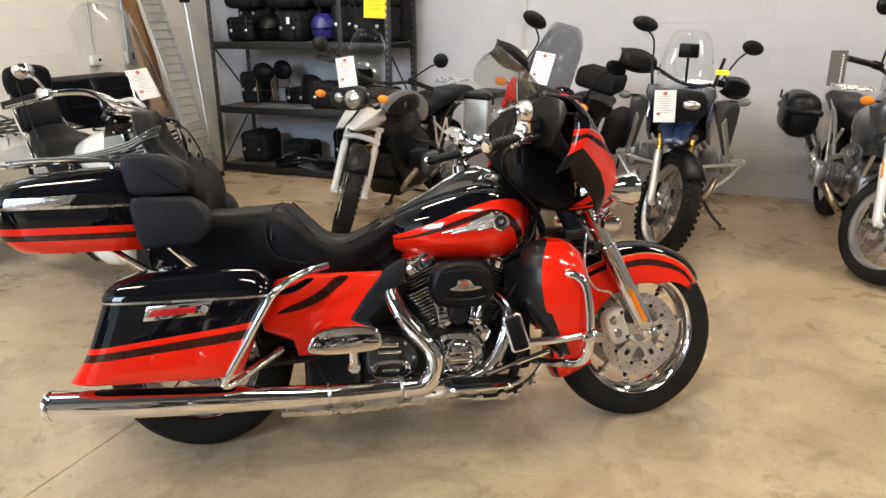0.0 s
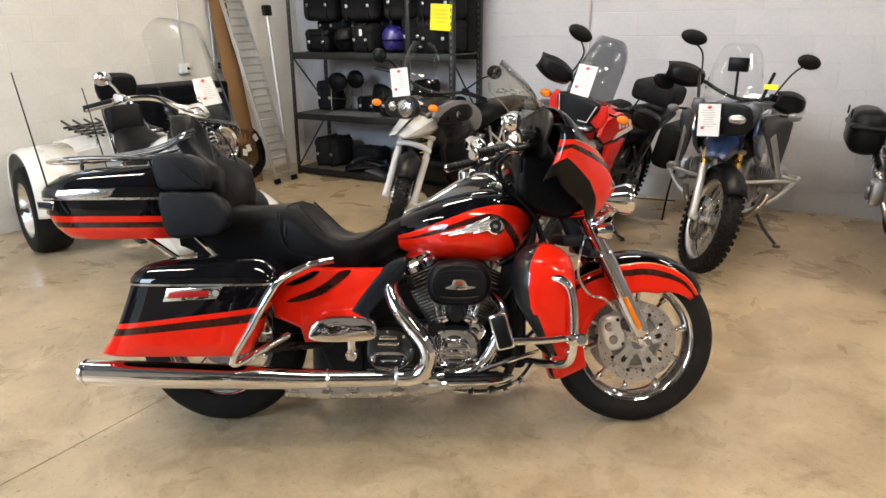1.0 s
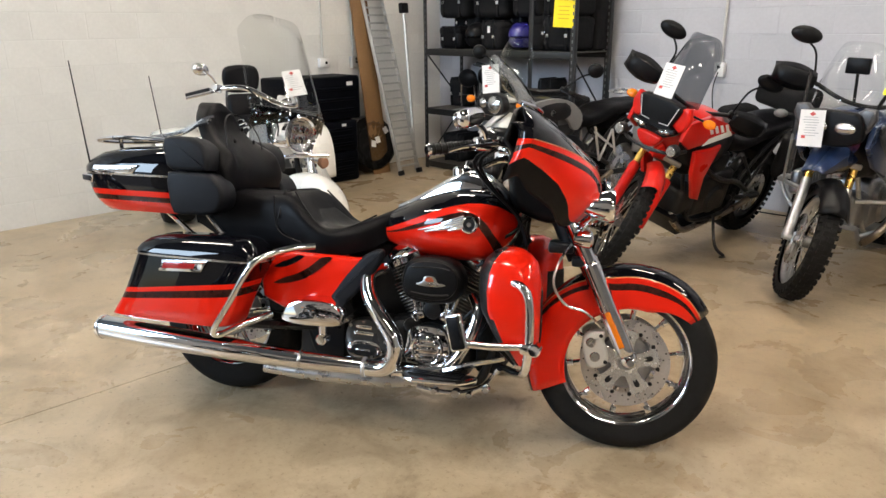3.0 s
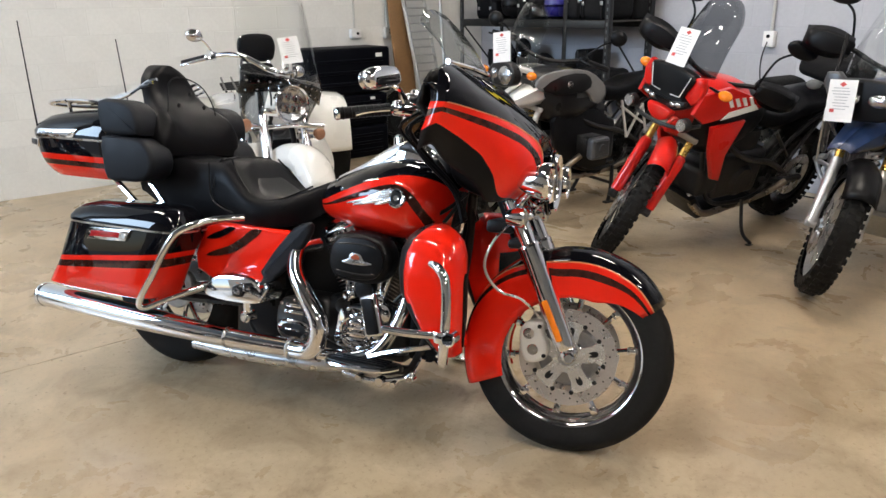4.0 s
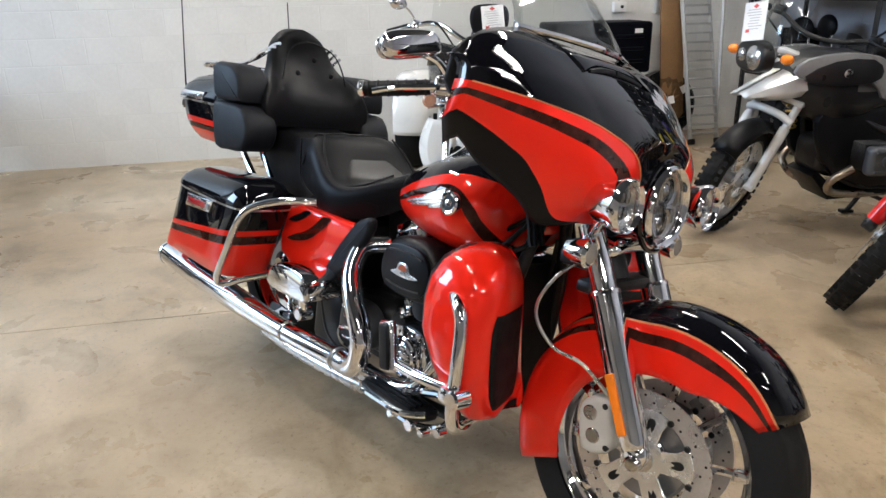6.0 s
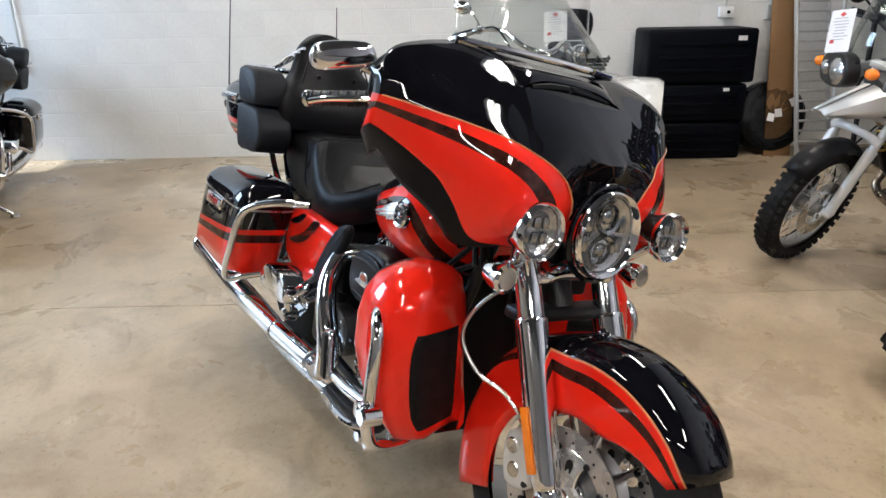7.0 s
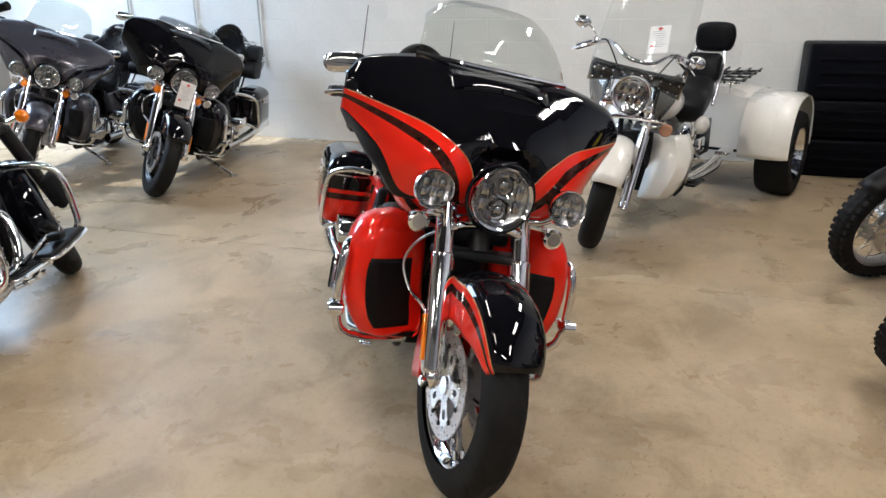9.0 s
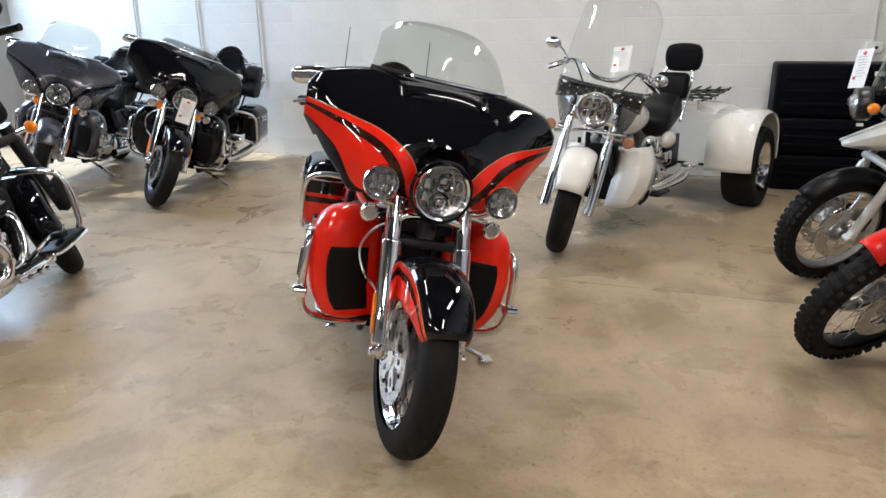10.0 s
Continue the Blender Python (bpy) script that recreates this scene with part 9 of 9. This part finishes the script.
def fill_rack():
    z0, z1, z2, z3 = 0.082, 0.647, 1.252, 1.867
    seat_pad((-3.72, 5.50, z1), 10, "black padded backrest on chrome legs")
    seat_pad((-3.58, 5.62, z1 + 0.02), -6, "tall black padded backrest on chrome legs")
    windshield_part((-3.26, 5.52, z1), -12, 0, "black curved plastic windscreen")
    boxy_bag((-2.98, 5.52, z1), (0.34, 0.30, 0.24), 4, FABRIC, "black soft nylon saddlebag, closed")
    boxy_bag((-2.52, 5.55, z1), (0.40, 0.30, 0.20), -6, FABRIC, "low black nylon saddlebag")
    board = thing("shelf_board", pose(-3.40, 5.38, z1 + 0.012, 3, 0, 6), "thin grey plastic board", "board")
    part("sheet", box(0.62, 0.22, 0.008, (0, 0, 0), 0.003), TAILGREY, board)
    loose_panels((-3.10, 5.50, z0))
    boxy_bag((-3.85, 5.55, z0), (0.30, 0.34, 0.30), 3, FABRIC, "black soft tail bag")
    boxy_bag((-2.54, 5.55, z0), (0.44, 0.34, 0.26), 0, FABRIC, "black nylon roll bag")
    boxy_bag((-3.86, 5.50, z2), (0.30, 0.28, 0.22), 2, VINYL, "black leather saddlebag with buckles")
    helmet((-3.56, 5.48, z2), -100, PLASTIC, "matt black open helmet")
    boxy_bag((-3.30, 5.50, z2), (0.26, 0.28, 0.27), -4, FABRIC, "black nylon tank bag", tag=True)
    helmet((-2.98, 5.46, z2), -80, material("blue_purple_shell", (0.02, 0.018, 0.16), 0.3, coat=0.6), "dark blue full-face helmet")
    boxy_bag((-2.78, 5.58, z2), (0.24, 0.30, 0.34), 5, FABRIC, "tall black nylon bag")
    boxy_bag((-2.48, 5.52, z2), (0.38, 0.32, 0.30), -3, FABRIC, "black nylon duffel bag")
    for x, z, w, hh, mat, lab in ((-3.95, z1, 0.24, 0.30, FABRIC, "black upright nylon bag on a shelf"), (-3.42, z1, 0.24, 0.16, VINYL, "black leather tool roll with straps"), (-2.76, z1 + 0.0, 0.20, 0.34, FABRIC, "tall black side bag with straps"),
                                  (-3.45, z0, 0.34, 0.20, FABRIC, "black nylon holdall with straps"), (-2.90, z0, 0.26, 0.34, BOXBLACK, "black hard side case"), (-3.14, z2, 0.18, 0.30, BOXBLACK, "black hard plastic storage box"), (-3.72, z2, 0.18, 0.34, FABRIC, "black nylon jacket folded upright")):
        boxy_bag((x, 5.68, z), (w, 0.24, hh), 2, mat, lab)
    for k, (x, w, hh) in enumerate(((-3.85, 0.42, 0.34), (-3.36, 0.44, 0.30), (-2.88, 0.40, 0.36), (-2.50, 0.42, 0.32))):
        boxy_bag((x, 5.55, z2 + 0.30), (w, 0.30, hh), 3 * (k % 2) - 2, FABRIC, "black nylon jacket folded on the pile", "folded_jacket", tag=k in (0, 2))
        boxy_bag((x, 5.56, z3), (w, 0.34, hh), 2 * (k % 2) - 1, FABRIC, "black saddlebag on the upper deck")
    for k in range(7):
        boxy_bag((-3.96 + 0.262 * k, 5.74, z2), (0.255, 0.16, 0.57 - 0.03 * (k % 3)), 0, FABRIC, "black nylon riding jacket packed upright", "packed_jacket")
    sign = thing("paper_sign", pose(-2.36, 5.2755, 1.57, 0, 3, 0), "bright yellow paper sign taped to the rack", "sign")
    part("sheet", box(0.215, 0.0015, 0.225), YELLOW, sign)
    bm = bmesh.new()
    for k in range(4):
        box(0.13 - 0.02 * (k % 2), 0.0008, 0.006, (0.0, -0.0012, 0.06 - 0.033 * k), into=bm)
    part("faint_print", bm, material("ochre_print", (0.55, 0.36, 0.02), 0.6), sign)


def ladder():
    """Aluminium ladder leaning on the west wall."""
    root = thing("loading_ramp", pose(-3.955, 4.89, 0, 0, -17.0, 0), "worn aluminium loading ramp leaning against the wall", "ramp")
    L = 2.12
    for s in (-1, 1):
        bm = box(0.028, 0.012, L, (0, s * 0.125, L / 2 + 0.02), 0.002)
        box(0.012, 0.030, L, (-0.012, s * 0.13, L / 2 + 0.02), 0.002, into=bm)
        part("rail", bm, WORNALU, root)
        part("foot", box(0.06, 0.045, 0.05, (0.0, s * 0.125, 0.03), 0.008), PLASTIC, root)
    for k in range(26):
        part("rung", box(0.040, 0.25, 0.016, (0, 0, 0.10 + 0.078 * k), 0.004, rot=(0, 13, 0)), WORNALU, root)
    pole = thing("paint_roller", pose(-4.05, 5.05, 0, 0, -5, 0), "long pole with a dark brush head", "tool")
    part("pole", tube([(0, 0, 0), (0, 0, 1.62)], 0.014, n=8), WORNALU, pole)
    part("head", box(0.05, 0.10, 0.10, (0, 0, 1.66), 0.012), PLASTIC, pole)
    board = thing("plywood_board", pose(-4.22, 4.72, 0, 0, -9.5, 0), "brown board leaning in the corner", "board")
    part("sheet", box(0.015, 0.22, 2.2, (0, 0, 1.1), 0.002), CARDBOARD, board)


def black_crates():
    root = thing("storage_trunk", pose(-4.36, 3.99, 0), "black moulded plastic trunk with ribbed tiers", "storage box")
    for k, (z0, h, w, d) in enumerate(((0.0, 0.30, 0.78, 0.40), (0.305, 0.30, 0.78, 0.40), (0.61, 0.42, 0.86, 0.42))):
        tier = part("tier", box(d, w, h - 0.006, (0, 0, z0 + h / 2), 0.025, 3), BOXBLACK, root)
        for q in range(3):
            part("rib", box(0.016, w * 0.82, 0.028, (d / 2 + 0.004, 0, z0 + h * (0.24 + 0.24 * q)), 0.007), BOXBLACK, tier)
    part("label", box(0.002, 0.07, 0.035, (0.213, 0.30, 0.955)), PAPER, root)
    part("label", box(0.002, 0.05, 0.025, (0.203, 0.22, 0.56)), PAPER, root)


def wrapped_tyre():
    root = thing("car_tyre", pose(-4.36, 4.66, 0.30, 0, -13, 0) @ Matrix.Scale(0.88, 4), "car tyre in clear plastic wrap leaning on the wall", "tyre")
    prof = [(0.21, -0.10), (0.27, -0.115), (0.31, -0.10), (0.33, -0.06), (0.335, 0), (0.33, 0.06), (0.31, 0.10), (0.27, 0.115), (0.21, 0.10)]
    part("tyre", lathe(prof, (0, 0, 0), (1, 0, 0), 48), TYRE, root)
    part("liner", lathe([(0.0001, 0.08), (0.15, 0.085), (0.225, 0.10)], (0, 0, 0), (1, 0, 0), 32), DARKCAST, root)
    bm = lathe([(0.0001, 0.118), (0.12, 0.112), (0.24, 0.125), (0.32, 0.11), (0.345, 0.0)], (0, 0, 0), (1, 0, 0), 40)
    rng = random.Random(5)
    for v in bm.verts:
        v.co += V(rng.uniform(-0.004, 0.006), 0, 0)
    part("wrap", bm, glass("plastic_wrap", (0.5, 0.5, 0.49)), root, "crumpled clear plastic").visible_shadow = False
    for y, z, r in ((0.05, 0.03, 8), (-0.02, -0.01, -14), (0.19, 0.13, 24)):
        part("label", box(0.002, 0.065, 0.075, (0.132, y, z), rot=(r, 0, 0)), PAPER, root)


def wall_fittings():
    grey = material("grey_conduit", (0.55, 0.55, 0.53), 0.4, metal=0.5, vary=0.06)
    for k, (y, z, plug) in enumerate(((4.30, 1.135, True), (4.68, 1.13, False))):
        box_ob = thing("outlet_box", pose(WEST + 0.03, y, z), "surface-mounted socket box with conduit" if plug else "grey metal switch box with conduit", "socket", "wall sockets")
        part("box", box(0.05, 0.115 if plug else 0.085, 0.085 if plug else 0.115, (0, 0, 0), 0.006), PAPER if plug else grey, box_ob)
        part("socket", disc(0.014, 0.006, (0.027, 0.015, 0), (1, 0, 0), 12), PLASTIC, box_ob)
        if not plug:
            part("socket", disc(0.014, 0.006, (0.027, 0.015, 0.03), (1, 0, 0), 12), PLASTIC, box_ob)
        part("conduit", tube([(-0.012, 0, 0.05), (-0.012, 0, TOP - z - 0.02)], 0.010, n=8), grey, box_ob)
    ob = thing("outlet_box", pose(-1.22, NORTH - 0.03, 1.115), "white socket box with conduit and a plugged cable", "socket", "wall sockets")
    part("box", box(0.085, 0.05, 0.115, (0, 0, 0), 0.006), PAPER, ob)
    part("socket", disc(0.014, 0.006, (0, -0.027, 0.02), (0, 1, 0), 12), PLASTIC, ob)
    part("conduit", tube([(0, 0.012, 0.05), (0, 0.012, TOP - 1.14)], 0.011, n=8), grey, ob)
    part("cable", tube([(0.0, -0.03, -0.02), (-0.02, -0.05, -0.2), (0.03, -0.03, -0.6), (0.0, -0.03, -1.0), (0.12, -0.06, -1.105), (0.5, -0.12, -1.108), (0.9, -0.08, -1.108)], 0.005, n=6), PLASTIC, ob)
    for y, z0, bx in ((-1.50, 0.75, False), (-2.26, 1.06, True), (-3.1, 0.9, False)):
        c = thing("conduit", pose(WEST + 0.018, y, 0), "grey electrical conduit running up the wall", "conduit", "wall conduits")
        part("pipe", tube([(0, 0, z0), (0, 0, TOP - 0.02)], 0.010, n=8), grey, c)
        part("clip", box(0.02, 0.05, 0.02, (0, 0, 1.7), 0.003), grey, c)
        if bx:
            part("box", box(0.045, 0.075, 0.11, (0.01, 0, 1.10), 0.006), grey, c)
    paper = thing("wall_notice", pose(1.30, NORTH - 0.004, 1.06), "dark grey narrow notice on the wall", "sign")
    part("sheet", box(0.12, 0.002, 0.27, (0, 0, 0)), material("dark_grey_card", (0.10, 0.095, 0.09), 0.6), paper)
    bm = bmesh.new()
    for k in range(10):
        box(0.010, 0.001, 0.014, (0.03, -0.0016, -0.10 + 0.022 * k), into=bm)
    part("print", bm, PAPER, paper)


shelf_rack()
fill_rack()
ladder()
black_crates()
wrapped_tyre()
wall_fittings()

# ---- wall blocks ----
lay_blocks()
